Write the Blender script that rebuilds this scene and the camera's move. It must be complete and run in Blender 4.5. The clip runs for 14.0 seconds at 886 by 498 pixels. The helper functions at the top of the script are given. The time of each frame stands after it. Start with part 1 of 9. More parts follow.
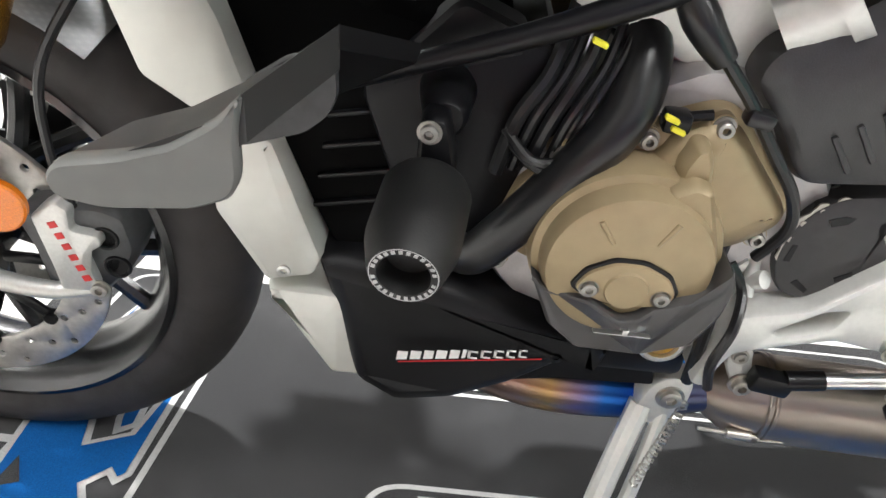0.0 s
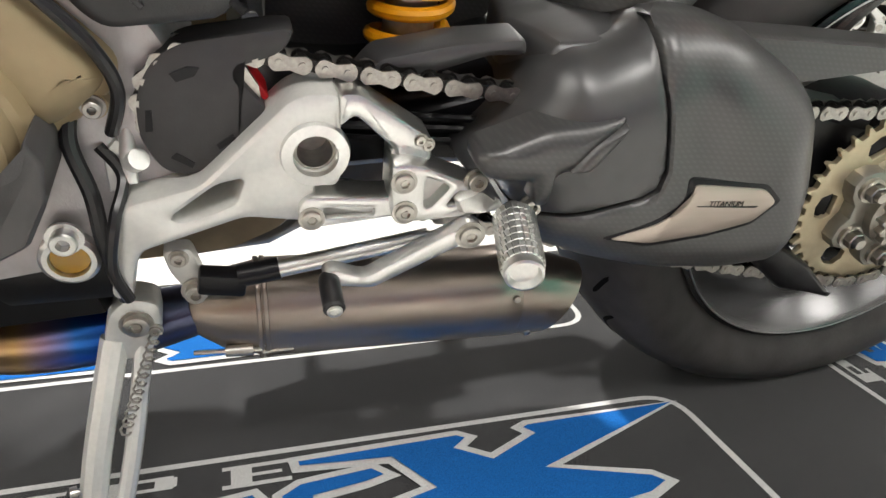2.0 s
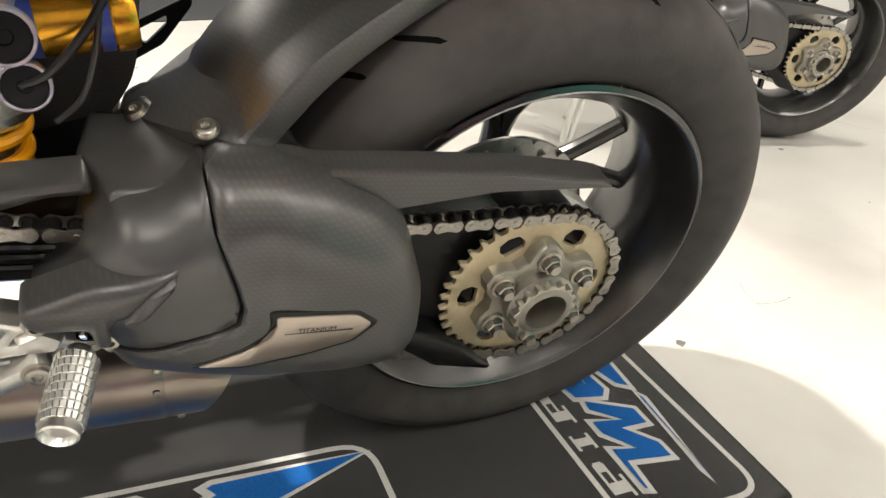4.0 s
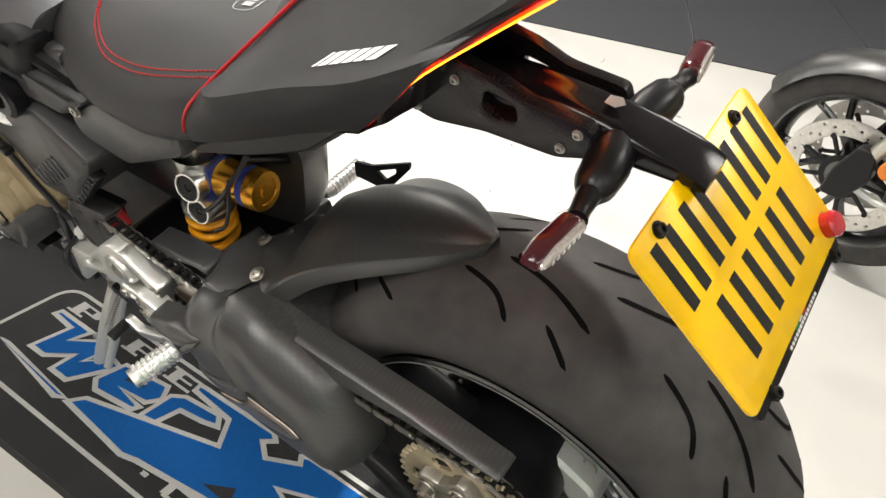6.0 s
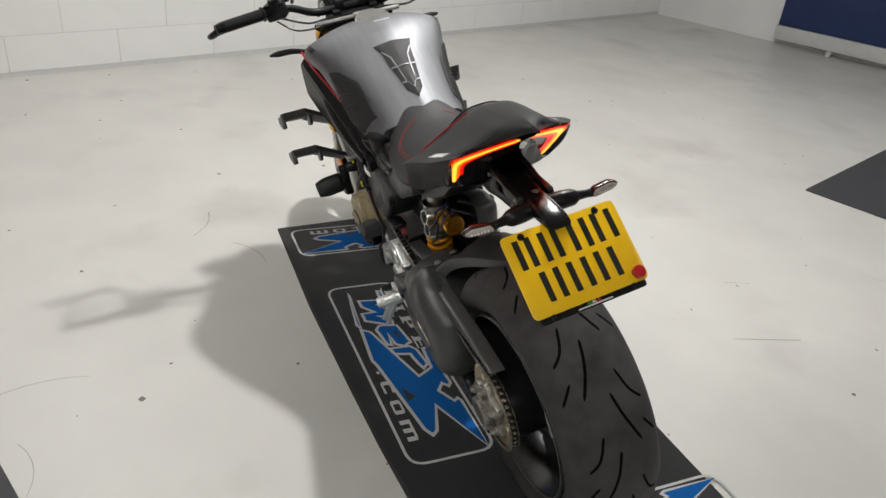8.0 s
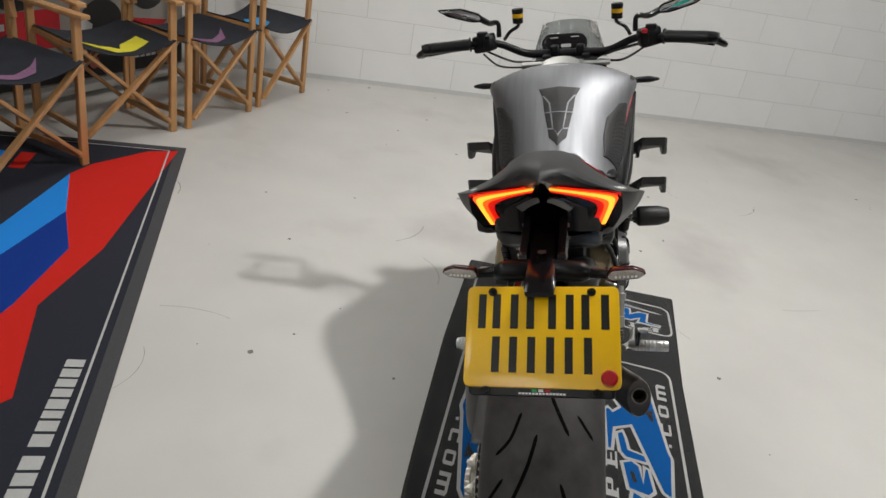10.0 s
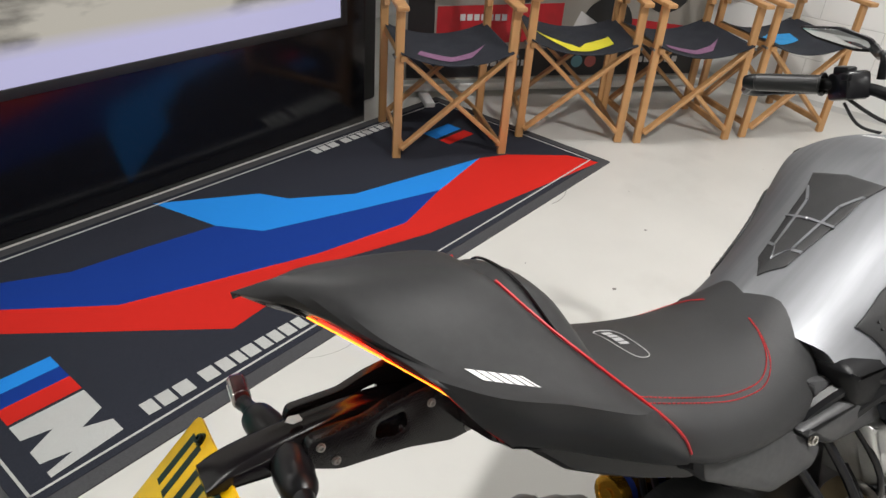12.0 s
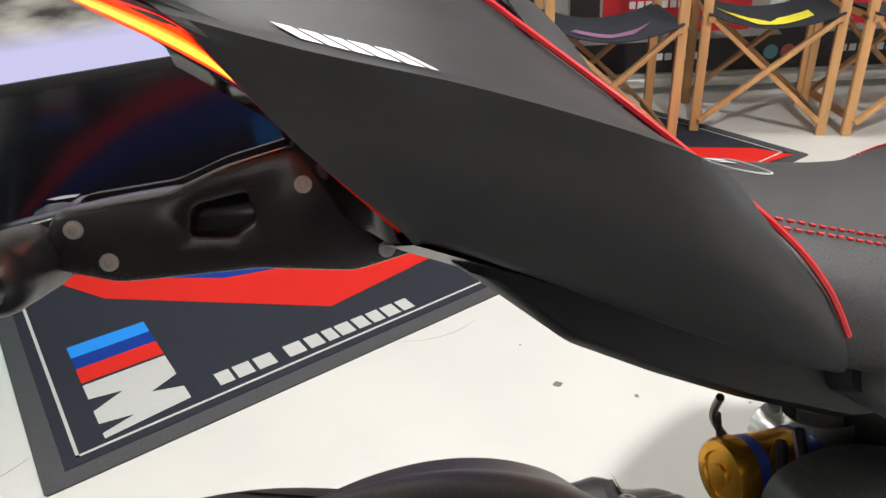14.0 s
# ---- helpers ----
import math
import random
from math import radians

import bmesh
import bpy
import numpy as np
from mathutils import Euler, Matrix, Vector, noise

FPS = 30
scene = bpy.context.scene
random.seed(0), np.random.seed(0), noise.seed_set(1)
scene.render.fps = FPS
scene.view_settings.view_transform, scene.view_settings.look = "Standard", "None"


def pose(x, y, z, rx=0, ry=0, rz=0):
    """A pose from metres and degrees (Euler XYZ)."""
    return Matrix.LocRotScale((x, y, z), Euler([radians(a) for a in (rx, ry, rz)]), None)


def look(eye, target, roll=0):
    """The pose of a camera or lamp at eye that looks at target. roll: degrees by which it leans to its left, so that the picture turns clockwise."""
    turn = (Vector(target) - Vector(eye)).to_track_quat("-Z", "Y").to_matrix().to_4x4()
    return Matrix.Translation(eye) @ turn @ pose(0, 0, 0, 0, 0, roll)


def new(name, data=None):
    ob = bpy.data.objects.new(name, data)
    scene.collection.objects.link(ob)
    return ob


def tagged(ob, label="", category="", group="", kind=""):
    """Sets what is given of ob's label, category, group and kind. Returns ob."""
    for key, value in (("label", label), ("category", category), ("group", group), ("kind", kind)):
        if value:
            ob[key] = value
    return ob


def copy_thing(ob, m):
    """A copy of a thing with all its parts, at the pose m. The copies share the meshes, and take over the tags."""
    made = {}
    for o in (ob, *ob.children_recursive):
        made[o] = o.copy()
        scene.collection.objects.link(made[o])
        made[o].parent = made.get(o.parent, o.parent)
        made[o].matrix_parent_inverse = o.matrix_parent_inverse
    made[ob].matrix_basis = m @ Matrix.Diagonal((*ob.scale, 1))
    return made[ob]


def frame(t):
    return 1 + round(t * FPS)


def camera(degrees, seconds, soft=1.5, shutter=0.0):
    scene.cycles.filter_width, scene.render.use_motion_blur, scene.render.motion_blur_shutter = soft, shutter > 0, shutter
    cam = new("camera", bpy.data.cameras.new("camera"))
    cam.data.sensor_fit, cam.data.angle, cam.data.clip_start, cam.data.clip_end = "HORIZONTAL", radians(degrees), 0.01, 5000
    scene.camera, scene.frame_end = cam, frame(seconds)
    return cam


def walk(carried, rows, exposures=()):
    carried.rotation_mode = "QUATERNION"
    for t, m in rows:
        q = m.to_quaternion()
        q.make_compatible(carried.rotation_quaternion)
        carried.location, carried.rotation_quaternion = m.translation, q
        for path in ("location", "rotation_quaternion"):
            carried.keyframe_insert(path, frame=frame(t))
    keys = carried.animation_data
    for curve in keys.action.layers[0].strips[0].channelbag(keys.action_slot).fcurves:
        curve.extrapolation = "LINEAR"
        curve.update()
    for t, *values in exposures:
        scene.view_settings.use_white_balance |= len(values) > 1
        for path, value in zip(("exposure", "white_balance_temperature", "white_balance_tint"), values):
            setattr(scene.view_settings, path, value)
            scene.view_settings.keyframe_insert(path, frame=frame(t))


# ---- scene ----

cam = camera(62.9, 14.0)
PATH = [
    (0, (-0.988, -0.791, 0.599), (-0.96, 1.062, -0.153), 6.4),
    (0.5, (-0.915, -0.782, 0.586), (-0.783, 1.059, -0.183), 5.3),
    (1, (-0.847, -0.787, 0.554), (-0.613, 1.047, -0.21), 3.7),
    (1.5, (-0.719, -0.779, 0.511), (-0.323, 1.033, -0.237), 2.6),
    (2, (-0.648, -0.781, 0.513), (-0.123, 1.005, -0.219), 1.5),
    (2.5, (-0.579, -0.784, 0.511), (0.081, 0.96, -0.211), 1.5),
    (3, (-0.524, -0.796, 0.514), (0.242, 0.903, -0.211), 1.7),
    (3.5, (-0.488, -0.815, 0.538), (0.328, 0.833, -0.247), 2.9),
    (4, (-0.396, -0.812, 0.683), (0.373, 0.807, -0.205), 6.0),
    (4.2, (-0.328, -0.808, 0.757), (0.388, 0.82, -0.16), 7.5),
    (6.3, (0.346, -0.759, 1.133), (-0.603, 0.557, -0.038), 9.2),
    (6.5, (0.471, -0.77, 1.177), (-0.576, 0.463, 0.001), 9.0),
    (7, (0.776, -0.826, 1.285), (-0.514, 0.177, 0.132), 7.4),
    (7.5, (1.008, -0.915, 1.385), (-0.45, -0.032, 0.339), 6.8),
    (7.7, (1.084, -0.946, 1.413), (-0.435, -0.103, 0.422), 6.6),
    (9.8, (1.234, -0.35, 1.384), (-0.562, -0.39, 0.505), 11.1),
    (10, (1.151, -0.278, 1.394), (-0.625, -0.454, 0.491), 10.7),
    (10.5, (0.959, -0.054, 1.375), (-0.734, -0.546, 0.431), 10.0),
    (11, (0.717, 0.122, 1.368), (-0.815, -0.715, 0.392), 7.9),
    (11.5, (0.418, 0.181, 1.381), (-0.857, -0.982, 0.369), 6.4),
    (12, (0.181, 0.26, 1.376), (-0.699, -1.183, 0.307), 4.4),
    (12.5, (0.043, 0.331, 1.309), (-0.444, -1.271, 0.215), 2.7),
    (13, (-0.038, 0.28, 1.192), (-0.308, -1.458, 0.241), -0.4),
    (13.5, (-0.047, 0.184, 1.092), (-0.327, -1.568, 0.171), -1.9),
    (14, (-0.075, 0.181, 1.017), (-0.493, -1.534, 0.077), -2.7),
]
walk(cam, [(t, look(eye, target, roll)) for t, eye, target, roll in PATH],
     [(0, 0.76, 6300, 10), (1.5, 0.66, 6550, 10), (3, 0.53, 6750, 10), (4.2, 0.42, 7150, 10), (6.3, 0.0, 6750, 10), (6.5, -0.14, 6700, 10), (7.0, -0.66, 6500, 10),
      (7.7, -0.84, 6500, 10), (10, -1.1, 6500, 10), (11.2, -0.9, 6500, 10), (12, -0.53, 6500, 10), (13, -0.38, 6600, 10), (13.5, -0.37, 6500, 10), (14, -0.14, 6500, 10)])

# ---- light ----
world = bpy.data.worlds.new("showroom_air")
scene.world = world
world.use_nodes = True
world.node_tree.nodes["Background"].inputs[0].default_value = (0.9, 0.95, 1.0, 1)
world.node_tree.nodes["Background"].inputs[1].default_value = 0.05

ROOM = pose(0, 0, 0, 0, 0, 20.4)          # the showroom stands turned to the motorcycle
CEIL = 3.1


# ---- materials ----
def material(name, base, rough=0.5, metal=0.0, grain=0.0, grain_scale=200.0, stain=None, stain_scale=4.0,
             bump=0.0, bump_scale=400.0, rough_var=0.0, coat=0.0, weave=0.0, random_tone=0.0, emit=None, power=0.0,
             transmit=0.0, stretch=None, spec=0.5):
    """A surface with grain, stains and fine relief, in metres of the object's own space."""
    m = bpy.data.materials.new(name)
    m.use_nodes = True
    nt = m.node_tree
    n, link = nt.nodes, nt.links
    b = n["Principled BSDF"]
    b.inputs["Base Color"].default_value = (*base, 1)
    b.inputs["Roughness"].default_value = rough
    b.inputs["Metallic"].default_value = metal
    b.inputs["Coat Weight"].default_value = coat
    b.inputs["Coat Roughness"].default_value = 0.08
    b.inputs["Transmission Weight"].default_value = transmit
    b.inputs["Specular IOR Level"].default_value = spec
    tex = n.new("ShaderNodeTexCoord")
    where = tex.outputs["Object"]
    if stretch:
        mp = n.new("ShaderNodeMapping")
        mp.inputs["Scale"].default_value = stretch
        link.new(where, mp.inputs["Vector"])
        where = mp.outputs["Vector"]

    def noise_of(scale, detail=4.0):
        t = n.new("ShaderNodeTexNoise")
        t.inputs["Scale"].default_value = scale
        t.inputs["Detail"].default_value = detail
        link.new(where, t.inputs["Vector"])
        return t.outputs["Fac"]

    def ramp(value, lo, hi):
        r = n.new("ShaderNodeMapRange")
        r.inputs["From Min"].default_value, r.inputs["From Max"].default_value = 0.3, 0.7
        r.inputs["To Min"].default_value, r.inputs["To Max"].default_value = lo, hi
        link.new(value, r.inputs["Value"])
        return r.outputs["Result"]

    color = None
    if grain or random_tone:
        mul = n.new("ShaderNodeMix")
        mul.data_type, mul.blend_type = "RGBA", "MULTIPLY"
        mul.inputs["Factor"].default_value = 1
        mul.inputs["A"].default_value = (*base, 1)
        if grain:
            link.new(ramp(noise_of(grain_scale), 1 - grain, 1 + grain), mul.inputs["B"])
        color = mul.outputs["Result"]
        if random_tone:
            info = n.new("ShaderNodeObjectInfo")
            r2 = n.new("ShaderNodeMapRange")
            r2.inputs["To Min"].default_value, r2.inputs["To Max"].default_value = 1 - random_tone, 1 + random_tone
            link.new(info.outputs["Random"], r2.inputs["Value"])
            mul2 = n.new("ShaderNodeMix")
            mul2.data_type, mul2.blend_type = "RGBA", "MULTIPLY"
            mul2.inputs["Factor"].default_value = 1
            if grain:
                link.new(color, mul2.inputs["A"])
            else:
                mul2.inputs["A"].default_value = (*base, 1)
            link.new(r2.outputs["Result"], mul2.inputs["B"])
            color = mul2.outputs["Result"]
    if stain:
        mix = n.new("ShaderNodeMix")
        mix.data_type = "RGBA"
        r = n.new("ShaderNodeMapRange")
        r.inputs["From Min"].default_value, r.inputs["From Max"].default_value = 0.55, 0.75
        link.new(noise_of(stain_scale, 6), r.inputs["Value"])
        link.new(r.outputs["Result"], mix.inputs["Factor"])
        if color:
            link.new(color, mix.inputs["A"])
        else:
            mix.inputs["A"].default_value = (*base, 1)
        mix.inputs["B"].default_value = (*stain, 1)
        color = mix.outputs["Result"]
    if color:
        link.new(color, b.inputs["Base Color"])
    if rough_var:
        link.new(ramp(noise_of(stain_scale * 3, 5), rough - rough_var, rough + rough_var), b.inputs["Roughness"])
    if weave:
        # twill of carbon fibre: two crossed bands
        parts = []
        for turn in (86, 38):
            mp = n.new("ShaderNodeMapping")
            mp.inputs["Rotation"].default_value = (radians(25), radians(turn), radians(15))
            link.new(tex.outputs["Object"], mp.inputs["Vector"])
            w = n.new("ShaderNodeTexWave")
            w.inputs["Scale"].default_value = weave
            link.new(mp.outputs["Vector"], w.inputs["Vector"])
            parts.append(w.outputs["Fac"])
        mth = n.new("ShaderNodeMath")
        mth.operation = "MULTIPLY"
        link.new(parts[0], mth.inputs[0])
        link.new(parts[1], mth.inputs[1])
        r = n.new("ShaderNodeMapRange")
        r.inputs["To Min"].default_value, r.inputs["To Max"].default_value = 0.88, 1.28
        link.new(mth.outputs[0], r.inputs["Value"])
        mx = n.new("ShaderNodeMix")
        mx.data_type, mx.blend_type = "RGBA", "MULTIPLY"
        mx.inputs["Factor"].default_value = 1
        mx.inputs["A"].default_value = (*base, 1)
        link.new(r.outputs["Result"], mx.inputs["B"])
        link.new(mx.outputs["Result"], b.inputs["Base Color"])
    if bump:
        bp = n.new("ShaderNodeBump")
        bp.inputs["Strength"].default_value = min(bump, 1.0)
        bp.inputs["Distance"].default_value = 0.001
        link.new(noise_of(bump_scale, 3), bp.inputs["Height"])
        link.new(bp.outputs["Normal"], b.inputs["Normal"])
    if emit:
        b.inputs["Emission Color"].default_value = (*emit, 1)
        b.inputs["Emission Strength"].default_value = power
    return m


FLOOR = material("painted_concrete", (0.60, 0.59, 0.56), 0.36, grain=0.05, grain_scale=2.2, stain=(0.45, 0.435, 0.41), stain_scale=1.3,
                 bump=0.15, bump_scale=60, rough_var=0.08)
WALL = material("white_block_paint", (0.80, 0.80, 0.79), 0.55, grain=0.02, grain_scale=3, bump=0.35, bump_scale=90)
CEILING = material("ceiling_paint", (0.50, 0.50, 0.50), 0.8, grain=0.02, grain_scale=5)
MARK = material("scuff", (0.16, 0.15, 0.14), 0.7, grain=0.2, grain_scale=60)
MAT_PILE = material("black_carpet_pile", (0.024, 0.024, 0.025), 0.95, grain=0.5, grain_scale=900, stain=(0.042, 0.042, 0.043), stain_scale=7,
                    bump=1.0, bump_scale=1400, spec=0.15)
for m_ in (MAT_PILE,):
    m_.node_tree.nodes["Principled BSDF"].inputs["Sheen Weight"].default_value = 0.14
    m_.node_tree.nodes["Principled BSDF"].inputs["Sheen Roughness"].default_value = 0.45
MAT_PILE.node_tree.nodes["Principled BSDF"].inputs["Sheen Weight"].default_value = 0.20
MAT_PILE.node_tree.nodes["Principled BSDF"].inputs["Sheen Roughness"].default_value = 0.45
MAT_BLUE = material("blue_carpet_pile", (0.006, 0.10, 0.34), 0.95, grain=0.3, grain_scale=900, bump=1.0, bump_scale=1400, spec=0.15)
MAT_WHITE = material("white_carpet_pile", (0.52, 0.52, 0.51), 0.95, grain=0.2, grain_scale=900, bump=1.0, bump_scale=1400, spec=0.15)
MAT_RUBBER = material("mat_rubber_edge", (0.012, 0.012, 0.012), 0.7, grain=0.3, grain_scale=300)
RUG_DARK = material("dark_navy_rug", (0.028, 0.030, 0.041), 0.95, grain=0.4, grain_scale=700, bump=0.8, bump_scale=1200, spec=0.15)
RUG_RED = material("red_rug", (0.62, 0.022, 0.015), 0.95, grain=0.15, grain_scale=700, bump=0.8, bump_scale=1200, spec=0.15)
RUG_SKY = material("light_blue_rug", (0.02, 0.25, 0.75), 0.95, grain=0.15, grain_scale=700, bump=0.8, bump_scale=1200, spec=0.15)
RUG_BLUE = material("dark_blue_rug", (0.008, 0.04, 0.26), 0.95, grain=0.15, grain_scale=700, bump=0.8, bump_scale=1200, spec=0.15)
RUG_EDGE = material("grey_rug_edge", (0.05, 0.05, 0.055), 0.8, grain=0.3, grain_scale=500)
GREY_TILE = material("grey_carpet_tile", (0.055, 0.057, 0.062), 0.95, grain=0.35, grain_scale=500, bump=0.8, bump_scale=900, spec=0.15)


# ---- mesh helpers ----
def finish(name, bm, mat, smooth=32):
    me = bpy.data.meshes.new(name)
    bmesh.ops.recalc_face_normals(bm, faces=bm.faces)
    bm.to_mesh(me)
    bm.free()
    for m in (mat if isinstance(mat, (list, tuple)) else [mat]):
        me.materials.append(m)
    if smooth:
        me.shade_smooth()
        me.set_sharp_from_angle(angle=radians(smooth))
    return me


def part(name, bm, mat, parent=None, label="", smooth=32):
    """One mesh object under a thing or a part, in the thing's own space."""
    ob = new(name, finish(name, bm, mat, smooth))
    if parent:
        ob.parent = parent
    if label:
        ob["label"] = label
    return ob


def thing(name, label, category, m=None, group="", kind=""):
    ob = new(name)
    ob.empty_display_size = 0.1
    if m is not None:
        ob.matrix_basis = m
    return tagged(ob, label, category, group, kind)


def B():
    return bmesh.new()


def add_box(bm, c, s, bevel=0.0, turn=None):
    m = Matrix.Translation(c) @ (turn if turn else Matrix()) @ Matrix.Diagonal((*s, 1))
    vs = bmesh.ops.create_cube(bm, size=1.0, matrix=m)["verts"]
    if bevel:
        es = {e for v in vs for e in v.link_edges}
        bmesh.ops.bevel(bm, geom=list(es), offset=bevel, segments=2, profile=0.5, affect="EDGES")
    return bm


def along(a, b):
    a, b = Vector(a), Vector(b)
    return Matrix.Translation((a + b) / 2) @ (b - a).to_track_quat("Z", "Y").to_matrix().to_4x4(), (b - a).length


def add_cyl(bm, a, b, r, r2=None, n=20, caps=True):
    m, d = along(a, b)
    bmesh.ops.create_cone(bm, cap_ends=caps, cap_tris=False, segments=n, radius1=r, radius2=r if r2 is None else r2, depth=d, matrix=m)
    return bm


def add_lathe(bm, rings, a, axis, n=32, close=False):
    """Rings of (distance along the axis, radius) turned about the axis through a."""
    turn = Matrix.Translation(a) @ Vector(axis).to_track_quat("Z", "Y").to_matrix().to_4x4()
    loops = []
    for d, r in rings:
        if r < 1e-6:
            loops.append([bm.verts.new(turn @ Vector((0, 0, d)))])
        else:
            loops.append([bm.verts.new(turn @ Vector((r * math.cos(2 * math.pi * k / n), r * math.sin(2 * math.pi * k / n), d))) for k in range(n)])
    pairs = list(zip(loops, loops[1:])) + ([(loops[-1], loops[0])] if close else [])
    for p, q in pairs:
        for k in range(n):
            k2 = (k + 1) % n
            if len(p) == 1 and len(q) == 1:
                continue
            if len(p) == 1:
                bm.faces.new((p[0], q[k], q[k2]))
            elif len(q) == 1:
                bm.faces.new((p[k], p[k2], q[0]))
            else:
                bm.faces.new((p[k], p[k2], q[k2], q[k]))
    return bm


def curve_points(pts, steps=6, closed=False):
    """A smooth line (Catmull-Rom) through the points."""
    pts = [Vector(p) for p in pts]
    n = len(pts)
    out = []
    for i in range(n if closed else n - 1):
        g = lambda k: pts[k % n] if closed else pts[max(0, min(n - 1, k))]
        p0, p1, p2, p3 = g(i - 1), g(i), g(i + 1), g(i + 2)
        for k in range(steps):
            t = k / steps
            out.append(0.5 * (2 * p1 + (p2 - p0) * t + (2 * p0 - 5 * p1 + 4 * p2 - p3) * t * t + (3 * p1 - p0 - 3 * p2 + p3) * t ** 3))
    if not closed:
        out.append(pts[-1])
    return out


def add_tube(bm, pts, r, n=10, steps=6, smooth=True, closed=False):
    """A round tube along a line; r may be one radius or one for each given point."""
    line = curve_points(pts, steps, closed) if smooth else [Vector(p) for p in pts]
    count = len(line)
    radii = [r] * count if not isinstance(r, (list, tuple)) else [float(np.interp(i / (count - 1) * (len(r) - 1), range(len(r)), r)) for i in range(count)]
    up = Vector((0.13, 0.31, 0.94))
    loops = []
    for i, p in enumerate(line):
        if closed:
            d = (line[(i + 1) % count] - line[i - 1]).normalized()
        else:
            d = (line[min(i + 1, count - 1)] - line[max(i - 1, 0)]).normalized()
        side = d.cross(up)
        if side.length < 1e-3:
            side = d.cross(Vector((1, 0, 0)))
        side.normalize()
        up = side.cross(d).normalized()
        loops.append([bm.verts.new(p + radii[i] * (math.cos(a) * side + math.sin(a) * up)) for a in (2 * math.pi * k / n for k in range(n))])
    for p, q in list(zip(loops, loops[1:])) + ([(loops[-1], loops[0])] if closed else []):
        for k in range(n):
            bm.faces.new((p[k], p[(k + 1) % n], q[(k + 1) % n], q[k]))
    if not closed:
        bm.faces.new(loops[0][::-1])
        bm.faces.new(loops[-1])
    return bm


def rounded(poly, r=0.01, n=3):
    """The corners of a polygon, rounded."""
    out = []
    k = len(poly)
    for i in range(k):
        p, a, b = Vector(poly[i]), Vector(poly[i - 1]), Vector(poly[(i + 1) % k])
        ra = min(r, (a - p).length * 0.45)
        rb = min(r, (b - p).length * 0.45)
        s, e = p + (a - p).normalized() * ra, p + (b - p).normalized() * rb
        for j in range(n + 1):
            t = j / n
            out.append(tuple((1 - t) ** 2 * s + 2 * t * (1 - t) * p + t * t * e))
    return out


def inset(poly, d):
    """The polygon, drawn in by d."""
    area = sum(poly[i - 1][0] * p[1] - p[0] * poly[i - 1][1] for i, p in enumerate(poly))
    sign = 1 if area > 0 else -1
    out = []
    k = len(poly)
    for i in range(k):
        a, p, b = Vector(poly[i - 1]), Vector(poly[i]), Vector(poly[(i + 1) % k])
        n1, n2 = (p - a), (b - p)
        n1, n2 = Vector((-n1.y, n1.x)), Vector((-n2.y, n2.x))
        if n1.length < 1e-9 or n2.length < 1e-9:
            out.append(tuple(p))
            continue
        n1.normalize(), n2.normalize()
        m = n1 + n2
        m = m / max(0.35, m.length_squared / 2) if m.length > 1e-6 else n1
        out.append(tuple(p + sign * d * m))
    return out


def add_plate(bm, poly, y0, y1, edge=0.0, holes=(), to=None):
    """A plate with the outline poly (x, z), from y0 (back) to y1 (front), with a chamfered front edge and holes."""
    to = to or (lambda x, y, z: (x, y, z))
    sign = 1 if y1 > y0 else -1
    layers = [(0, y0), (0, y1 - sign * edge), (edge * 0.3, y1 - sign * edge * 0.3), (edge, y1)] if edge else [(0, y0), (0, y1)]
    outlines = [list(poly)] + [list(h) for h in holes]
    tops, bottoms = [], []
    for i, o in enumerate(outlines):
        rings = []
        for ins, y in layers:
            q = inset(o, ins if i == 0 else -ins) if ins else o
            rings.append([bm.verts.new(to(p[0], y, p[1])) for p in q])
        for a, b in zip(rings, rings[1:]):
            for k in range(len(a)):
                bm.faces.new((a[k - 1], a[k], b[k], b[k - 1]))
        tops.append(rings[-1])
        bottoms.append(rings[0])
    for group in (tops, bottoms):
        edges = []
        for ring in group:
            for k in range(len(ring)):
                e = bm.edges.get((ring[k - 1], ring[k]))
                edges.append(e)
        if holes:
            bmesh.ops.triangle_fill(bm, edges=edges, use_beauty=True)
        else:
            f = bm.faces.new(group[0])
            bmesh.ops.triangulate(bm, faces=[f])
    return bm


def circle(cx, cz, r, n=20, a0=0.0):
    return [(cx + r * math.cos(a0 + 2 * math.pi * k / n), cz + r * math.sin(a0 + 2 * math.pi * k / n)) for k in range(n)]


def add_puff(bm, poly, layers, to=None):
    """A cushion-like body: the outline poly (x, z) drawn in by steps, each (inset, y)."""
    to = to or (lambda x, y, z: (x, y, z))
    rings = [[bm.verts.new(to(p[0], y, p[1])) for p in (inset(poly, d) if d else poly)] for d, y in layers]
    for a, b in zip(rings, rings[1:]):
        for k in range(len(a)):
            bm.faces.new((a[k - 1], a[k], b[k], b[k - 1]))
    for ring in (rings[0], rings[-1]):
        f = bm.faces.new(ring)
        bmesh.ops.triangulate(bm, faces=[f])
    return bm


def add_dome(bm, poly, levels, c):
    """A domed cover: the outline poly (x, z) drawn towards c by steps, each (scale, y)."""
    rings = [[bm.verts.new((c[0] + (p[0] - c[0]) * s, y, c[1] + (p[1] - c[1]) * s)) for p in poly] for s, y in levels]
    for a, b in zip(rings, rings[1:]):
        for k in range(len(a)):
            bm.faces.new((a[k - 1], a[k], b[k], b[k - 1]))
    last = bm.verts.new((c[0], levels[-1][1], c[1]))
    for k in range(len(rings[-1])):
        bm.faces.new((rings[-1][k - 1], rings[-1][k], last))
    bm.faces.new(rings[0])
    return bm


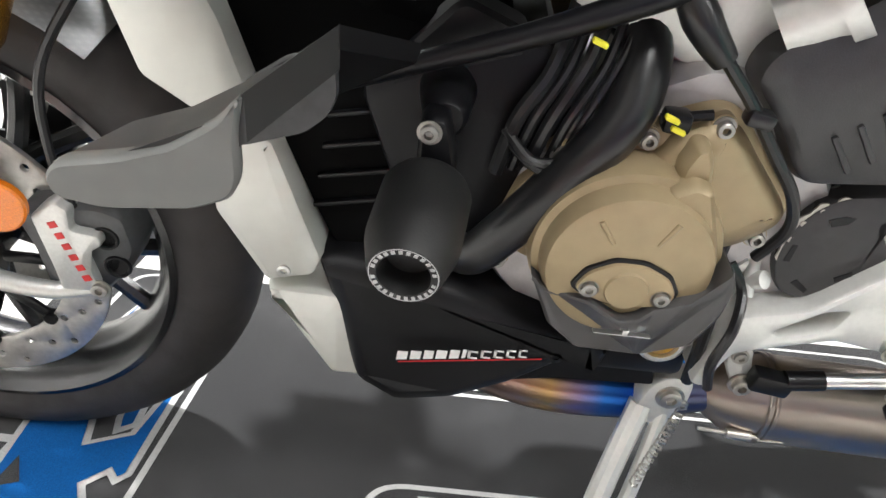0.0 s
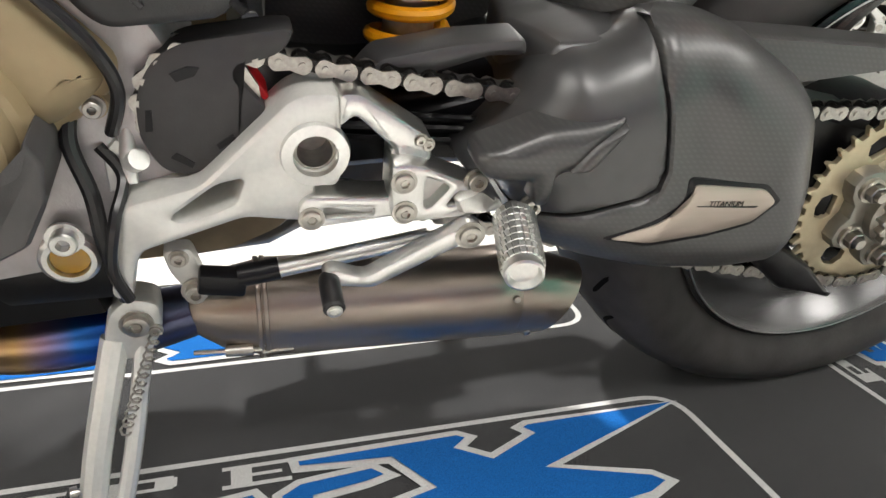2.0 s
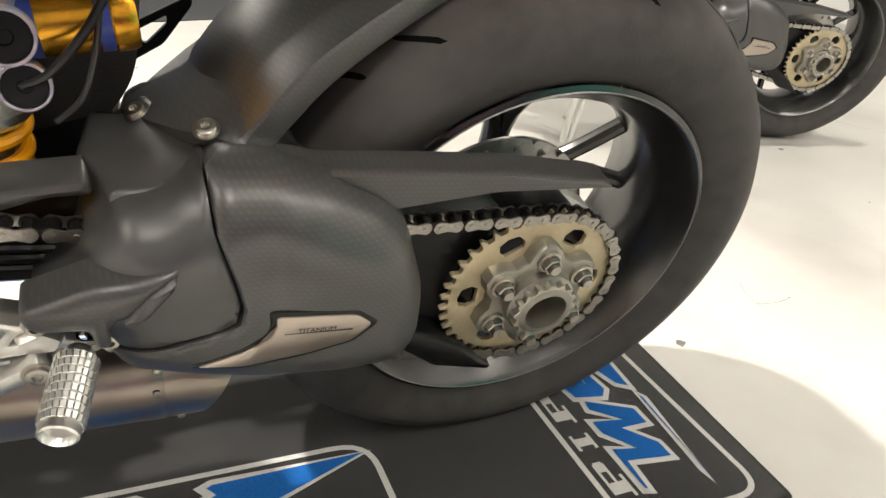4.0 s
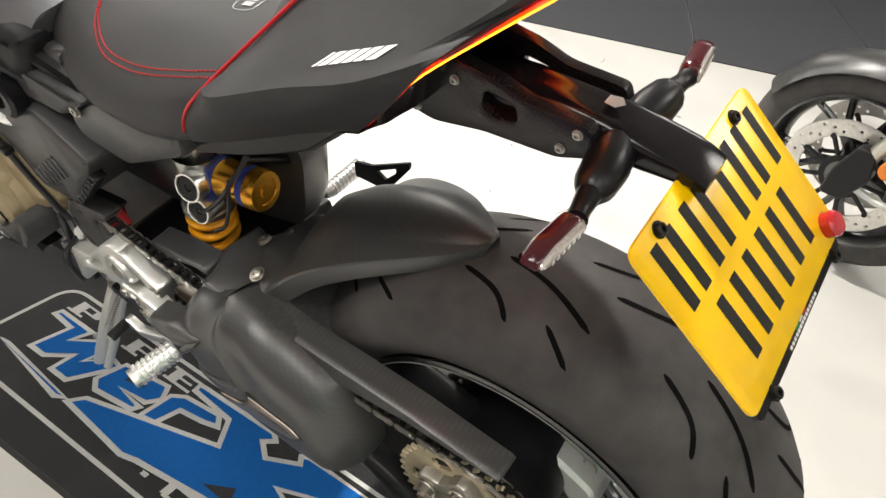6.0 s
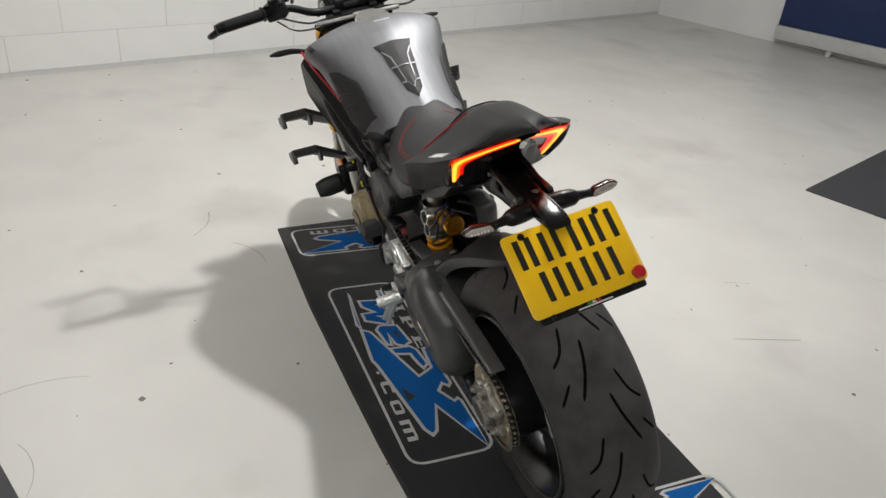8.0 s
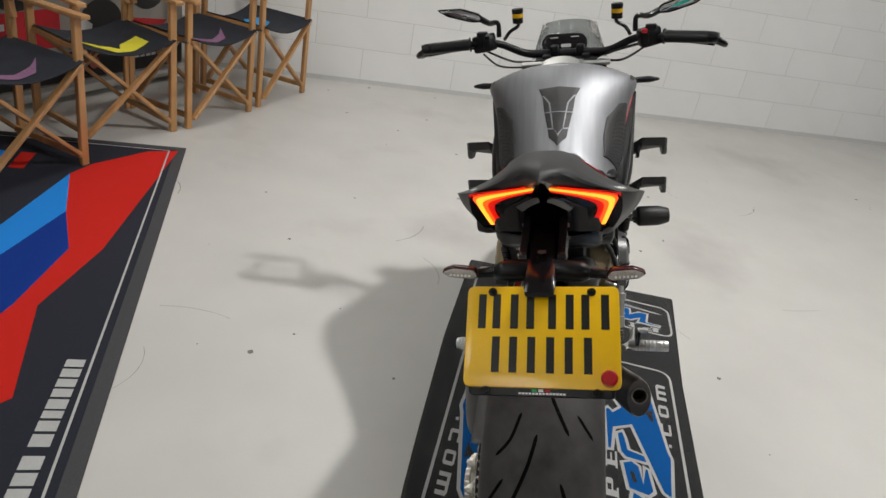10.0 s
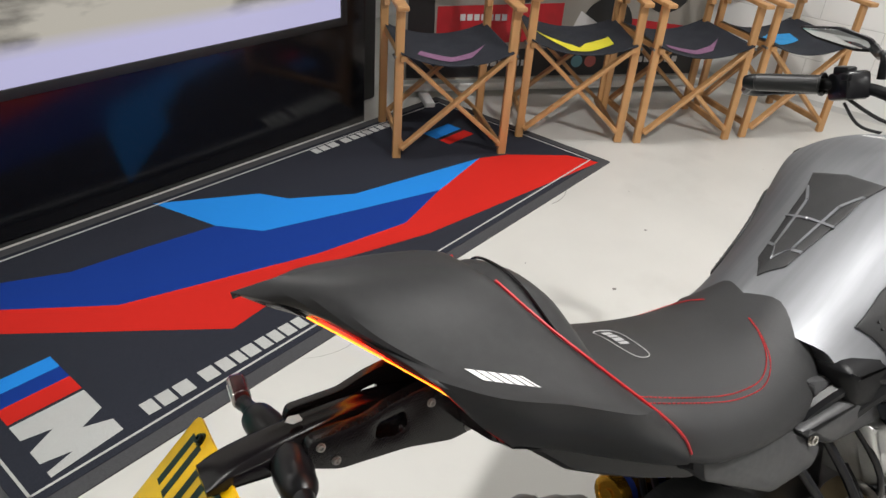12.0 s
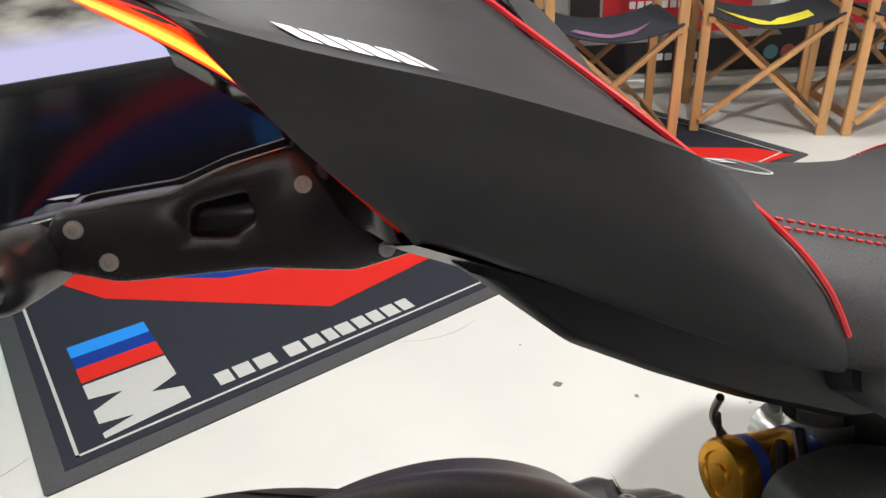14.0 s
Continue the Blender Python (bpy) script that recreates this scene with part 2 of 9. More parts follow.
def add_bolt(bm, p, axis, r=0.007, h=0.006, hexed=True):
    """A cap screw: washer, head and a hex socket."""
    axis = Vector(axis).normalized()
    add_lathe(bm, [(0, r * 1.35), (h * 0.25, r * 1.35), (h * 0.25, r), (h * 0.9, r), (h, r * 0.88), (h, r * 0.5)], p, axis, 18)
    add_lathe(bm, [(h, r * 0.5), (h * 0.45, r * 0.48), (h * 0.45, 0)], p, axis, 6)
    return bm


def flat_poly(bm, poly, z, to=None):
    """A thin flat piece lying at height z."""
    to = to or (lambda x, y, zz: (x, y, zz))
    f = bm.faces.new([bm.verts.new(to(x, y, z)) for x, y in poly])
    bmesh.ops.triangulate(bm, faces=[f])
    return bm


def text_mesh(name, body, size, mat, parent, m, extrude=0.0003, bold=0.0, label=""):
    """Letters as a mesh, lying in the plane of m, centred."""
    cu = bpy.data.curves.new(name, "FONT")
    cu.body, cu.size, cu.extrude, cu.offset = body, size, extrude, bold
    cu.align_x, cu.align_y = "CENTER", "CENTER"
    tmp = new(name, cu)
    bpy.context.view_layer.update()
    me = bpy.data.meshes.new_from_object(tmp.evaluated_get(bpy.context.evaluated_depsgraph_get()))
    bpy.data.objects.remove(tmp)
    bpy.data.curves.remove(cu)
    me.materials.clear()
    me.materials.append(mat)
    me.transform(m)
    ob = new(name, me)
    if parent:
        ob.parent = parent
    if label:
        ob["label"] = label
    return ob


# ---- the showroom ----
def room_box(name, c, s, mat, label="", cat="", bevel=0.0, kind="structure"):
    ob = new(name, finish(name, add_box(B(), c, s, bevel), mat, 0))
    ob.matrix_basis = ROOM
    return tagged(ob, label, cat, kind=kind)


X0, X1, Y0, Y1 = -4.12, 6.0, -3.45, 7.0
room_box("floor", ((X0 + X1) / 2, (Y0 + Y1) / 2, -0.1), (X1 - X0 + 0.4, Y1 - Y0 + 0.4, 0.2), FLOOR, "worn pale grey painted concrete floor", "floor")
# unseen ceiling, added to close the room; its grey sets the bounce
room_box("ceiling", ((X0 + X1) / 2, (Y0 + Y1) / 2, CEIL + 0.1), (X1 - X0 + 0.4, Y1 - Y0 + 0.4, 0.2), CEILING, "plain pale grey ceiling, added out of view", "ceiling")
JOINT = material("block_joint_paint", (0.64, 0.64, 0.63), 0.7, grain=0.03, grain_scale=30)
wall_front = room_box("wall_north", (X0 - 0.11, (Y0 + Y1) / 2, CEIL / 2), (0.2, Y1 - Y0 + 0.4, CEIL), JOINT, "white painted blockwork wall", "wall")
room_box("wall_west", ((X0 + X1) / 2, Y0 - 0.1, CEIL / 2), (X1 - X0, 0.2, CEIL), WALL, "white painted wall, added out of view behind the screen", "wall")
room_box("wall_east", ((X0 + X1) / 2, Y1 + 0.1, CEIL / 2), (X1 - X0, 0.2, CEIL), WALL, "white painted wall, added out of view with a blue band", "wall")
# unseen wall, added to close the room
room_box("wall_south", (X1 + 0.1, (Y0 + Y1) / 2, CEIL / 2), (0.2, Y1 - Y0, CEIL), WALL, "white painted wall, added out of view", "wall")
BLUE_BOARD = material("blue_board", (0.012, 0.03, 0.11), 0.35, grain=0.1, grain_scale=6)
RAIL = material("grey_rail_paint", (0.55, 0.55, 0.54), 0.4, grain=0.05, grain_scale=20)
board = thing("wall_board", "dark blue board standing along the wall", "board", ROOM)
part("panel", add_box(B(), (0.4, Y1 - 0.08, 1.2), (6.0, 0.05, 2.0), 0.008), BLUE_BOARD, board)
part("bottom_rail", add_box(B(), (0.4, Y1 - 0.1, 0.13), (6.0, 0.09, 0.14), 0.006), RAIL, board, "grey painted bottom rail")
for k in range(4):
    part("foot", add_lathe(B(), [(0, 0.03), (0.045, 0.03), (0.06, 0.018)], (-2.0 + k * 1.45, Y1 - 0.12, 0), (0, 0, 1), 12), RAIL, board)

# main lamp over the motorcycle, and ceiling panels added out of view as fill
PANEL = material("lit_panel", (0.9, 0.9, 0.9), 0.5, emit=(1.0, 0.97, 0.93), power=9.0)
FRAME_WHITE = material("white_metal_frame", (0.75, 0.75, 0.75), 0.4, grain=0.02)


def ceiling_light(x, y, sx, sy, watts):
    """A flat ceiling panel at (x, y) of the world with its light."""
    lamp = thing("ceiling_light", "flat white square ceiling light panel, lit, out of view", "ceiling light", Matrix.Translation((x, y, CEIL)) @ pose(0, 0, 0, 0, 0, 20.4), "ceiling lights")
    part("frame", add_plate(B(), rounded([(-sx / 2 - .02, -sy / 2 - .02), (sx / 2 + .02, -sy / 2 - .02), (sx / 2 + .02, sy / 2 + .02), (-sx / 2 - .02, sy / 2 + .02)], 0.01), 0, -0.03, 0.004,
                            to=lambda a, b, c: (a, c, b)), FRAME_WHITE, lamp)
    part("diffuser", add_box(B(), (0, 0, -0.032), (sx, sy, 0.006)), PANEL, lamp, "glowing white diffuser", 0)
    data = bpy.data.lights.new("panel_lamp", "AREA")
    data.shape, data.size, data.size_y, data.energy, data.color = "RECTANGLE", sx, sy, watts, (1.0, 0.985, 0.955)
    ob = new("panel_lamp", data)
    ob.matrix_basis = Matrix.Translation((x, y, CEIL - 0.045)) @ pose(0, 0, 0, 0, 0, 20.4)
    return lamp


ceiling_light(-1.25, 0.52, 0.12, 0.12, 126)
# unseen panels, added to brighten the left side and the room
ceiling_light(-0.55, -2.35, 1.2, 0.6, 23)
for x, y, w in ((-3.2, -1.4, 12), (1.6, -2.2, 12), (-2.8, 2.8, 44), (1.9, 2.4, 16), (3.6, -1.2, 14), (0.0, 4.6, 18)):
    ceiling_light(x, y, 1.2, 0.6, w)

# blocks of the far wall, each proud of its joints
BLOCK = material("painted_block", (0.85, 0.85, 0.84), 0.5, grain=0.015, grain_scale=4, bump=0.3, bump_scale=120, random_tone=0.012)
BLOCK_L, BLOCK_H = 0.66, 0.215
bm = B()
add_box(bm, (0, 0, 0), (0.02, BLOCK_L - 0.004, BLOCK_H - 0.004), 0.0015)
block_mesh = finish("block", bm, BLOCK, 0)
for row in range(7):
    y = Y0 + (row % 2) * BLOCK_L / 2
    while y < Y1:
        if y > -2.4:
            ob = new("block", block_mesh)
            ob.parent = wall_front
            ob.location = (X0 - 0.0172, y + BLOCK_L / 2, 0.03 + BLOCK_H * (row + 0.5))
        y += BLOCK_L
bm = B()
add_box(bm, (X0 - 0.004, (Y0 + Y1) / 2, (CEIL + 0.03 + BLOCK_H * 7) / 2 + 0.0), (0.02, Y1 - Y0, CEIL - 0.03 - BLOCK_H * 7))
part("upper_courses", bm, BLOCK, wall_front, "upper courses of white painted blocks", 0)

# scuffs and chips on the floor
rng = random.Random(7)
bm = B()
for k in range(230):
    x, y = rng.uniform(-4, 2.5), rng.uniform(-2.6, 3.5)
    kind = rng.random()
    if kind < 0.75:
        r = rng.uniform(0.003, 0.013)
        flat_poly(bm, [(x + r * rng.uniform(.5, 1.3) * math.cos(a), y + r * rng.uniform(.4, 1.1) * math.sin(a)) for a in (j * 1.047 for j in range(6))], 0.0008)
    else:
        a0, ln, w, bend = rng.uniform(0, 6.28), rng.uniform(0.05, 0.28), rng.uniform(0.001, 0.003), rng.uniform(-1.2, 1.2)
        pts = [(x, y)]
        for j in range(6):
            pts.append((pts[-1][0] + ln / 6 * math.cos(a0 + bend * j / 6), pts[-1][1] + ln / 6 * math.sin(a0 + bend * j / 6)))
        nx, ny = -math.sin(a0), math.cos(a0)
        flat_poly(bm, [(p[0] + nx * w * .5, p[1] + ny * w * .5) for p in pts] + [(p[0] - nx * w * .5, p[1] - ny * w * .5) for p in pts[::-1]], 0.0008)
scuffs = part("floor_scuffs", bm, MARK, None, "dark scuffs and chips in the floor paint", 0)
tagged(scuffs, category="scuff", kind="stuff")


# ---- grey carpet tiles ----
tiles = thing("carpet_tiles", "dark grey carpet tiles laid on the floor", "carpet", ROOM, kind="structure")
ox, oy = -0.503, 2.80
bm = B()
add_box(bm, (0, 0, 0), (0.996, 0.996, 0.008), 0.002)
tile_mesh = finish("tile", bm, GREY_TILE, 0)
for i in range(4):
    for j in range(4):
        ob = new("tile", tile_mesh)
        ob.parent = tiles
        ob.location = (ox + 0.5 + i, oy + 0.5 + j, 0.004)


# ---- striped rug before the screen ----
rug = thing("motorsport_rug", "black floor rug with red and blue flashes and white lettering", "rug", ROOM)
RX0, RX1, RY0, RY1 = -2.56, 0.07, -2.165, -1.055
part("border", add_plate(B(), rounded([(RX0, RY0), (RX1, RY0), (RX1, RY1), (RX0, RY1 - 0.06)], 0.01), 0, 0.005, 0.002, to=lambda a, b, c: (a, c, b)), RUG_EDGE, rug, "grey bound rug edge")
part("field", add_plate(B(), [(RX0 + .045, RY0 + .045), (RX1 - .045, RY0 + .045), (RX1 - .045, RY1 - .045), (RX0 + .045, RY1 - .105)], 0.001, 0.0075, 0.001, to=lambda a, b, c: (a, c, b)), RUG_DARK, rug)


def rug_piece(name, mat, poly, z=0.0085, label="", parent=None):
    return part(name, flat_poly(B(), poly, z), mat, parent or rug, label, 0)


def to_room(x, y):
    c, s = math.cos(radians(20.4)), math.sin(radians(20.4))
    return c * x + s * y, -s * x + c * y


W = lambda pts: [to_room(*p) for p in pts]
rug_piece("sky_flash", RUG_SKY, W([(-0.10, -2.29), (-0.48, -2.22), (-0.57, -2.14), (-0.82, -2.08), (-1.46, -2.18), (-1.15, -1.982), (-0.79, -1.96), (-0.41, -1.945), (-0.267, -2.045)]), label="light blue flash")
rug_piece("blue_flash", RUG_BLUE, W([(-0.267, -2.045), (-0.41, -1.945), (-0.79, -1.96), (-1.15, -1.982), (-0.904, -1.80), (-0.53, -1.73), (0.109, -1.697), (0.42, -1.81), (0.70, -1.97), (0.412, -1.955), (0.217, -1.936), (-0.006, -1.990)]), label="dark blue flash")
rug_piece("red_flash", RUG_RED, W([(0.72, -1.965), (0.42, -1.81), (0.109, -1.697), (-0.53, -1.73), (-0.904, -1.80), (-1.15, -1.982), (-1.46, -2.18), (-1.60, -2.165), (-1.86, -2.055), (-1.945, -1.945), (-0.95, -1.70), (-0.556, -1.665), (-0.166, -1.45), (0.423, -1.69)]), label="red flash")
for n, mat, y0, y1 in (("sky_square", RUG_SKY, -1.545, -1.49), ("blue_square", RUG_BLUE, -1.49, -1.435), ("red_square", RUG_RED, -1.435, -1.37)):
    rug_piece(n, mat, [(-0.245, y0), (-0.06, y0), (-0.06, y1), (-0.245, y1)])
rug_piece("white_zigzag", MAT_WHITE, [(-0.245, -1.36), (-0.06, -1.36), (-0.06, -1.30), (-0.13, -1.285), (-0.06, -1.25), (-0.06, -1.20), (-0.13, -1.185), (-0.06, -1.165), (-0.06, -1.145), (-0.245, -1.165), (-0.245, -1.215), (-0.18, -1.24), (-0.245, -1.27)])
# the lettering along the edge, as plain bars
def letter_bars(x, y0, y1):
    bars = B()
    for k, w in enumerate((.043, .050, .056, .020, .055, .048, .036, .048, .042, .042, .046, .042)):
        if k != 3:
            flat_poly(bars, [(x, y0), (x, y1), (x - w * .80, y1), (x - w * .80, y0)], 0.0085)
        x -= w
    part("lettering", bars, MAT_WHITE, rug, "white lettering on the rug edge", 0)


letter_bars(-0.312, -1.213, -1.163)
letter_bars(-1.625, -2.085, -2.040)
rug_piece("red_square", RUG_RED, [(-2.32, -1.72), (-2.14, -1.72), (-2.14, -1.78), (-2.32, -1.78)])
rug_piece("sky_square", RUG_SKY, [(-2.32, -1.80), (-2.14, -1.80), (-2.14, -1.88), (-2.32, -1.88)])
bm = B()
for a, b, c, d in ((RX0 + .06, RX1 - .06, RY0 + .067, RY0 + .074), (RX1 - .077, RX1 - .07, RY0 + .067, RY1 - .067), (RX0 + .06, RX0 + .067, RY0 + .067, RY1 - .127)):
    flat_poly(bm, [(a, c), (b, c), (b, d), (a, d)], 0.0087)
flat_poly(bm, [(RX0 + .06, RY1 - .134), (RX1 - .07, RY1 - .074), (RX1 - .07, RY1 - .067), (RX0 + .06, RY1 - .127)], 0.0087)
part("white_line", bm, MAT_WHITE, rug, smooth=0)


# ---- screen unit ----
BLACK_GLOSS = material("black_gloss_panel", (0.006, 0.006, 0.008), 0.16, grain=0.1, grain_scale=3, rough_var=0.03, spec=0.6)
BLACK_MATT = material("black_matt_panel", (0.01, 0.01, 0.011), 0.5, grain=0.15, grain_scale=60)


def screen_material():
    m = bpy.data.materials.new("screen_picture")
    m.use_nodes = True
    n, link = m.node_tree.nodes, m.node_tree.links
    b = n["Principled BSDF"]
    b.inputs["Base Color"].default_value = (0.01, 0.01, 0.01, 1)
    b.inputs["Roughness"].default_value = 0.3
    tc = n.new("ShaderNodeTexCoord")
    no = n.new("ShaderNodeTexNoise")
    no.inputs["Scale"].default_value, no.inputs["Detail"].default_value = 2.6, 8
    mp = n.new("ShaderNodeMapping")
    mp.inputs["Scale"].default_value = (1, 1, 3.0)
    link.new(tc.outputs["Object"], mp.inputs["Vector"])
    link.new(mp.outputs["Vector"], no.inputs["Vector"])
    cr = n.new("ShaderNodeValToRGB")
    cr.color_ramp.elements[0].position, cr.color_ramp.elements[0].color = 0.36, (0.06, 0.055, 0.05, 1)
    cr.color_ramp.elements[1].position, cr.color_ramp.elements[1].color = 0.52, (0.62, 0.58, 0.50, 1)
    link.new(no.outputs["Fac"], cr.inputs["Fac"])
    # a violet-white edge along the foot and the one side of the picture
    sep = n.new("ShaderNodeSeparateXYZ")
    link.new(tc.outputs["Object"], sep.inputs[0])
    rz = n.new("ShaderNodeMapRange")
    rz.inputs["From Min"].default_value, rz.inputs["From Max"].default_value = 0.66, 0.60
    link.new(sep.outputs["Z"], rz.inputs["Value"])
    rx = n.new("ShaderNodeMapRange")
    rx.inputs["From Min"].default_value, rx.inputs["From Max"].default_value = -1.70, -1.76
    link.new(sep.outputs["X"], rx.inputs["Value"])
    mx = n.new("ShaderNodeMath")
    mx.operation = "MAXIMUM"
    link.new(rz.outputs["Result"], mx.inputs[0])
    link.new(rx.outputs["Result"], mx.inputs[1])
    mix = n.new("ShaderNodeMix")
    mix.data_type = "RGBA"
    link.new(mx.outputs[0], mix.inputs["Factor"])
    link.new(cr.outputs["Color"], mix.inputs["A"])
    mix.inputs["B"].default_value = (0.66, 0.64, 0.95, 1)
    link.new(mix.outputs["Result"], b.inputs["Emission Color"])
    b.inputs["Emission Strength"].default_value = 1.0
    return m


tv = thing("video_wall", "black gloss cabinet with a large lit video screen", "screen", ROOM)
part("cabinet", add_box(B(), (-0.97, -2.33, 1.25), (2.16, 0.30, 2.5), 0.006), BLACK_GLOSS, tv)
part("bezel", add_plate(B(), [(-1.93, 0.485), (0.015, 0.485), (0.015, 1.72), (-1.93, 1.72)], -2.181, -2.168, 0.003,
                        holes=[[(-1.895, 0.52), (-0.02, 0.52), (-0.02, 1.685), (-1.895, 1.685)]]), BLACK_MATT, tv, "thin black bezel")
part("screen", add_box(B(), (-0.9575, -2.178, 1.1025), (1.875, 0.008, 1.165)), screen_material(), tv, "lit screen with a blurred grey picture", 0)

# printed banner on its floor rail behind the chairs
A_, B_ = Vector((-2.44, -2.32)), Vector((-3.86, -1.30))
BL = (B_ - A_).length
on_banner = ROOM @ pose(A_.x, A_.y, 0, 0, 0, math.degrees(math.atan2((B_ - A_).y, (B_ - A_).x)))
BANNER_SHEET = material("banner_print", (0.30, 0.28, 0.25), 0.45, grain=0.12, grain_scale=3, stain=(0.20, 0.185, 0.17), stain_scale=2.5)
BANNER_BLACK = material("banner_black", (0.012, 0.012, 0.013), 0.4, grain=0.1, grain_scale=20)
BANNER_RED = material("banner_red", (0.42, 0.012, 0.02), 0.4, grain=0.12, grain_scale=15)
banner = thing("banner_stand", "printed banner with red and black shapes on a silver rail", "banner", on_banner)
part("rail", add_box(B(), (BL / 2, 0, 0.055), (BL, 0.13, 0.05), 0.018), material("satin_silver_rail", (0.62, 0.62, 0.60), 0.35, 0.7, grain=0.05), banner, "satin silver base rail")
part("sheet", add_box(B(), (BL / 2, 0, 0.99), (BL - 0.04, 0.012, 1.84), 0.003), BANNER_SHEET, banner, "beige-grey printed sheet")
part("top_rail", add_box(B(), (BL / 2, 0, 1.92), (BL, 0.03, 0.03), 0.008), FRAME_WHITE, banner)
for x in (0.12, BL - 0.12):
    part("foot", add_box(B(), (x, 0, 0.0155), (0.05, 0.42, 0.031), 0.006), FRAME_WHITE, banner)
up = lambda a, b, c: (a, c, b)


def banner_shape(name, poly, mat, h=0.0075, label=""):
    part(name, flat_poly(B(), poly, -h, to=up), mat, banner, label, 0)


banner_shape("black_band", [(0.03, 0.09), (BL - 0.03, 0.09), (BL - 0.03, 0.26), (0.03, 0.23)], BANNER_BLACK)
banner_shape("red_band", [(0.18, 0.27), (0.86, 0.28), (0.86, 0.48), (0.18, 0.46)], BANNER_RED, 0.0079)
banner_shape("red_band", [(1.02, 0.30), (1.50, 0.28), (1.60, 0.36), (1.10, 0.42)], BANNER_RED, 0.0079)
for x, z, r in ((0.62, 0.64, 0.165), (1.12, 0.36, 0.15), (1.45, 0.58, 0.15)):
    banner_shape("dark_disc", circle(x, z, r, 28), BANNER_BLACK, 0.0083)
banner_shape("dark_column", [(0.03, 0.26), (0.17, 0.26), (0.15, 1.2), (0.03, 1.2)], BANNER_BLACK, 0.0083)
for k, (x, z, w, h) in enumerate(((1.02, 0.56, 0.06, 0.08), (1.12, 0.52, 0.05, 0.13), (1.22, 0.58, 0.05, 0.10), (1.32, 0.55, 0.04, 0.12), (1.28, 0.66, 0.08, 0.04))):
    banner_shape("red_patch", [(x, z), (x + w, z - 0.02), (x + w + 0.02, z + h), (x + 0.01, z + h)], BANNER_RED if k % 2 == 0 else BANNER_BLACK, 0.0088 + 0.0003 * k)
WHITE_INK = material("banner_white", (0.6, 0.6, 0.6), 0.5, grain=0.05)
for x, z, w in ((0.30, 0.39, 0.26), (0.40, 0.15, 0.30), (1.30, 0.16, 0.30)):
    for k in range(7):
        banner_shape("lettering_bar", [(x + k * w / 7, z), (x + (k + .75) * w / 7, z), (x + (k + .75) * w / 7, z + 0.032), (x + k * w / 7, z + 0.032)], WHITE_INK, 0.0097)
banner_shape("white_patch", [(0.92, 0.34), (1.04, 0.30), (1.06, 0.38), (0.96, 0.44)], WHITE_INK, 0.0097)
for x, col in ((0.98, (0.12, 0.30, 0.36)), (1.06, (0.45, 0.12, 0.10))):
    banner_shape("round_mark", circle(x, 0.17, 0.034, 18), material("round_mark_ink", col, 0.5), 0.0097)
# black post beside the cabinet and the low stand behind the chairs
POST = thing("black_pillar", "black painted pillar beside the screen", "pillar", ROOM)
part("shaft", add_box(B(), (-2.20, -2.52, 1.3), (0.22, 0.3, 2.6), 0.01), BLACK_MATT, POST)

# ---- steel drum ----
TEAL = material("teal_drum_paint", (0.015, 0.42, 0.34), 0.32, grain=0.05, grain_scale=8, stain=(0.02, 0.36, 0.29), stain_scale=5, bump=0.15, bump_scale=30, coat=0.3)
drum = thing("oil_drum", "turquoise painted steel drum with white lettering", "drum", ROOM @ Matrix.Translation((0.352, -1.80, 0)))
prof = [(0.0, 0.27), (0.004, 0.292), (0.02, 0.292), (0.03, 0.286)]
for z in (0.29, 0.58):
    prof += [(z - 0.03, 0.286), (z - 0.012, 0.290), (z, 0.297), (z + 0.012, 0.290), (z + 0.03, 0.286)]
prof += [(0.85, 0.286), (0.862, 0.292), (0.88, 0.292), (0.88, 0.28), (0.868, 0.278), (0.866, 0)]
part("shell", add_lathe(B(), prof, (0, 0, 0), (0, 0, 1), 64), TEAL, drum)
part("top_ring", add_lathe(B(), [(0.855, 0.294), (0.862, 0.299), (0.878, 0.299), (0.885, 0.294)], (0, 0, 0), (0, 0, 1), 64), material("zinc_ring", (0.4, 0.4, 0.4), 0.35, 1.0, grain=0.1), drum, "zinc clamp ring")
WHITE_PRINT = material("white_print", (0.82, 0.82, 0.80), 0.5, grain=0.03)


def drum_word(body, z, size, a0):
    """Letters bent round the drum, read from outside."""
    for k, ch in enumerate(body):
        a = a0 + k * size * 0.76 / 0.29
        m = Matrix.Translation((0.2885 * math.cos(a), 0.2885 * math.sin(a), z)) @ pose(0, 0, 0, 90, 0, math.degrees(a) + 90)
        text_mesh("letter", ch, size, WHITE_PRINT, drum, m, 0.0006, 0.002)


drum_word("AS", 0.47, 0.115, radians(122))
drum_word("NTS", 0.385, 0.058, radians(125))

# ---- folding chairs ----
BEECH = material("oiled_beech", (0.50, 0.27, 0.11), 0.42, grain=0.16, grain_scale=26, stain=(0.40, 0.20, 0.075), stain_scale=9, stretch=(1, 1, 0.12), bump=0.15, bump_scale=80, random_tone=0.1)
CANVAS = material("navy_canvas", (0.016, 0.019, 0.028), 0.85, grain=0.2, grain_scale=500, bump=0.6, bump_scale=900, rough_var=0.05)
YELLOW_PRINT = material("yellow_print", (0.75, 0.68, 0.04), 0.7, grain=0.08, grain_scale=200)
VIOLET_PRINT = material("faded_violet_print", (0.25, 0.12, 0.22), 0.8, grain=0.2, grain_scale=100)
CYAN_PRINT = material("cyan_print", (0.02, 0.28, 0.62), 0.7, grain=0.1, grain_scale=100)
HINGE = material("dark_steel", (0.2, 0.2, 0.2), 0.4, 1.0, grain=0.1)


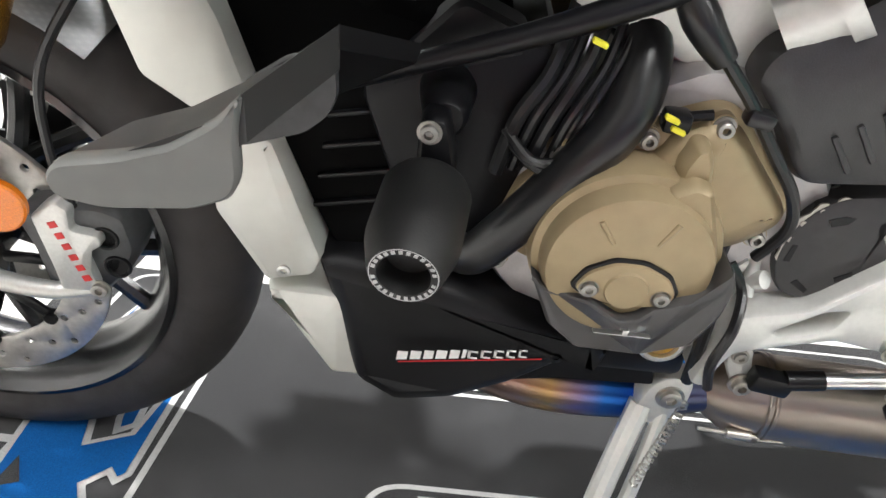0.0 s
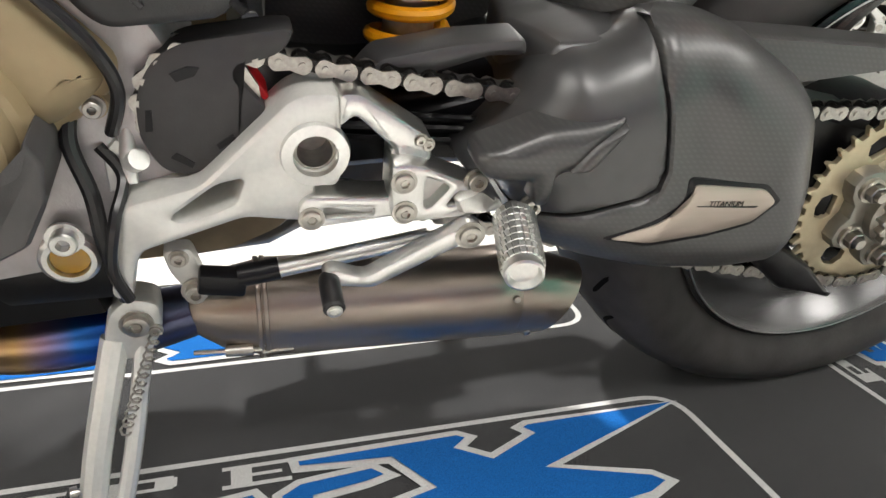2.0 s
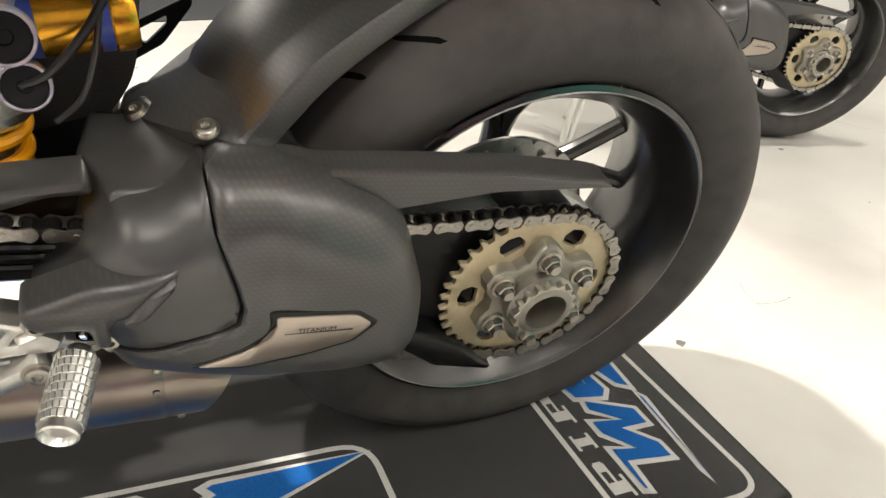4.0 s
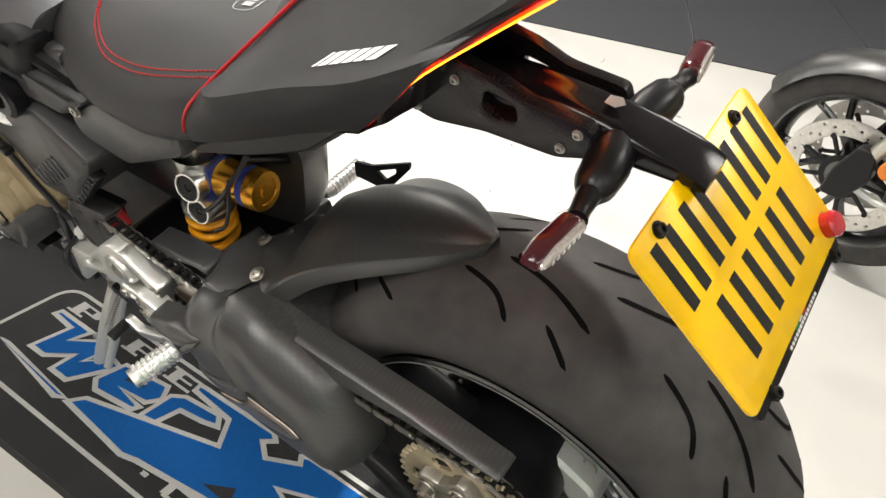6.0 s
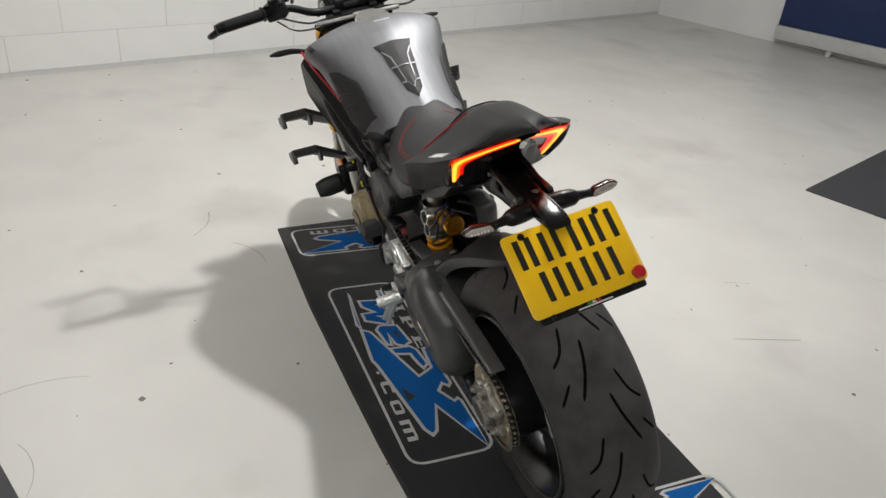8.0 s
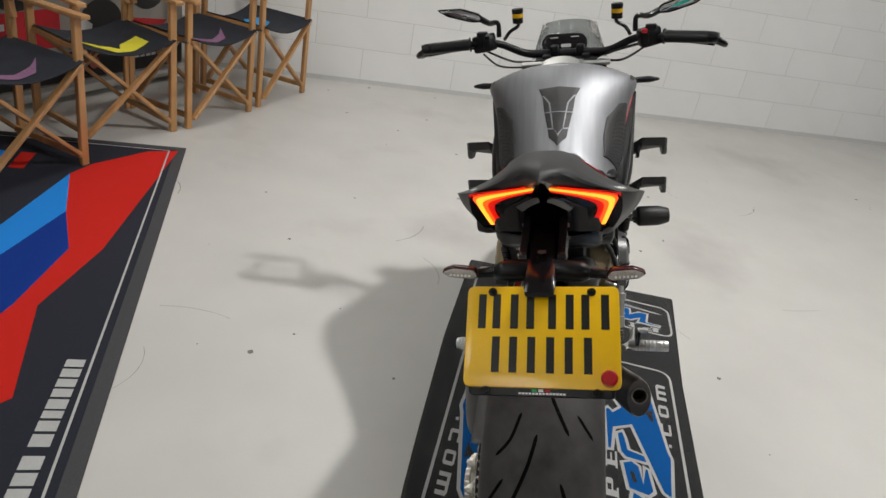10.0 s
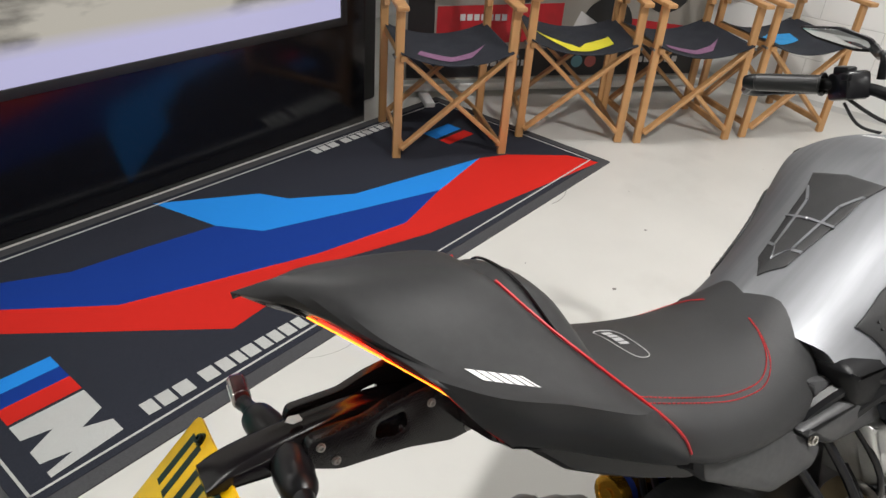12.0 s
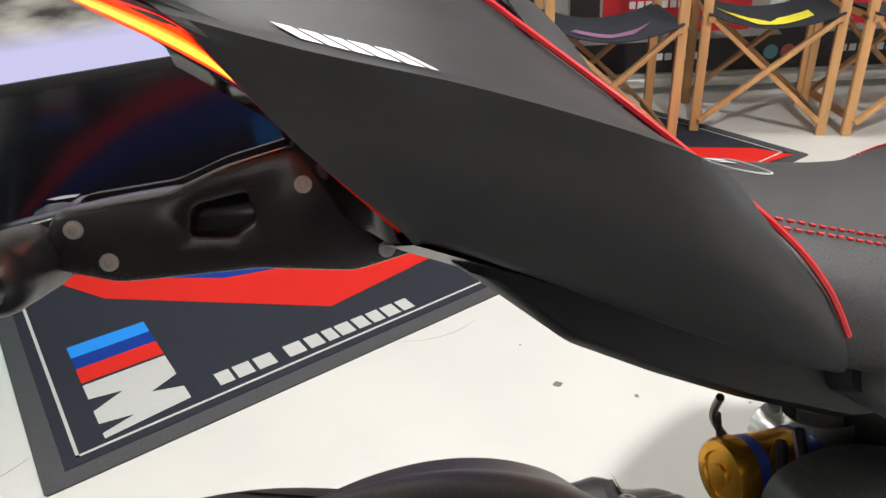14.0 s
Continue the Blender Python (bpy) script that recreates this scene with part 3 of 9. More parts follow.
def slat(bm, a, b, w, d):
    m, ln = along(a, b)
    bm2 = bmesh.ops.create_cube(bm, size=1.0, matrix=m @ Matrix.Diagonal((w, d, ln, 1)))["verts"]
    es = list({e for v in bm2 for e in v.link_edges})
    bmesh.ops.bevel(bm, geom=es, offset=0.003, segments=1, affect="EDGES")
    return bm


def sag(x, depth=0.048):
    return -depth * (1 - (x / 0.225) ** 2)


def sheet(bm, rows):
    loops = [[bm.verts.new(p) for p in r] for r in rows]
    for a, b in zip(loops, loops[1:]):
        for k in range(len(a) - 1):
            bm.faces.new((a[k], a[k + 1], b[k + 1], b[k]))
    return bm


def director_chair(m, prints, label, back_prints=()):
    """A wooden folding chair with a canvas seat and back; its front looks to -y."""
    c = thing("director_chair", label, "chair", m, "folding chairs in a row")
    hw, d = 0.24, 0.40
    for sx in (-1, 1):
        part("leg", slat(B(), (sx * hw, 0, 0), (sx * hw, 0, 0.645), 0.036, 0.024), BEECH, c)
        part("leg", slat(B(), (sx * hw, d, 0), (sx * hw, d, 0.645), 0.036, 0.024), BEECH, c)
        part("arm", add_box(B(), (sx * hw, d / 2 - 0.01, 0.656), (0.048, d + 0.1, 0.02), 0.006), BEECH, c)
        part("foot_rail", slat(B(), (sx * (hw - .022), -0.01, 0.06), (sx * (hw - .022), d + .01, 0.06), 0.018, 0.03), BEECH, c)
        part("seat_rail", slat(B(), (sx * 0.225, -0.03, 0.452), (sx * 0.225, d + .03, 0.452), 0.03, 0.026), BEECH, c)
        part("back_post", slat(B(), (sx * (hw - .005), d - 0.025, 0.56), (sx * (hw - .005), d + 0.06, 0.90), 0.026, 0.03), BEECH, c)
        part("hinge_pin", add_cyl(B(), (sx * (hw + .02), -0.016, 0.455), (sx * (hw + .02), 0.02, 0.455), 0.006, n=10), HINGE, c)
    for y, s in ((-0.02, 1), (0.004, -1), (d - 0.004, 1), (d + 0.02, -1)):
        part("cross_bar", slat(B(), (-s * 0.225, y, 0.055), (s * 0.225, y, 0.455), 0.034, 0.018), BEECH, c)
    part("pivot_bolt", add_cyl(B(), (0, -0.034, 0.255), (0, 0.02, 0.255), 0.007, n=10), HINGE, c)
    xs = [-0.238 + 0.476 * k / 12 for k in range(13)]
    top = [[(x, y, 0.47 + sag(x)) for x in xs] for y in (-0.035, 0.05, 0.15, 0.25, 0.35, d + 0.03)]
    low = [[(x, y, z - 0.004) for x, y, z in r] for r in top[::-1]]
    part("seat", sheet(B(), top + low + top[:1]), CANVAS, c, "sagging dark canvas seat")
    back = [[(x, d + 0.012 + (z - 0.56) * 0.25 + 0.02 * (1 - (x / .235) ** 2), z) for x in xs] for z in (0.70, 0.76, 0.82, 0.885)]
    rear = [[(x, y + 0.004, z) for x, y, z in r] for r in back[::-1]]
    part("back", sheet(B(), back + rear + back[:1]), CANVAS, c, "dark canvas back")
    for mat, poly, lab in prints:
        bm = B()
        f = bm.faces.new([bm.verts.new((x * 1.3, 0.01 + y * 1.7, 0)) for x, y in poly])
        bmesh.ops.triangulate(bm, faces=[f])
        bmesh.ops.subdivide_edges(bm, edges=bm.edges, cuts=3)
        for v in bm.verts:
            v.co.z = 0.4725 + sag(v.co.x) + 0.0015
        part("seat_print", bm, mat, c, lab, 0)
    for mat, poly in back_prints:
        bm = B()
        f = bm.faces.new([bm.verts.new((x, 0, z)) for x, z in poly])
        bmesh.ops.triangulate(bm, faces=[f])
        bmesh.ops.subdivide_edges(bm, edges=bm.edges, cuts=3)
        for v in bm.verts:
            v.co.y = d + 0.012 + (v.co.z - 0.56) * 0.25 + 0.02 * (1 - (v.co.x / .235) ** 2) - 0.0022
        part("back_print", bm, mat, c, "", 0)
    return c


def chair_at(fl, fr):
    """Where a chair stands whose front feet are at these places of the room, seen from its front."""
    a, b = Vector(fl), Vector(fr)
    mid = (a + b) / 2
    ang = math.degrees(math.atan2((b - a).y, (b - a).x))
    return ROOM @ pose(mid.x, mid.y, 0, 0, 0, ang)


SWOOSH = [(-0.12, 0.02), (-0.02, 0.0), (0.06, 0.02), (0.13, 0.09), (0.08, 0.06), (0.0, 0.035), (-0.1, 0.06)]
NINE = [(-0.15, 0.10), (-0.02, 0.05), (0.0, 0.03), (0.03, 0.07), (0.12, 0.10), (0.12, 0.035), (0.03, 0.0), (-0.04, -0.005), (-0.06, 0.02)]
PATCH = [(-0.07, 0.05), (0.06, 0.09), (0.08, 0.15), (0.0, 0.17), (-0.08, 0.12)]
SHIELD_L = [(-0.12, 0.757), (-0.015, 0.757), (-0.005, 0.86), (-0.13, 0.86)]
SHIELD_R = [(0.005, 0.757), (0.11, 0.757), (0.12, 0.86), (0.01, 0.86)]
BLUE_PRINT = material("royal_blue_print", (0.02, 0.05, 0.30), 0.7, grain=0.1, grain_scale=100)
DIGIT = [(-0.10, 0.80), (0.0, 0.775), (0.10, 0.80), (0.10, 0.86), (0.02, 0.83), (-0.10, 0.86)]
for k, (fl, fr, prints, label) in enumerate((
        ((-1.852, -1.798), (-2.257, -1.497), [(VIOLET_PRINT, SWOOSH, "faded violet print")], "wooden folding chair with dark canvas and a violet print"),
        ((-2.46, -1.57), (-2.80, -1.205), [(YELLOW_PRINT, NINE, "yellow number print")], "wooden folding chair with dark canvas and a yellow print"),
        ((-2.842, -1.157), (-3.262, -0.847), [(VIOLET_PRINT, SWOOSH, "faded violet print")], "wooden folding chair with dark canvas and a faint print"),
        ((-3.30, -0.84), (-3.797, -0.522), [(CYAN_PRINT, PATCH, "bright blue patch")], "wooden folding chair with dark canvas and a blue patch"))):
    director_chair(chair_at(fr, fl) @ pose(0, 0, 0, 0, 0, 180), prints, label,
                   ([(BLUE_PRINT, SHIELD_L), (BLUE_PRINT, SHIELD_R)], [(YELLOW_PRINT, DIGIT)], [(VIOLET_PRINT, DIGIT)], [(CYAN_PRINT, DIGIT)])[k])


# ---- the mat under the motorcycle ----
mat_thing = thing("workshop_mat", "black carpet display mat with blue and white lettering", "mat")
MX0, MX1, MY0, MY1 = -1.552, 0.367, -0.427, 0.466
MAT_LINE = [(MX0, -0.422), (-0.95, -0.427), (-0.47, -0.412), (-0.228, -0.402), (0.02, -0.384), (0.20, -0.377), (0.376, -0.358), (0.394, 0.02), (0.378, 0.415), (-0.47, 0.404), (-1.0, 0.405), (-1.62, 0.432)]
flat = lambda a, b, c: (a, c, b)
part("rubber_base", add_plate(B(), rounded(MAT_LINE, 0.012), 0.0, 0.003, 0.001, to=flat), MAT_RUBBER, mat_thing, "thin black rubber edge")
part("surface", add_plate(B(), inset(rounded(MAT_LINE, 0.012), 0.008), 0.001, 0.0055, 0.002, to=flat), MAT_PILE, mat_thing, "short black pile")
PZ = 0.0062


def strip(bm, pts, w, z, closed=True):
    """A band of width w along a line on the mat."""
    n = len(pts)
    left, right = [], []
    for i, p in enumerate(pts):
        a, b = Vector(pts[i - 1 if closed or i else 0]), Vector(pts[(i + 1) % n if closed else min(i + 1, n - 1)])
        d = (b - a).normalized()
        off = Vector((-d.y, d.x)) * w / 2
        left.append(bm.verts.new((p[0] + off.x, p[1] + off.y, z)))
        right.append(bm.verts.new((p[0] - off.x, p[1] - off.y, z)))
    for i in range(n if closed else n - 1):
        j = (i + 1) % n
        bm.faces.new((left[i], left[j], right[j], right[i]))
    return bm


# The badge in its own frame: u along the lettering, v up from its foot; the frame is 0.897 by 0.25.
X_SHAPE = [(0.420, 0.228), (0.605, 0.232), (0.618, 0.222), (0.600, 0.207), (0.632, 0.182), (0.690, 0.212), (0.680, 0.226), (0.692, 0.232), (0.890, 0.231),
           (0.689, 0.151), (0.790, 0.114), (0.803, 0.098), (0.775, 0.084), (0.470, 0.044), (0.440, 0.036), (0.275, 0.050), (0.292, 0.074), (0.554, 0.150), (0.522, 0.205), (0.422, 0.214)]
W_SHAPE = [(0.055, 0.186), (0.150, 0.186), (0.139, 0.145), (0.182, 0.179), (0.217, 0.179), (0.206, 0.125), (0.241, 0.166), (0.270, 0.161), (0.225, 0.080), (0.182, 0.080), (0.182, 0.128), (0.139, 0.092), (0.101, 0.092), (0.112, 0.170), (0.052, 0.175)]
E_SHAPE = [(0.275, 0.172), (0.376, 0.186), (0.392, 0.159), (0.376, 0.136), (0.309, 0.129), (0.376, 0.121), (0.371, 0.110), (0.285, 0.099), (0.264, 0.116)]
R_SHAPE = [(0.400, 0.175), (0.422, 0.190), (0.500, 0.198), (0.516, 0.180), (0.490, 0.172), (0.437, 0.164), (0.426, 0.116), (0.396, 0.110)]
LINES = [[(0.034, 0.066), (0.062, 0.066), (0.262, 0.052), (0.245, 0.044)]]
SMALL = ((0.051, 0.199, 0.078), (0.158, 0.199, 0.036), (0.222, 0.199, 0.078), (0.345, 0.199, 0.072))
COM = ((0.495, 0.030, 0.014), (0.548, 0.024, 0.058), (0.638, 0.024, 0.060), (0.725, 0.024, 0.085))


def serif_letter(bm, u, v, w, kind, put, z, h=0.036):
    """One block letter with slab feet, drawn as bars."""
    boxes = {"P": [(0, 0, .58, .16), (.12, .16, .42, 1), (.42, .42, .95, .56), (.42, .86, .95, 1), (.72, .5, 1, .92)],
             "I": [(0, 0, 1, .16), (.25, .16, .75, .84), (0, .84, 1, 1)],
             "E": [(0, 0, .98, .17), (.12, .17, .42, .83), (.42, .43, .85, .57), (0, .83, .98, 1)],
             "o": [(0, .1, .26, .9), (.74, .1, 1, .9), (.1, 0, .9, .2), (.1, .8, .9, 1)],
             "c": [(0, .1, .28, .9), (.1, 0, .95, .22), (.1, .78, .95, 1)],
             "m": [(0, 0, .2, 1), (.4, 0, .6, .95), (.8, 0, 1, .9), (.1, .76, .9, 1)],
             ".": [(0, 0, 1, .28)]}[kind]
    for i, (a, b, c, d) in enumerate(boxes):
        flat_poly(bm, [put(u + a * w, v + b * h), put(u + c * w, v + b * h), put(u + c * w, v + d * h), put(u + a * w, v + d * h)], z + 0.00004 * i)


def badge(origin, along_u, scale, mirror=1):
    """One printed badge on the mat: frame, white outlines, blue shapes and small letters."""
    o, du = Vector(origin), Vector(along_u).normalized()
    dv = Vector((-du.y, du.x)) * mirror
    put = lambda u, v: tuple(o + scale * (u * du + v * dv))
    bm = B()
    strip(bm, [put(*p) for p in rounded([(0.0, 0.0), (0.897, 0.0), (0.897, 0.25), (0.0, 0.25)], 0.05, 6)], 0.0085, PZ)
    for kind, (u, v, w) in zip("PIPE", SMALL):
        serif_letter(bm, u, v, w, kind, put, PZ)
    for kind, (u, v, w) in zip(".com", COM):
        serif_letter(bm, u, v, w, kind, put, PZ, 0.032)
    part("white_lettering", bm, MAT_WHITE, mat_thing, "white lettering and frame of a badge", 0)
    under, over = B(), B()
    for i, shape in enumerate((W_SHAPE, E_SHAPE, R_SHAPE, X_SHAPE, LINES[0])):
        flat_poly(under, [put(*p) for p in inset(shape, -0.0065)], PZ + 0.0004 + 0.0002 * i)
        flat_poly(over, [put(*p) for p in inset(shape, 0.0035)], PZ + 0.0018 + 0.0001 * i)
    part("white_outline", under, MAT_WHITE, mat_thing, smooth=0)
    part("blue_lettering", over, MAT_BLUE, mat_thing, "bright blue badge shapes", 0)
    for gap in (((0.590, 0.080), (0.640, 0.108), (0.655, 0.078)), ((0.305, 0.146), (0.345, 0.154), (0.345, 0.165), (0.305, 0.158))):
        part("pile_gap", flat_poly(B(), [put(*p) for p in gap], PZ + 0.0026), MAT_PILE, mat_thing, smooth=0)


badge((-1.035, -0.345), (1, 0.0), 1.0)
badge((-0.150, 0.362), (-1, 0.0), 1.0)
badge((0.340, -0.335), (0.0, 1), 0.865)
badge((-1.512, 0.400), (0.0, -1), 0.865)


# ---- the motorcycle: its own frame has the nose to -x, the left side to -y, the ground at z = 0 ----
CARBON = material("matt_carbon_fibre", (0.046, 0.046, 0.046), 0.36, weave=70, spec=0.8)
SATIN_CARBON = material("satin_carbon_fibre", (0.040, 0.040, 0.040), 0.40, weave=70, spec=1.0)
MATT_BLACK = material("matt_black_paint", (0.007, 0.007, 0.008), 0.42, grain=0.1, grain_scale=40, bump=0.08, bump_scale=900, spec=0.22)
COVER_BLACK = material("satin_black_cover", (0.044, 0.044, 0.045), 0.36, grain=0.1, grain_scale=60, bump=0.06, bump_scale=900, spec=0.85, rough_var=0.04)
SATIN_BLACK = material("satin_black_plastic", (0.006, 0.006, 0.007), 0.30, grain=0.15, grain_scale=60, bump=0.12, bump_scale=700, spec=0.28)
GLOSS_BLACK = material("gloss_black_plastic", (0.006, 0.005, 0.006), 0.18, grain=0.1, grain_scale=20, spec=0.3)
RUBBER = material("tyre_rubber", (0.052, 0.049, 0.048), 0.58, grain=0.18, grain_scale=30, stain=(0.080, 0.075, 0.073), stain_scale=5, bump=0.25, bump_scale=350, spec=0.22)
# near-black that puts the shade of grooves and openings into the colour
RECESS_SHADE = material("recess_shade", (0.003, 0.003, 0.003), 0.9, spec=0.08)
HOSE = material("black_hose_rubber", (0.012, 0.012, 0.013), 0.3, grain=0.1, grain_scale=50)
DARK_RIM = material("dark_forged_rim", (0.105, 0.105, 0.106), 0.27, 0.95, grain=0.08, grain_scale=30)
ALU = material("bead_blasted_aluminium", (0.78, 0.78, 0.76), 0.30, 1.0, grain=0.04, grain_scale=300, bump=0.1, bump_scale=1500)
ALU_PAINT = material("silver_paint", (0.70, 0.70, 0.67), 0.38, 0.45, grain=0.04, grain_scale=200, bump=0.05, bump_scale=800)
STEEL = material("zinc_steel", (0.50, 0.48, 0.44), 0.32, 1.0, grain=0.1, grain_scale=200)
CHAIN_STEEL = material("chain_steel", (0.40, 0.38, 0.35), 0.38, 1.0, grain=0.15, grain_scale=300, random_tone=0.08)
GOLD_CASE = material("bronze_engine_paint", (0.34, 0.265, 0.155), 0.42, 0.25, grain=0.06, grain_scale=60, bump=0.1, bump_scale=900)
SPROCKET_GOLD = material("hard_anodised_sprocket", (0.56, 0.48, 0.33), 0.42, 0.7, grain=0.05, grain_scale=100)
CARRIER = material("grey_anodised_carrier", (0.30, 0.285, 0.25), 0.36, 0.8, grain=0.08, grain_scale=80)
TITANIUM = material("raw_titanium", (0.36, 0.31, 0.27), 0.34, 1.0, grain=0.07, grain_scale=40, stain=(0.26, 0.22, 0.20), stain_scale=14, stretch=(0.3, 1, 1), rough_var=0.06)
GREY_PAINT = material("pale_grey_paint", (0.68, 0.68, 0.63), 0.42, 0.15, grain=0.03, grain_scale=60)
WING_GREY = material("matt_grey_winglet", (0.125, 0.127, 0.120), 0.5, grain=0.05, grain_scale=60)
SPAR_GREY = material("grey_satin_panel", (0.045, 0.045, 0.047), 0.42, 0.0, grain=0.15, grain_scale=120, rough_var=0.08)
CANISTER = material("grey_black_plastic", (0.030, 0.030, 0.031), 0.40, grain=0.1, grain_scale=80, bump=0.15, bump_scale=700, spec=0.6)
COVER_PLASTIC = material("dark_cover_plastic", (0.030, 0.029, 0.030), 0.46, grain=0.1, grain_scale=90, bump=0.1, bump_scale=700)
CASE_STEEL = material("dull_steel", (0.36, 0.35, 0.33), 0.40, 0.9, grain=0.1, grain_scale=200)
YELLOW_SPRING = material("yellow_spring_coat", (0.80, 0.33, 0.008), 0.3, grain=0.06, grain_scale=60, coat=0.4)
GOLD_ANODISE = material("gold_anodised", (0.72, 0.35, 0.035), 0.26, 0.9, grain=0.06, grain_scale=60)
ORANGE = material("orange_reflector", (0.75, 0.20, 0.01), 0.25, grain=0.15, grain_scale=900, coat=0.5)
RED_LINE = material("red_piping", (0.55, 0.01, 0.015), 0.4, grain=0.05)
RED_LENS = material("red_reflector_lens", (0.40, 0.006, 0.012), 0.15, grain=0.2, grain_scale=500, coat=0.6)
SEAT_COVER = material("black_seat_leather", (0.022, 0.022, 0.023), 0.52, grain=0.12, grain_scale=300, bump=0.5, bump_scale=1100)
TANK_ALU = material("brushed_aluminium_tank", (0.265, 0.27, 0.285), 0.56, 1.0, grain=0.07, grain_scale=14, stretch=(0.5, 6, 0.5), rough_var=0.05)
PAD_RUBBER = material("tank_pad_rubber", (0.024, 0.024, 0.025), 0.55, grain=0.15, grain_scale=500, bump=0.6, bump_scale=900)
YELLOW_PLATE = material("yellow_reflective_plate", (0.88, 0.52, 0.0), 0.3, grain=0.02, grain_scale=60, coat=0.3)
BLACK_PRINT = material("black_print", (0.008, 0.008, 0.008), 0.35)
CLEAR_LENS = material("clear_lens", (0.55, 0.50, 0.47), 0.15, 0.35, grain=0.25, grain_scale=400, coat=0.6)
LED = material("tail_led", (0.8, 0.05, 0.01), 0.3, emit=(1.0, 0.09, 0.005), power=3.2)
LED_CORE = material("tail_led_core", (0.8, 0.3, 0.02), 0.3, emit=(1.0, 0.40, 0.03), power=4.0)
LED_RIM = material("tail_led_rim", (0.5, 0.01, 0.005), 0.3, emit=(1.0, 0.008, 0.003), power=1.3)
SMOKED = material("smoked_screen", (0.42, 0.46, 0.46), 0.04, transmit=1.0)
MIRROR = material("mirror_glass", (0.85, 0.87, 0.88), 0.03, 1.0)

BIKE = pose(0, 0, 0.004, 14.5, 0, 0)
bike = thing("motorcycle", "brushed aluminium and matt black naked motorcycle leaning on its stand", "motorcycle", BIKE, "motorcycles")


def bike_part(name, bm, mat, label="", parent=None, smooth=32):
    return part(name, bm, mat, parent or bike, label, smooth)


def loose(name, bm, mat, label="", parent=None, smooth=32):
    """Each separate piece of bm becomes a part of its own."""
    todo = set(bm.verts)
    while todo:
        seed = min(todo, key=lambda v: (round(v.co.x, 5), round(v.co.y, 5), round(v.co.z, 5)))
        group, edge = {seed}, [seed]
        while edge:
            v = edge.pop()
            for e in v.link_edges:
                w = e.other_vert(v)
                if w not in group:
                    group.add(w)
                    edge.append(w)
        todo -= group
        one = B()
        at = {v: one.verts.new(v.co) for v in group}
        for f in {f for v in group for f in v.link_faces}:
            one.faces.new([at[v] for v in f.verts])
        bike_part(name, one, mat, label, parent, smooth)


def bolt(p, r=0.0075, h=0.007, axis=(0, -1, 0), parent=None, mat=None, name="bolt"):
    return bike_part(name, add_bolt(B(), p, axis, r, h), mat or STEEL, "", parent)


# ---- rear wheel ----
AX = (0, 0, 0.335)
tyre_prof = [(-0.086, 0.228), (-0.098, 0.245), (-0.105, 0.264), (-0.106, 0.281), (-0.099, 0.298), (-0.083, 0.3130), (-0.058, 0.3255), (-0.028, 0.3335), (0, 0.3355)]
tyre_prof = tyre_prof + [(-d, r) for d, r in tyre_prof[-2::-1]]
rear_tyre = bike_part("rear_tyre", add_lathe(B(), tyre_prof, AX, (0, 1, 0), 96), RUBBER, "wide worn sports tyre with angled grooves")


def tyre_radius(y):
    return float(np.interp(y, [d for d, _ in tyre_prof], [r for _, r in tyre_prof]))


def groove(bm, line, w):
    """A tread groove as a strip just proud of the rubber, along (angle, y) points."""
    rows = []
    pts = curve_points([(a, y, 0) for a, y in line], 5)
    for i, p in enumerate(pts):
        d = pts[min(i + 1, len(pts) - 1)] - pts[max(i - 1, 0)]
        d = Vector((d.x * 0.33, d.y)).normalized()
        off = Vector((-d.y / 0.33, d.x)) * w / 2 * (0.35 if i in (0, len(pts) - 1) else 1)
        for s in (1, -1):
            a, y = p.x + s * off.x, p.y + s * off.y
            r = tyre_radius(y) + 0.0005
            rows.append(bm.verts.new((r * math.cos(a), y, 0.335 + r * math.sin(a))))
    for k in range(0, len(rows) - 2, 2):
        bm.faces.new((rows[k], rows[k + 1], rows[k + 3], rows[k + 2]))


for k in range(9):
    a = 2 * math.pi * k / 9
    for s in (1, -1):
        sh = 0 if s > 0 else math.pi / 9
        for line, w in (([(a + sh, s * 0.006), (a + sh - 0.16, s * 0.020), (a + sh - 0.34, s * 0.046)], 0.0062),
                        ([(a + sh + 0.12, s * 0.034), (a + sh - 0.02, s * 0.050), (a + sh - 0.10, s * 0.074)], 0.0058),
                        ([(a + sh - 0.22, s * 0.060), (a + sh - 0.34, s * 0.086)], 0.0055)):
            # not cut in: a near-black strip carries the groove's shade
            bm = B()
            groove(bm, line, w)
            bike_part("tread_groove", bm, RECESS_SHADE, parent=rear_tyre, smooth=0)
rim_prof = [(-0.092, 0.229), (-0.094, 0.222), (-0.088, 0.216), (-0.078, 0.212), (-0.060, 0.196), (-0.02, 0.186), (0.03, 0.190), (0.066, 0.205), (0.088, 0.216), (0.094, 0.222), (0.092, 0.229)]
rear_rim = bike_part("rear_rim", add_lathe(B(), rim_prof, AX, (0, 1, 0), 80), DARK_RIM, "dark forged wheel rim")
bike_part("rim_line", add_lathe(B(), [(-0.0945, 0.2215), (-0.0955, 0.2225), (-0.0945, 0.2235)], AX, (0, 1, 0), 80), material("thin_grey_line", (0.2, 0.2, 0.2), 0.3, 0.5), parent=rear_rim)
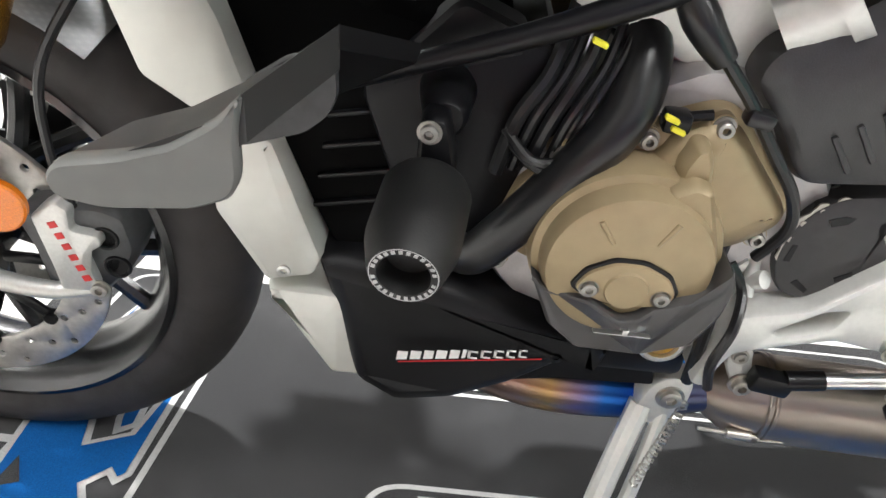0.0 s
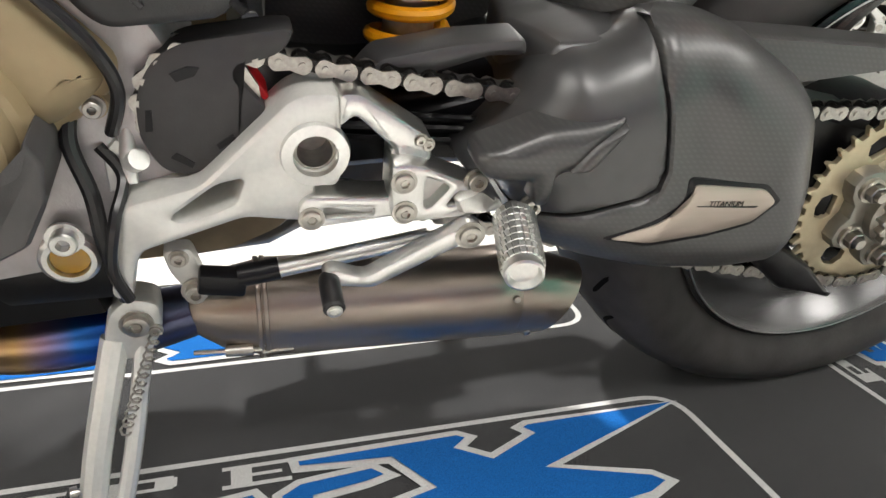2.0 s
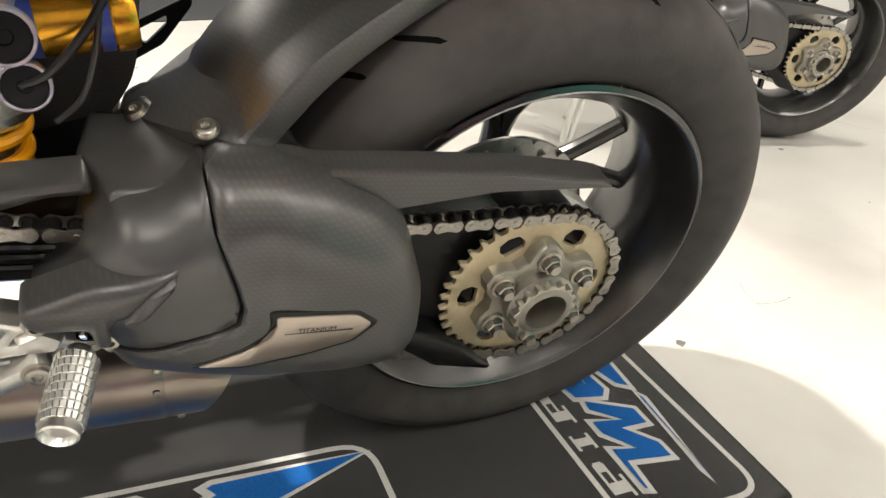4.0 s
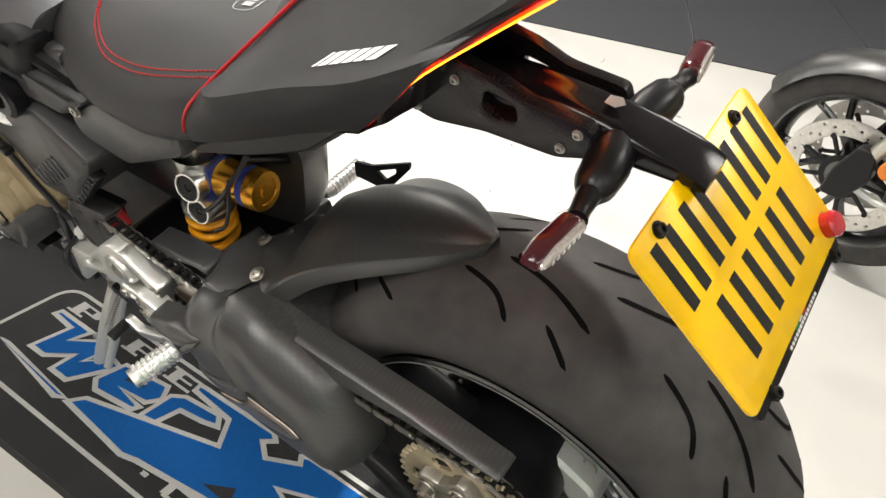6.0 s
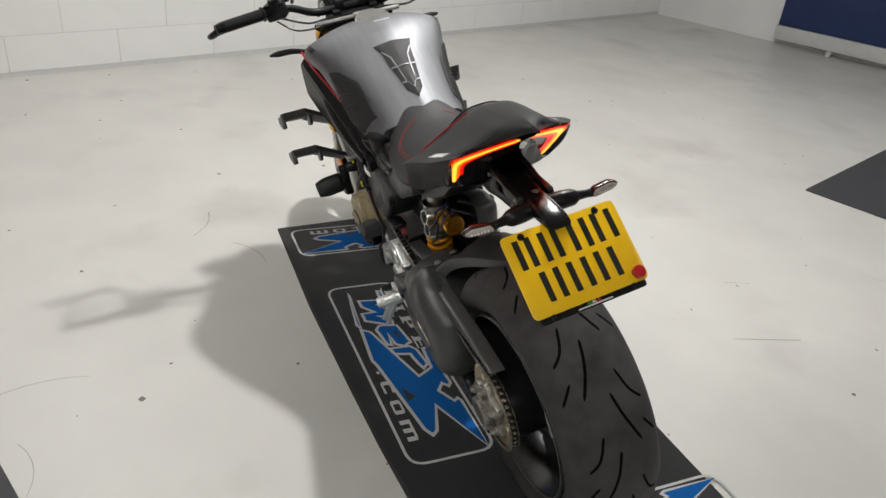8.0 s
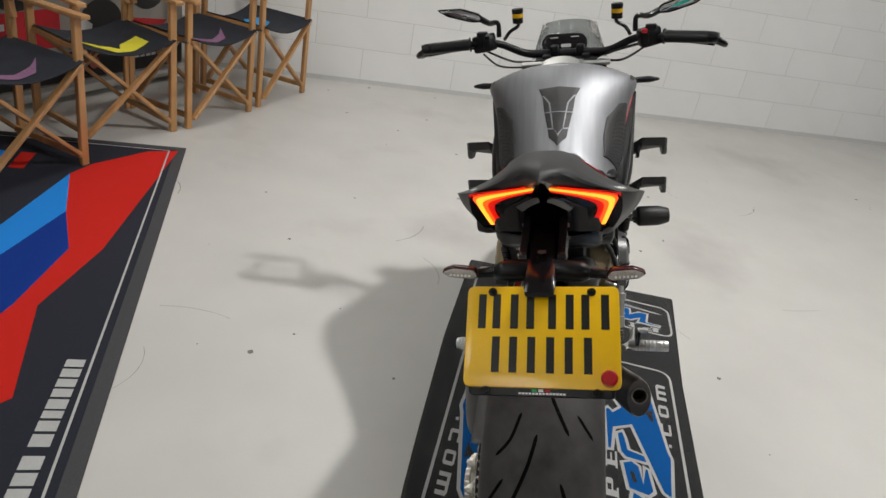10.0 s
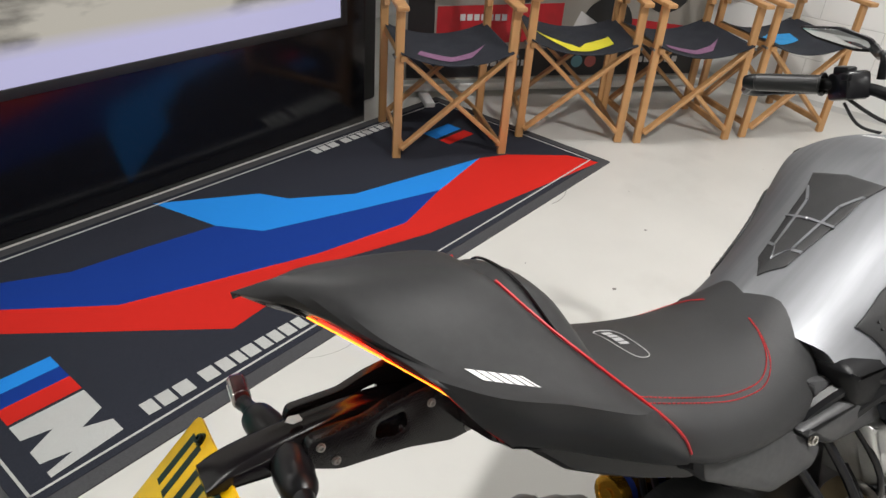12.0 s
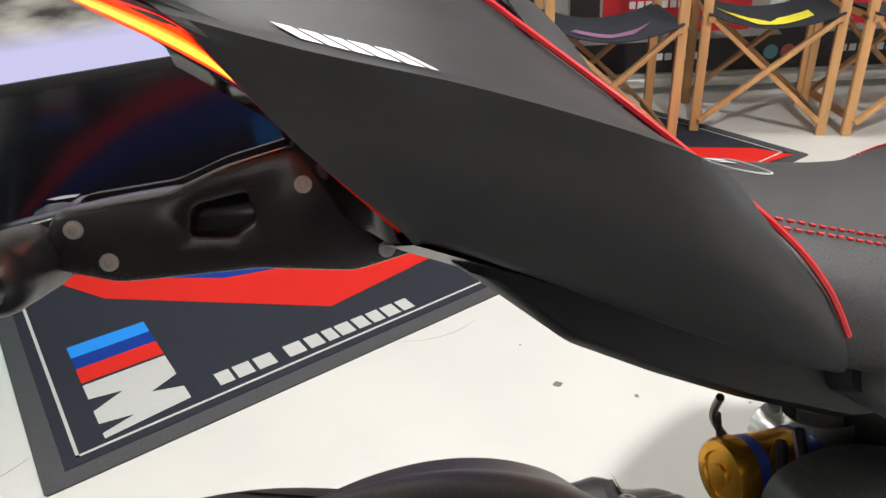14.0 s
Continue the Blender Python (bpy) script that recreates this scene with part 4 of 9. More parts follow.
for k in range(5):
    a = 2 * math.pi * k / 5 + 0.35
    bm = B()
    for s in (-1, 1):
        add_tube(bm, [(0.05 * math.cos(a), 0.055, 0.335 + 0.05 * math.sin(a)), (0.12 * math.cos(a + s * .10), 0.045, 0.335 + 0.12 * math.sin(a + s * .10)),
                      (0.197 * math.cos(a + s * .26), 0.020, 0.335 + 0.197 * math.sin(a + s * .26))], [0.017, 0.011, 0.011], 10, 4)
    bike_part("spoke", bm, DARK_RIM, parent=rear_rim)
bike_part("wheel_hub", add_lathe(B(), [(-0.03, 0.055), (0.02, 0.060), (0.06, 0.062), (0.075, 0.045), (0.078, 0)], AX, (0, 1, 0), 40), DARK_RIM, parent=rear_rim)
holes = [circle(0.105 * math.cos(b) * (1 + 0.12 * (j % 2)), 0.335 + 0.105 * math.sin(b) * (1 + 0.12 * (j % 2)), 0.0040, 8) for j, b in enumerate(2 * math.pi * j / 34 for j in range(34))]
bike_part("brake_disc", add_plate(B(), circle(0, 0.335, 0.1225, 60), 0.0, -0.005, 0.0005, [circle(0, 0.335, 0.075, 40)] + holes, to=lambda a, b, c: (a, b - 0.015, c)), material("worn_disc_steel", (0.42, 0.41, 0.40), 0.38, 1.0, grain=0.1, grain_scale=150), "drilled steel brake disc")
bike_part("brake_caliper", add_puff(B(), rounded([(0.066, 0.395), (0.128, 0.360), (0.135, 0.300), (0.112, 0.282), (0.088, 0.330), (0.062, 0.372)], 0.010), [(0.004, 0.018), (0, 0.012), (0, -0.040), (0.005, -0.046)]), ALU_PAINT, "silver rear brake caliper")

rear_tyre.location.x = rear_rim.location.x = 0.02

# hub, carrier and sprocket
bike_part("hub_housing", add_lathe(B(), [(-0.03, 0.088), (0.04, 0.092), (0.085, 0.088), (0.10, 0.07)], (0, -0.03, 0.335), (0, -1, 0), 40), SATIN_BLACK, "black eccentric hub")
N_T = 41
poly = []
for k in range(N_T):
    for f, r in ((0.0, 0.0985), (0.25, 0.0990), (0.42, 0.1075), (0.58, 0.1075), (0.75, 0.0990)):
        a = 2 * math.pi * (k + f) / N_T
        poly.append((r * math.cos(a), 0.335 + r * math.sin(a)))
slots = []
for k in range(6):
    a = 2 * math.pi * k / 6 + radians(62)
    slots.append([(0.076 * math.cos(a + u) + v * math.cos(a), 0.335 + 0.076 * math.sin(a + u) + v * math.sin(a)) for u, v in ((-.15, .010), (0, .0125), (.15, .010), (.2, 0), (.15, -.009), (0, -.010), (-.15, -.009), (-.2, 0))])
bike_part("sprocket", add_plate(B(), poly, -0.128, -0.134, 0.0008, slots + [circle(0, 0.335, 0.045, 24)]), SPROCKET_GOLD, "pale gold anodised rear sprocket", smooth=25)
star = []
for k in range(6):
    a = 2 * math.pi * k / 6 + radians(32)
    for u, r in ((-0.40, 0.057), (-0.25, 0.067), (-0.08, 0.0745), (0.08, 0.0745), (0.25, 0.067), (0.40, 0.057)):
        star.append((r * math.cos(a + u), 0.335 + r * math.sin(a + u)))
carrier = bike_part("sprocket_carrier", add_plate(B(), star, -0.130, -0.150, 0.004, [circle(0, 0.335, 0.026, 28)]), CARRIER, "grey star-shaped sprocket carrier")
for k in range(6):
    a = 2 * math.pi * k / 6 + radians(32)
    x, z = 0.0555 * math.cos(a), 0.335 + 0.0555 * math.sin(a)
    bm = B()
    add_lathe(bm, [(0, 0.0135), (0.004, 0.0135), (0.004, 0.0105), (0.006, 0.0105)], (x, -0.150, z), (0, -1, 0), 20)
    add_lathe(bm, [(0.005, 0.0100), (0.012, 0.0100), (0.013, 0.0085)], (x, -0.150, z), (0, -1, 0), 6)
    add_lathe(bm, [(0.012, 0.0062), (0.018, 0.0058), (0.018, 0)], (x, -0.150, z), (0, -1, 0), 14)
    bike_part("sprocket_nut", bm, STEEL, parent=carrier)
bm = B()
add_lathe(bm, [(0.0, 0.040), (0.010, 0.040), (0.012, 0.037), (0.014, 0.033), (0.022, 0.032), (0.024, 0.0275), (0.024, 0.0245), (-0.02, 0.0235), (-0.02, 0)], (0, -0.150, 0.335), (0, -1, 0), 40)
bike_part("axle_nut", bm, CARRIER, "castellated hollow axle nut", carrier)
bm = B()
castle = []
for k in range(64):
    a = 2 * math.pi * k / 64
    r = 0.0375 if k % 4 < 2 else 0.0335
    castle.append((r * math.cos(a), 0.335 + r * math.sin(a)))
bike_part("lock_ring", add_plate(bm, castle, -0.158, -0.172, 0.0008, [circle(0, 0.335, 0.0305, 32)]), STEEL, parent=carrier, smooth=20)

# ---- drive chain ----
FS = Vector((-0.668, 0.462))
RS = Vector((0.0, 0.335))
R_R, R_F = 0.1035, 0.0415
CY = -0.131
d = RS - FS
base = math.atan2(d.y, d.x)
off = math.acos((R_R - R_F) / d.length)
# normals of the upper and lower runs
nu = Vector((-d.y, d.x)).normalized()
slope = math.asin((R_R - R_F) / d.length)
nu_up = Matrix.Rotation(slope, 2) @ nu
nu_lo = Matrix.Rotation(-slope, 2) @ (-nu)
pts = []
top_f, top_r = FS + R_F * nu_up, RS + R_R * nu_up
low_f, low_r = FS + R_F * nu_lo, RS + R_R * nu_lo
for k in range(60):
    pts.append(top_f + (top_r - top_f) * k / 60 + Vector((0, -0.019 * math.sin(math.pi * k / 60))))
a1, a2 = math.atan2(nu_up.y, nu_up.x), math.atan2(nu_lo.y, nu_lo.x)
for k in range(40):
    a = a1 + (a2 - a1) * k / 40 if a1 > a2 else a1 - (2 * math.pi - (a2 - a1)) * k / 40
    pts.append(RS + R_R * Vector((math.cos(a), math.sin(a))))
for k in range(60):
    p = low_r + (low_f - low_r) * k / 60
    pts.append(p + Vector((0, -0.014 * math.sin(math.pi * k / 60))))
for k in range(20):
    a = a2 - (2 * math.pi - (a1 - a2)) * k / 20
    pts.append(FS + R_F * Vector((math.cos(a), math.sin(a))))
cum = [0.0]
for p, q in zip(pts, pts[1:] + pts[:1]):
    cum.append(cum[-1] + (q - p).length)
count = 2 * round(cum[-1] / 0.0163 / 2)
pitch = cum[-1] / count


def chain_at(s):
    s %= cum[-1]
    k = int(np.searchsorted(cum, s, "right")) - 1
    k = min(k, len(pts) - 1)
    p, q = pts[k], pts[(k + 1) % len(pts)]
    return p + (q - p) * ((s - cum[k]) / max(1e-9, cum[k + 1] - cum[k]))


def link_outline(p, r=0.0072, waist=0.0047):
    out = []
    for k in range(7):
        a = radians(-75 + 25 * k)
        out.append((p / 2 + r * math.cos(a), r * math.sin(a)))
    out.append((0, waist))
    for k in range(7):
        a = radians(105 + 25 * k)
        out.append((-p / 2 + r * math.cos(a), r * math.sin(a)))
    out.append((0, -waist))
    return out


bm = B()
for y in (-0.0085, 0.0085):
    add_plate(bm, link_outline(pitch), y + 0.0009, y - 0.0009)
for s in (-1, 1):
    add_cyl(bm, (s * pitch / 2, -0.0105, 0), (s * pitch / 2, 0.0105, 0), 0.0026, n=10)
outer_link = finish("chain_link", bm, CHAIN_STEEL, 30)
bm = B()
for y in (-0.0062, 0.0062):
    add_plate(bm, link_outline(pitch, 0.0068, 0.0044), y + 0.0009, y - 0.0009)
for s in (-1, 1):
    add_cyl(bm, (s * pitch / 2, -0.006, 0), (s * pitch / 2, 0.006, 0), 0.0048, n=10)
inner_link = finish("chain_link", bm, material("oiled_inner_plate", (0.03, 0.028, 0.026), 0.4, 0.7), 30)
chain = thing("drive_chain", "oiled steel drive chain", "")
chain.parent = bike
for k in range(count):
    p, q = chain_at(k * pitch), chain_at((k + 1) * pitch)
    ob = new("chain_link", outer_link if k % 2 else inner_link)
    ob.parent = chain
    mid = (p + q) / 2
    ob.matrix_basis = Matrix.Translation((mid.x, CY, mid.y)) @ pose(0, 0, 0, 0, -math.degrees(math.atan2((q - p).y, (q - p).x)), 0)

# ---- swingarm ----
from mathutils.geometry import delaunay_2d_cdt

SW_EDGE = [(-0.420, 0.494), (-0.408, 0.506), (-0.378, 0.510), (-0.358, 0.518), (-0.341, 0.538), (-0.301, 0.536), (-0.256, 0.521), (-0.194, 0.485), (-0.173, 0.464), (-0.147, 0.390), (-0.142, 0.339), (-0.152, 0.314), (-0.171, 0.298),
           (-0.226, 0.295), (-0.303, 0.304), (-0.367, 0.322), (-0.421, 0.345), (-0.431, 0.362), (-0.436, 0.385), (-0.446, 0.400), (-0.475, 0.405), (-0.480, 0.415), (-0.459, 0.433), (-0.444, 0.451), (-0.428, 0.481)]
SW_SEAM = [(-0.347, 0.534), (-0.343, 0.497), (-0.330, 0.452), (-0.324, 0.425), (-0.327, 0.407), (-0.338, 0.400), (-0.379, 0.391), (-0.414, 0.384), (-0.434, 0.376)]
SW_OUT = rounded(SW_EDGE, 0.014, 4)


def edge_distance(p, line):
    """How far a point (x, z) lies from a closed line."""
    best = 1.0
    for a, b in zip(line, line[1:] + line[:1]):
        a, d = Vector(a), Vector(b) - Vector(a)
        t = max(0.0, min(1.0, (p - a).dot(d) / max(1e-12, d.length_squared)))
        best = min(best, (p - a - t * d).length)
    return best


def inside(p, line):
    odd = False
    for a, b in zip(line, line[1:] + line[:1]):
        if (a[1] > p[1]) != (b[1] > p[1]) and p[0] < (b[0] - a[0]) * (p[1] - a[1]) / (b[1] - a[1]) + a[0]:
            odd = not odd
    return odd


def swing_depth(p):
    """The covers' crowned face: steep at the edge, then nearly flat, with a shallow waist behind the seam."""
    u = min(1.0, edge_distance(p, SW_OUT) / 0.058)
    waist = 0.006 * math.exp(-((p.x + 0.300 + 0.25 * (p.y - 0.45)) / 0.022) ** 2) * max(0.0, min(1.0, (p.y - 0.40) / 0.05))
    return -(0.142 + 0.060 * math.sqrt(max(0.0, 1 - (1 - u) ** 2.3))) + waist


def crowned_panel(line, depth, back, step=0.007):
    """A shell whose face follows depth(x, z) inside the closed line, with a rolled edge that goes back to y = back."""
    edge = []
    for a, b in zip(line, line[1:] + line[:1]):
        a, b = Vector(a), Vector(b)
        k = max(1, int((b - a).length / step))
        edge += [a.lerp(b, j / k) for j in range(k)]
    n = len(edge)
    ring = [(p.x, p.y) for p in edge]
    ring2 = inset(ring, 0.0022)
    pts = [Vector(p) for p in ring] + [Vector(p) for p in ring2]
    xs, zs = [p.x for p in edge], [p.y for p in edge]
    z = min(zs)
    while z < max(zs):
        x = min(xs)
        while x < max(xs):
            q = Vector((x, z))
            if inside(q, ring) and edge_distance(q, ring) > 0.0050:
                pts.append(q)
            x += step
        z += step
    rim = [(i, (i + 1) % n) for i in range(n)]
    vs, _, fs, _, _, _ = delaunay_2d_cdt(pts, rim, [], 1, 1e-6)
    bm = B()
    made = []
    for v in vs:
        d = edge_distance(v, ring)
        made.append(bm.verts.new((v.x, depth(v) + 0.0022 * max(0.0, 1 - d / 0.0022) ** 2, v.y)))
    for f in fs:
        bm.faces.new([made[i] for i in f])
    rim_edges = [e for e in bm.edges if e.is_boundary]
    out = bmesh.ops.extrude_edge_only(bm, edges=rim_edges)["geom"]
    for v in out:
        if isinstance(v, bmesh.types.BMVert):
            v.co.y = back
            v.co.z -= 0.035 * max(0.0, min(1.0, (v.co.z - 0.47) / 0.04))
    return bm


k0 = min(range(len(SW_OUT)), key=lambda i: (Vector(SW_OUT[i]) - Vector((-0.345, 0.540))).length)
k1 = min(range(len(SW_OUT)), key=lambda i: (Vector(SW_OUT[i]) - Vector((-0.433, 0.368))).length)
seam_rear = [(x + 0.0012, z - 0.0006) for x, z in SW_SEAM]
seam_front = [(x - 0.0012, z + 0.0010) for x, z in SW_SEAM]
swing = bike_part("swingarm_cover", crowned_panel(SW_OUT[k0 + 1:k1] + seam_rear[::-1], swing_depth, -0.04), CARBON, "matt carbon-fibre swingarm cover", smooth=45)
bike_part("front_cover", crowned_panel(seam_front + SW_OUT[k1 + 1:] + SW_OUT[:k0], lambda p: swing_depth(p) + 0.003, -0.04), COVER_BLACK, "matt black front swingarm cover", swing, 45)
SHIELD = [(-0.480, 0.447), (-0.465, 0.452), (-0.432, 0.465), (-0.402, 0.467), (-0.370, 0.474), (-0.368, 0.467), (-0.394, 0.430), (-0.416, 0.429), (-0.423, 0.420), (-0.423, 0.398), (-0.433, 0.399), (-0.438, 0.422), (-0.475, 0.426), (-0.481, 0.434)]
bike_part("heel_guard", add_dome(B(), rounded(SHIELD, 0.006, 3), [(1, -0.165), (1, -0.190), (0.97, -0.197), (0.9, -0.201), (0.7, -0.204), (0.4, -0.206)], (-0.425, 0.445)), CARBON, "carbon heel guard", swing, 50)
bike_part("heel_rib", add_puff(B(), rounded([(-0.414, 0.432), (-0.394, 0.456), (-0.372, 0.471), (-0.373, 0.464), (-0.396, 0.433)], 0.004, 3), [(0, -0.195), (0.001, -0.208), (0.003, -0.2095)]), CARBON, parent=swing, smooth=50)
for x, z in ((-0.474, 0.414), (-0.425, 0.388)):
    bike_part("cover_bolt", add_bolt(B(), (x, -0.176, z), (0, -1, 0), 0.0075, 0.008), STEEL, parent=swing)
TIT = [(-0.298, 0.414), (-0.227, 0.405), (-0.211, 0.391), (-0.229, 0.373), (-0.270, 0.364), (-0.325, 0.359), (-0.363, 0.366), (-0.322, 0.377), (-0.301, 0.391), (-0.297, 0.404)]
bike_part("badge_recess", add_plate(B(), rounded(inset(TIT, -0.005), 0.006), -0.170, -0.2025, 0.002), SATIN_BLACK, parent=swing)
bike_part("badge_plate", add_plate(B(), rounded(TIT, 0.006), -0.19, -0.2040, 0.0008), material("brushed_titanium_badge", (0.46, 0.40, 0.35), 0.32, 1.0, grain=0.06, grain_scale=20, stretch=(0.2, 1, 4)), "brushed titanium badge plate", swing)
text_mesh("badge_text", "TITANIUM", 0.0070, BLACK_PRINT, swing, Matrix.Translation((-0.262, -0.2044, 0.3935)) @ pose(0, 0, 0, 90, 4, 0) @ Matrix.Diagonal((1.05, 1, 1, 1)), 0.0001, 0.0, "TITANIUM in small dark letters")
bm = B()
flat_poly(bm, [(-0.250, 0.3905), (-0.229, 0.3895), (-0.231, 0.3875), (-0.290, 0.3925), (-0.290, 0.3935)], -0.2043, to=lambda a, b, c: (a, c, b))
bike_part("badge_bar", bm, BLACK_PRINT, parent=swing, smooth=0)
# forward arm, black, with cast ribs
ARM = [(-0.640, 0.395), (-0.600, 0.380), (-0.520, 0.385), (-0.440, 0.380), (-0.400, 0.41), (-0.40, 0.475), (-0.436, 0.465), (-0.485, 0.450), (-0.545, 0.442), (-0.640, 0.450)]
bike_part("swingarm", add_puff(B(), rounded(ARM, 0.02, 3), [(0.004, 0.10), (0, 0.08), (0, -0.08), (0.004, -0.098), (0.012, -0.105)]), SATIN_BLACK, "black cast swingarm", smooth=40)
bm = B()
for z0, z1 in ((0.447, 0.432), (0.437, 0.422), (0.425, 0.411)):
    add_tube(bm, [(-0.625, -0.112, z0), (-0.45, -0.112, z1)], 0.0035, 6, 1, smooth=False)
loose("swingarm_rib", bm, SATIN_BLACK)
ARM2 = [(-0.43, 0.475), (-0.35, 0.500), (-0.25, 0.495), (-0.14, 0.44), (-0.06, 0.42), (0.06, 0.40), (0.07, 0.30), (0.0, 0.25), (-0.12, 0.27), (-0.20, 0.31), (-0.43, 0.38)]
bike_part("rear_arm", add_puff(B(), rounded(ARM2, 0.03, 4), [(0.01, -0.035), (0, -0.05), (0, -0.105), (0.01, -0.115)]), SATIN_BLACK, "black rear half of the swingarm", smooth=40)
UPPER = [(-0.560, 0.470), (-0.543, 0.490), (-0.484, 0.501), (-0.428, 0.505), (-0.424, 0.490), (-0.455, 0.490), (-0.502, 0.476)]
bike_part("upper_arm", add_plate(B(), rounded(UPPER, 0.006), -0.088, -0.125, 0.006), COVER_BLACK, "upper arm over the chain")
DECK = [(-0.41, -0.07), (-0.398, -0.130), (-0.35, -0.145), (-0.29, -0.140), (-0.25, -0.115), (-0.27, 0.06), (-0.40, 0.06)]
bike_part("deck", add_puff(B(), rounded(DECK, 0.02, 4), [(0, 0.480), (0, 0.520), (0.004, 0.530), (0.014, 0.535)], to=lambda x, z, y: (x, y, z - 0.022 - 0.10 * max(0, x + 0.34) - 0.46 * max(0, -0.335 - x))), COVER_BLACK, smooth=45)
PLATFORM = [(-0.399, -0.030), (-0.427, -0.022), (-0.431, -0.052), (-0.436, -0.083), (-0.421, -0.113), (-0.414, -0.146), (-0.378, -0.150), (-0.356, -0.145), (-0.342, -0.125), (-0.335, -0.100), (-0.350, -0.060), (-0.380, 0.0)]
bike_part("arm_platform", add_puff(B(), rounded(PLATFORM, 0.006, 3), [(0, 0.470), (0, 0.500), (0.003, 0.506), (0.008, 0.508)], to=lambda x, z, y: (x, y, z + 0.16 * max(0.0, x + 0.395))), COVER_BLACK, "satin black platform over the chain", smooth=45)
CG = [(-0.290, 0.526), (-0.250, 0.516), (-0.182, 0.512), (-0.073, 0.504), (0.043, 0.485), (0.048, 0.478), (-0.085, 0.483), (-0.166, 0.474), (-0.205, 0.470), (-0.24, 0.48)]
bike_part("chain_guard", add_puff(B(), rounded(CG, 0.008, 3), [(0.0, -0.112), (0.0, -0.138), (0.001, -0.145), (0.0025, -0.148)]), CARBON, "carbon chain guard", smooth=45)
SHARK = [(-0.185, 0.300), (-0.159, 0.312), (-0.115, 0.291), (-0.073, 0.265), (-0.023, 0.219), (-0.102, 0.237), (-0.146, 0.274), (-0.181, 0.290)]
bike_part("chain_fin", add_puff(B(), rounded(SHARK, 0.006, 3), [(0, -0.100), (0, -0.140), (0.002, -0.146), (0.005, -0.148)]), SATIN_BLACK, "black lower chain fin", smooth=45)

# ---- rear mudguard ----
def mudguard(bm, n=26, thick=0.004):
    """A domed shell over the tyre with a flat shoulder and a short flank, which runs forward into a bolted apron."""
    half = [(-0.113, 0.362, 147.6), (-0.120, 0.385, 148.2), (-0.1185, 0.3885, 148.2), (-0.095, 0.3905, 147.2), (-0.073, 0.3915, 146.0),
            (-0.068, 0.3935, 146.6), (-0.050, 0.3985, 148.0), (-0.018, 0.4050, 150.2), (0.022, 0.4080, 151.8)]
    foot = [(-0.287, -0.116, 0.519), (-0.315, -0.126, 0.530), (-0.320, -0.122, 0.5325), (-0.340, -0.108, 0.5315), (-0.360, -0.084, 0.5225),
            (-0.366, -0.075, 0.5200), (-0.380, -0.055, 0.5140), (-0.392, -0.030, 0.5050), (-0.400, 0.010, 0.4880)]

    def spot(k, t, lift=0.0):
        y, r, a0 = half[k]
        a = a0 + (104 - a0) * t
        ridge = 0.408 - 0.060 * max(0.0, (141 - a) / 37) ** 1.5
        rr = ridge - (0.408 - r) * (1 - t) ** 0.3 - (0.05, 0.05, 0.05, 0.04, 0.03, 0.03, 0.02, 0.005, 0.0)[k] * t * (1 - t) + lift
        w = 0.06 + 0.94 * (1 - t ** 1.4) ** 0.75
        return Vector((0.02 + rr * math.cos(radians(a)), y * w, 0.335 + rr * math.sin(radians(a))))

    rows = [[Vector(p) - Vector((0, 0, 0.010)) for p in foot], [Vector(p) for p in foot]]
    for f in (0.12, 0.35, 0.62, 0.85):
        rows.append([Vector(p).lerp(spot(k, 0), f) - Vector((0, 0, 0.012 * f * (1 - f) * (1 if k > 3 else 0.3))) for k, p in enumerate(foot)])
    rows.append([spot(k, 0) for k in range(9)])
    for i in range(n):
        t = 0.035 + 0.965 * i / (n - 1)
        rows.append([spot(k, t, (0.0022 if k > 5 else 0.0) * (1 - t)) for k in range(9)])
    full = []
    for j, r in enumerate(rows):
        e = max(0.0, 1 - j / (len(rows) * 0.8))          # the far side starts lower and narrower
        full.append(r + [Vector((p.x, r[-1].y + (r[-1].y - p.y) * (0.80 - 0.15 * e), p.z - 0.030 * e * min(1.0, (r[-1].y - p.y) / 0.06))) for p in r[-2::-1]])
    grids = []
    for off in (0.0, thick):
        grids.append([[bm.verts.new((p.x + off * 0.6, p.y * (1 - off * 6), p.z - off * 0.8)) for p in r] for r in full])
    m = len(full[0])
    for g in grids:
        for p, q in zip(g, g[1:]):
            for k in range(m - 1):
                bm.faces.new((p[k], p[k + 1], q[k + 1], q[k]))
    outer, inner = grids
    for k in range(len(full) - 1):
        for e in (0, -1):
            bm.faces.new((outer[k][e], outer[k + 1][e], inner[k + 1][e], inner[k][e]))
    for e in (0, -1):
        for k in range(m - 1):
            bm.faces.new((outer[e][k], outer[e][k + 1], inner[e][k + 1], inner[e][k]))
    bmesh.ops.recalc_face_normals(bm, faces=bm.faces)
    return bm


hugger = bike_part("rear_mudguard", mudguard(B()), SATIN_CARBON, "satin carbon rear mudguard", smooth=30)
bike_part("mudguard_bolt", add_bolt(B(), (-0.339, -0.108, 0.537), (-0.2, -0.3, 0.9), 0.008, 0.005), STEEL, parent=hugger)
bike_part("mudguard_bolt", add_bolt(B(), (-0.388, -0.048, 0.518), (-0.4, -0.1, 0.9), 0.008, 0.005), STEEL, parent=hugger)

bike_part("hanger_bracket", add_plate(B(), rounded([(-0.430, 0.470), (-0.395, 0.478), (-0.318, 0.520), (-0.318, 0.508), (-0.350, 0.462), (-0.385, 0.440), (-0.430, 0.440)], 0.004), 0.188, 0.194, 0.001,
                                          [rounded([(-0.385, 0.473), (-0.345, 0.496), (-0.345, 0.486), (-0.368, 0.462)], 0.003)]), MATT_BLACK, "black bracket with a cut-out")

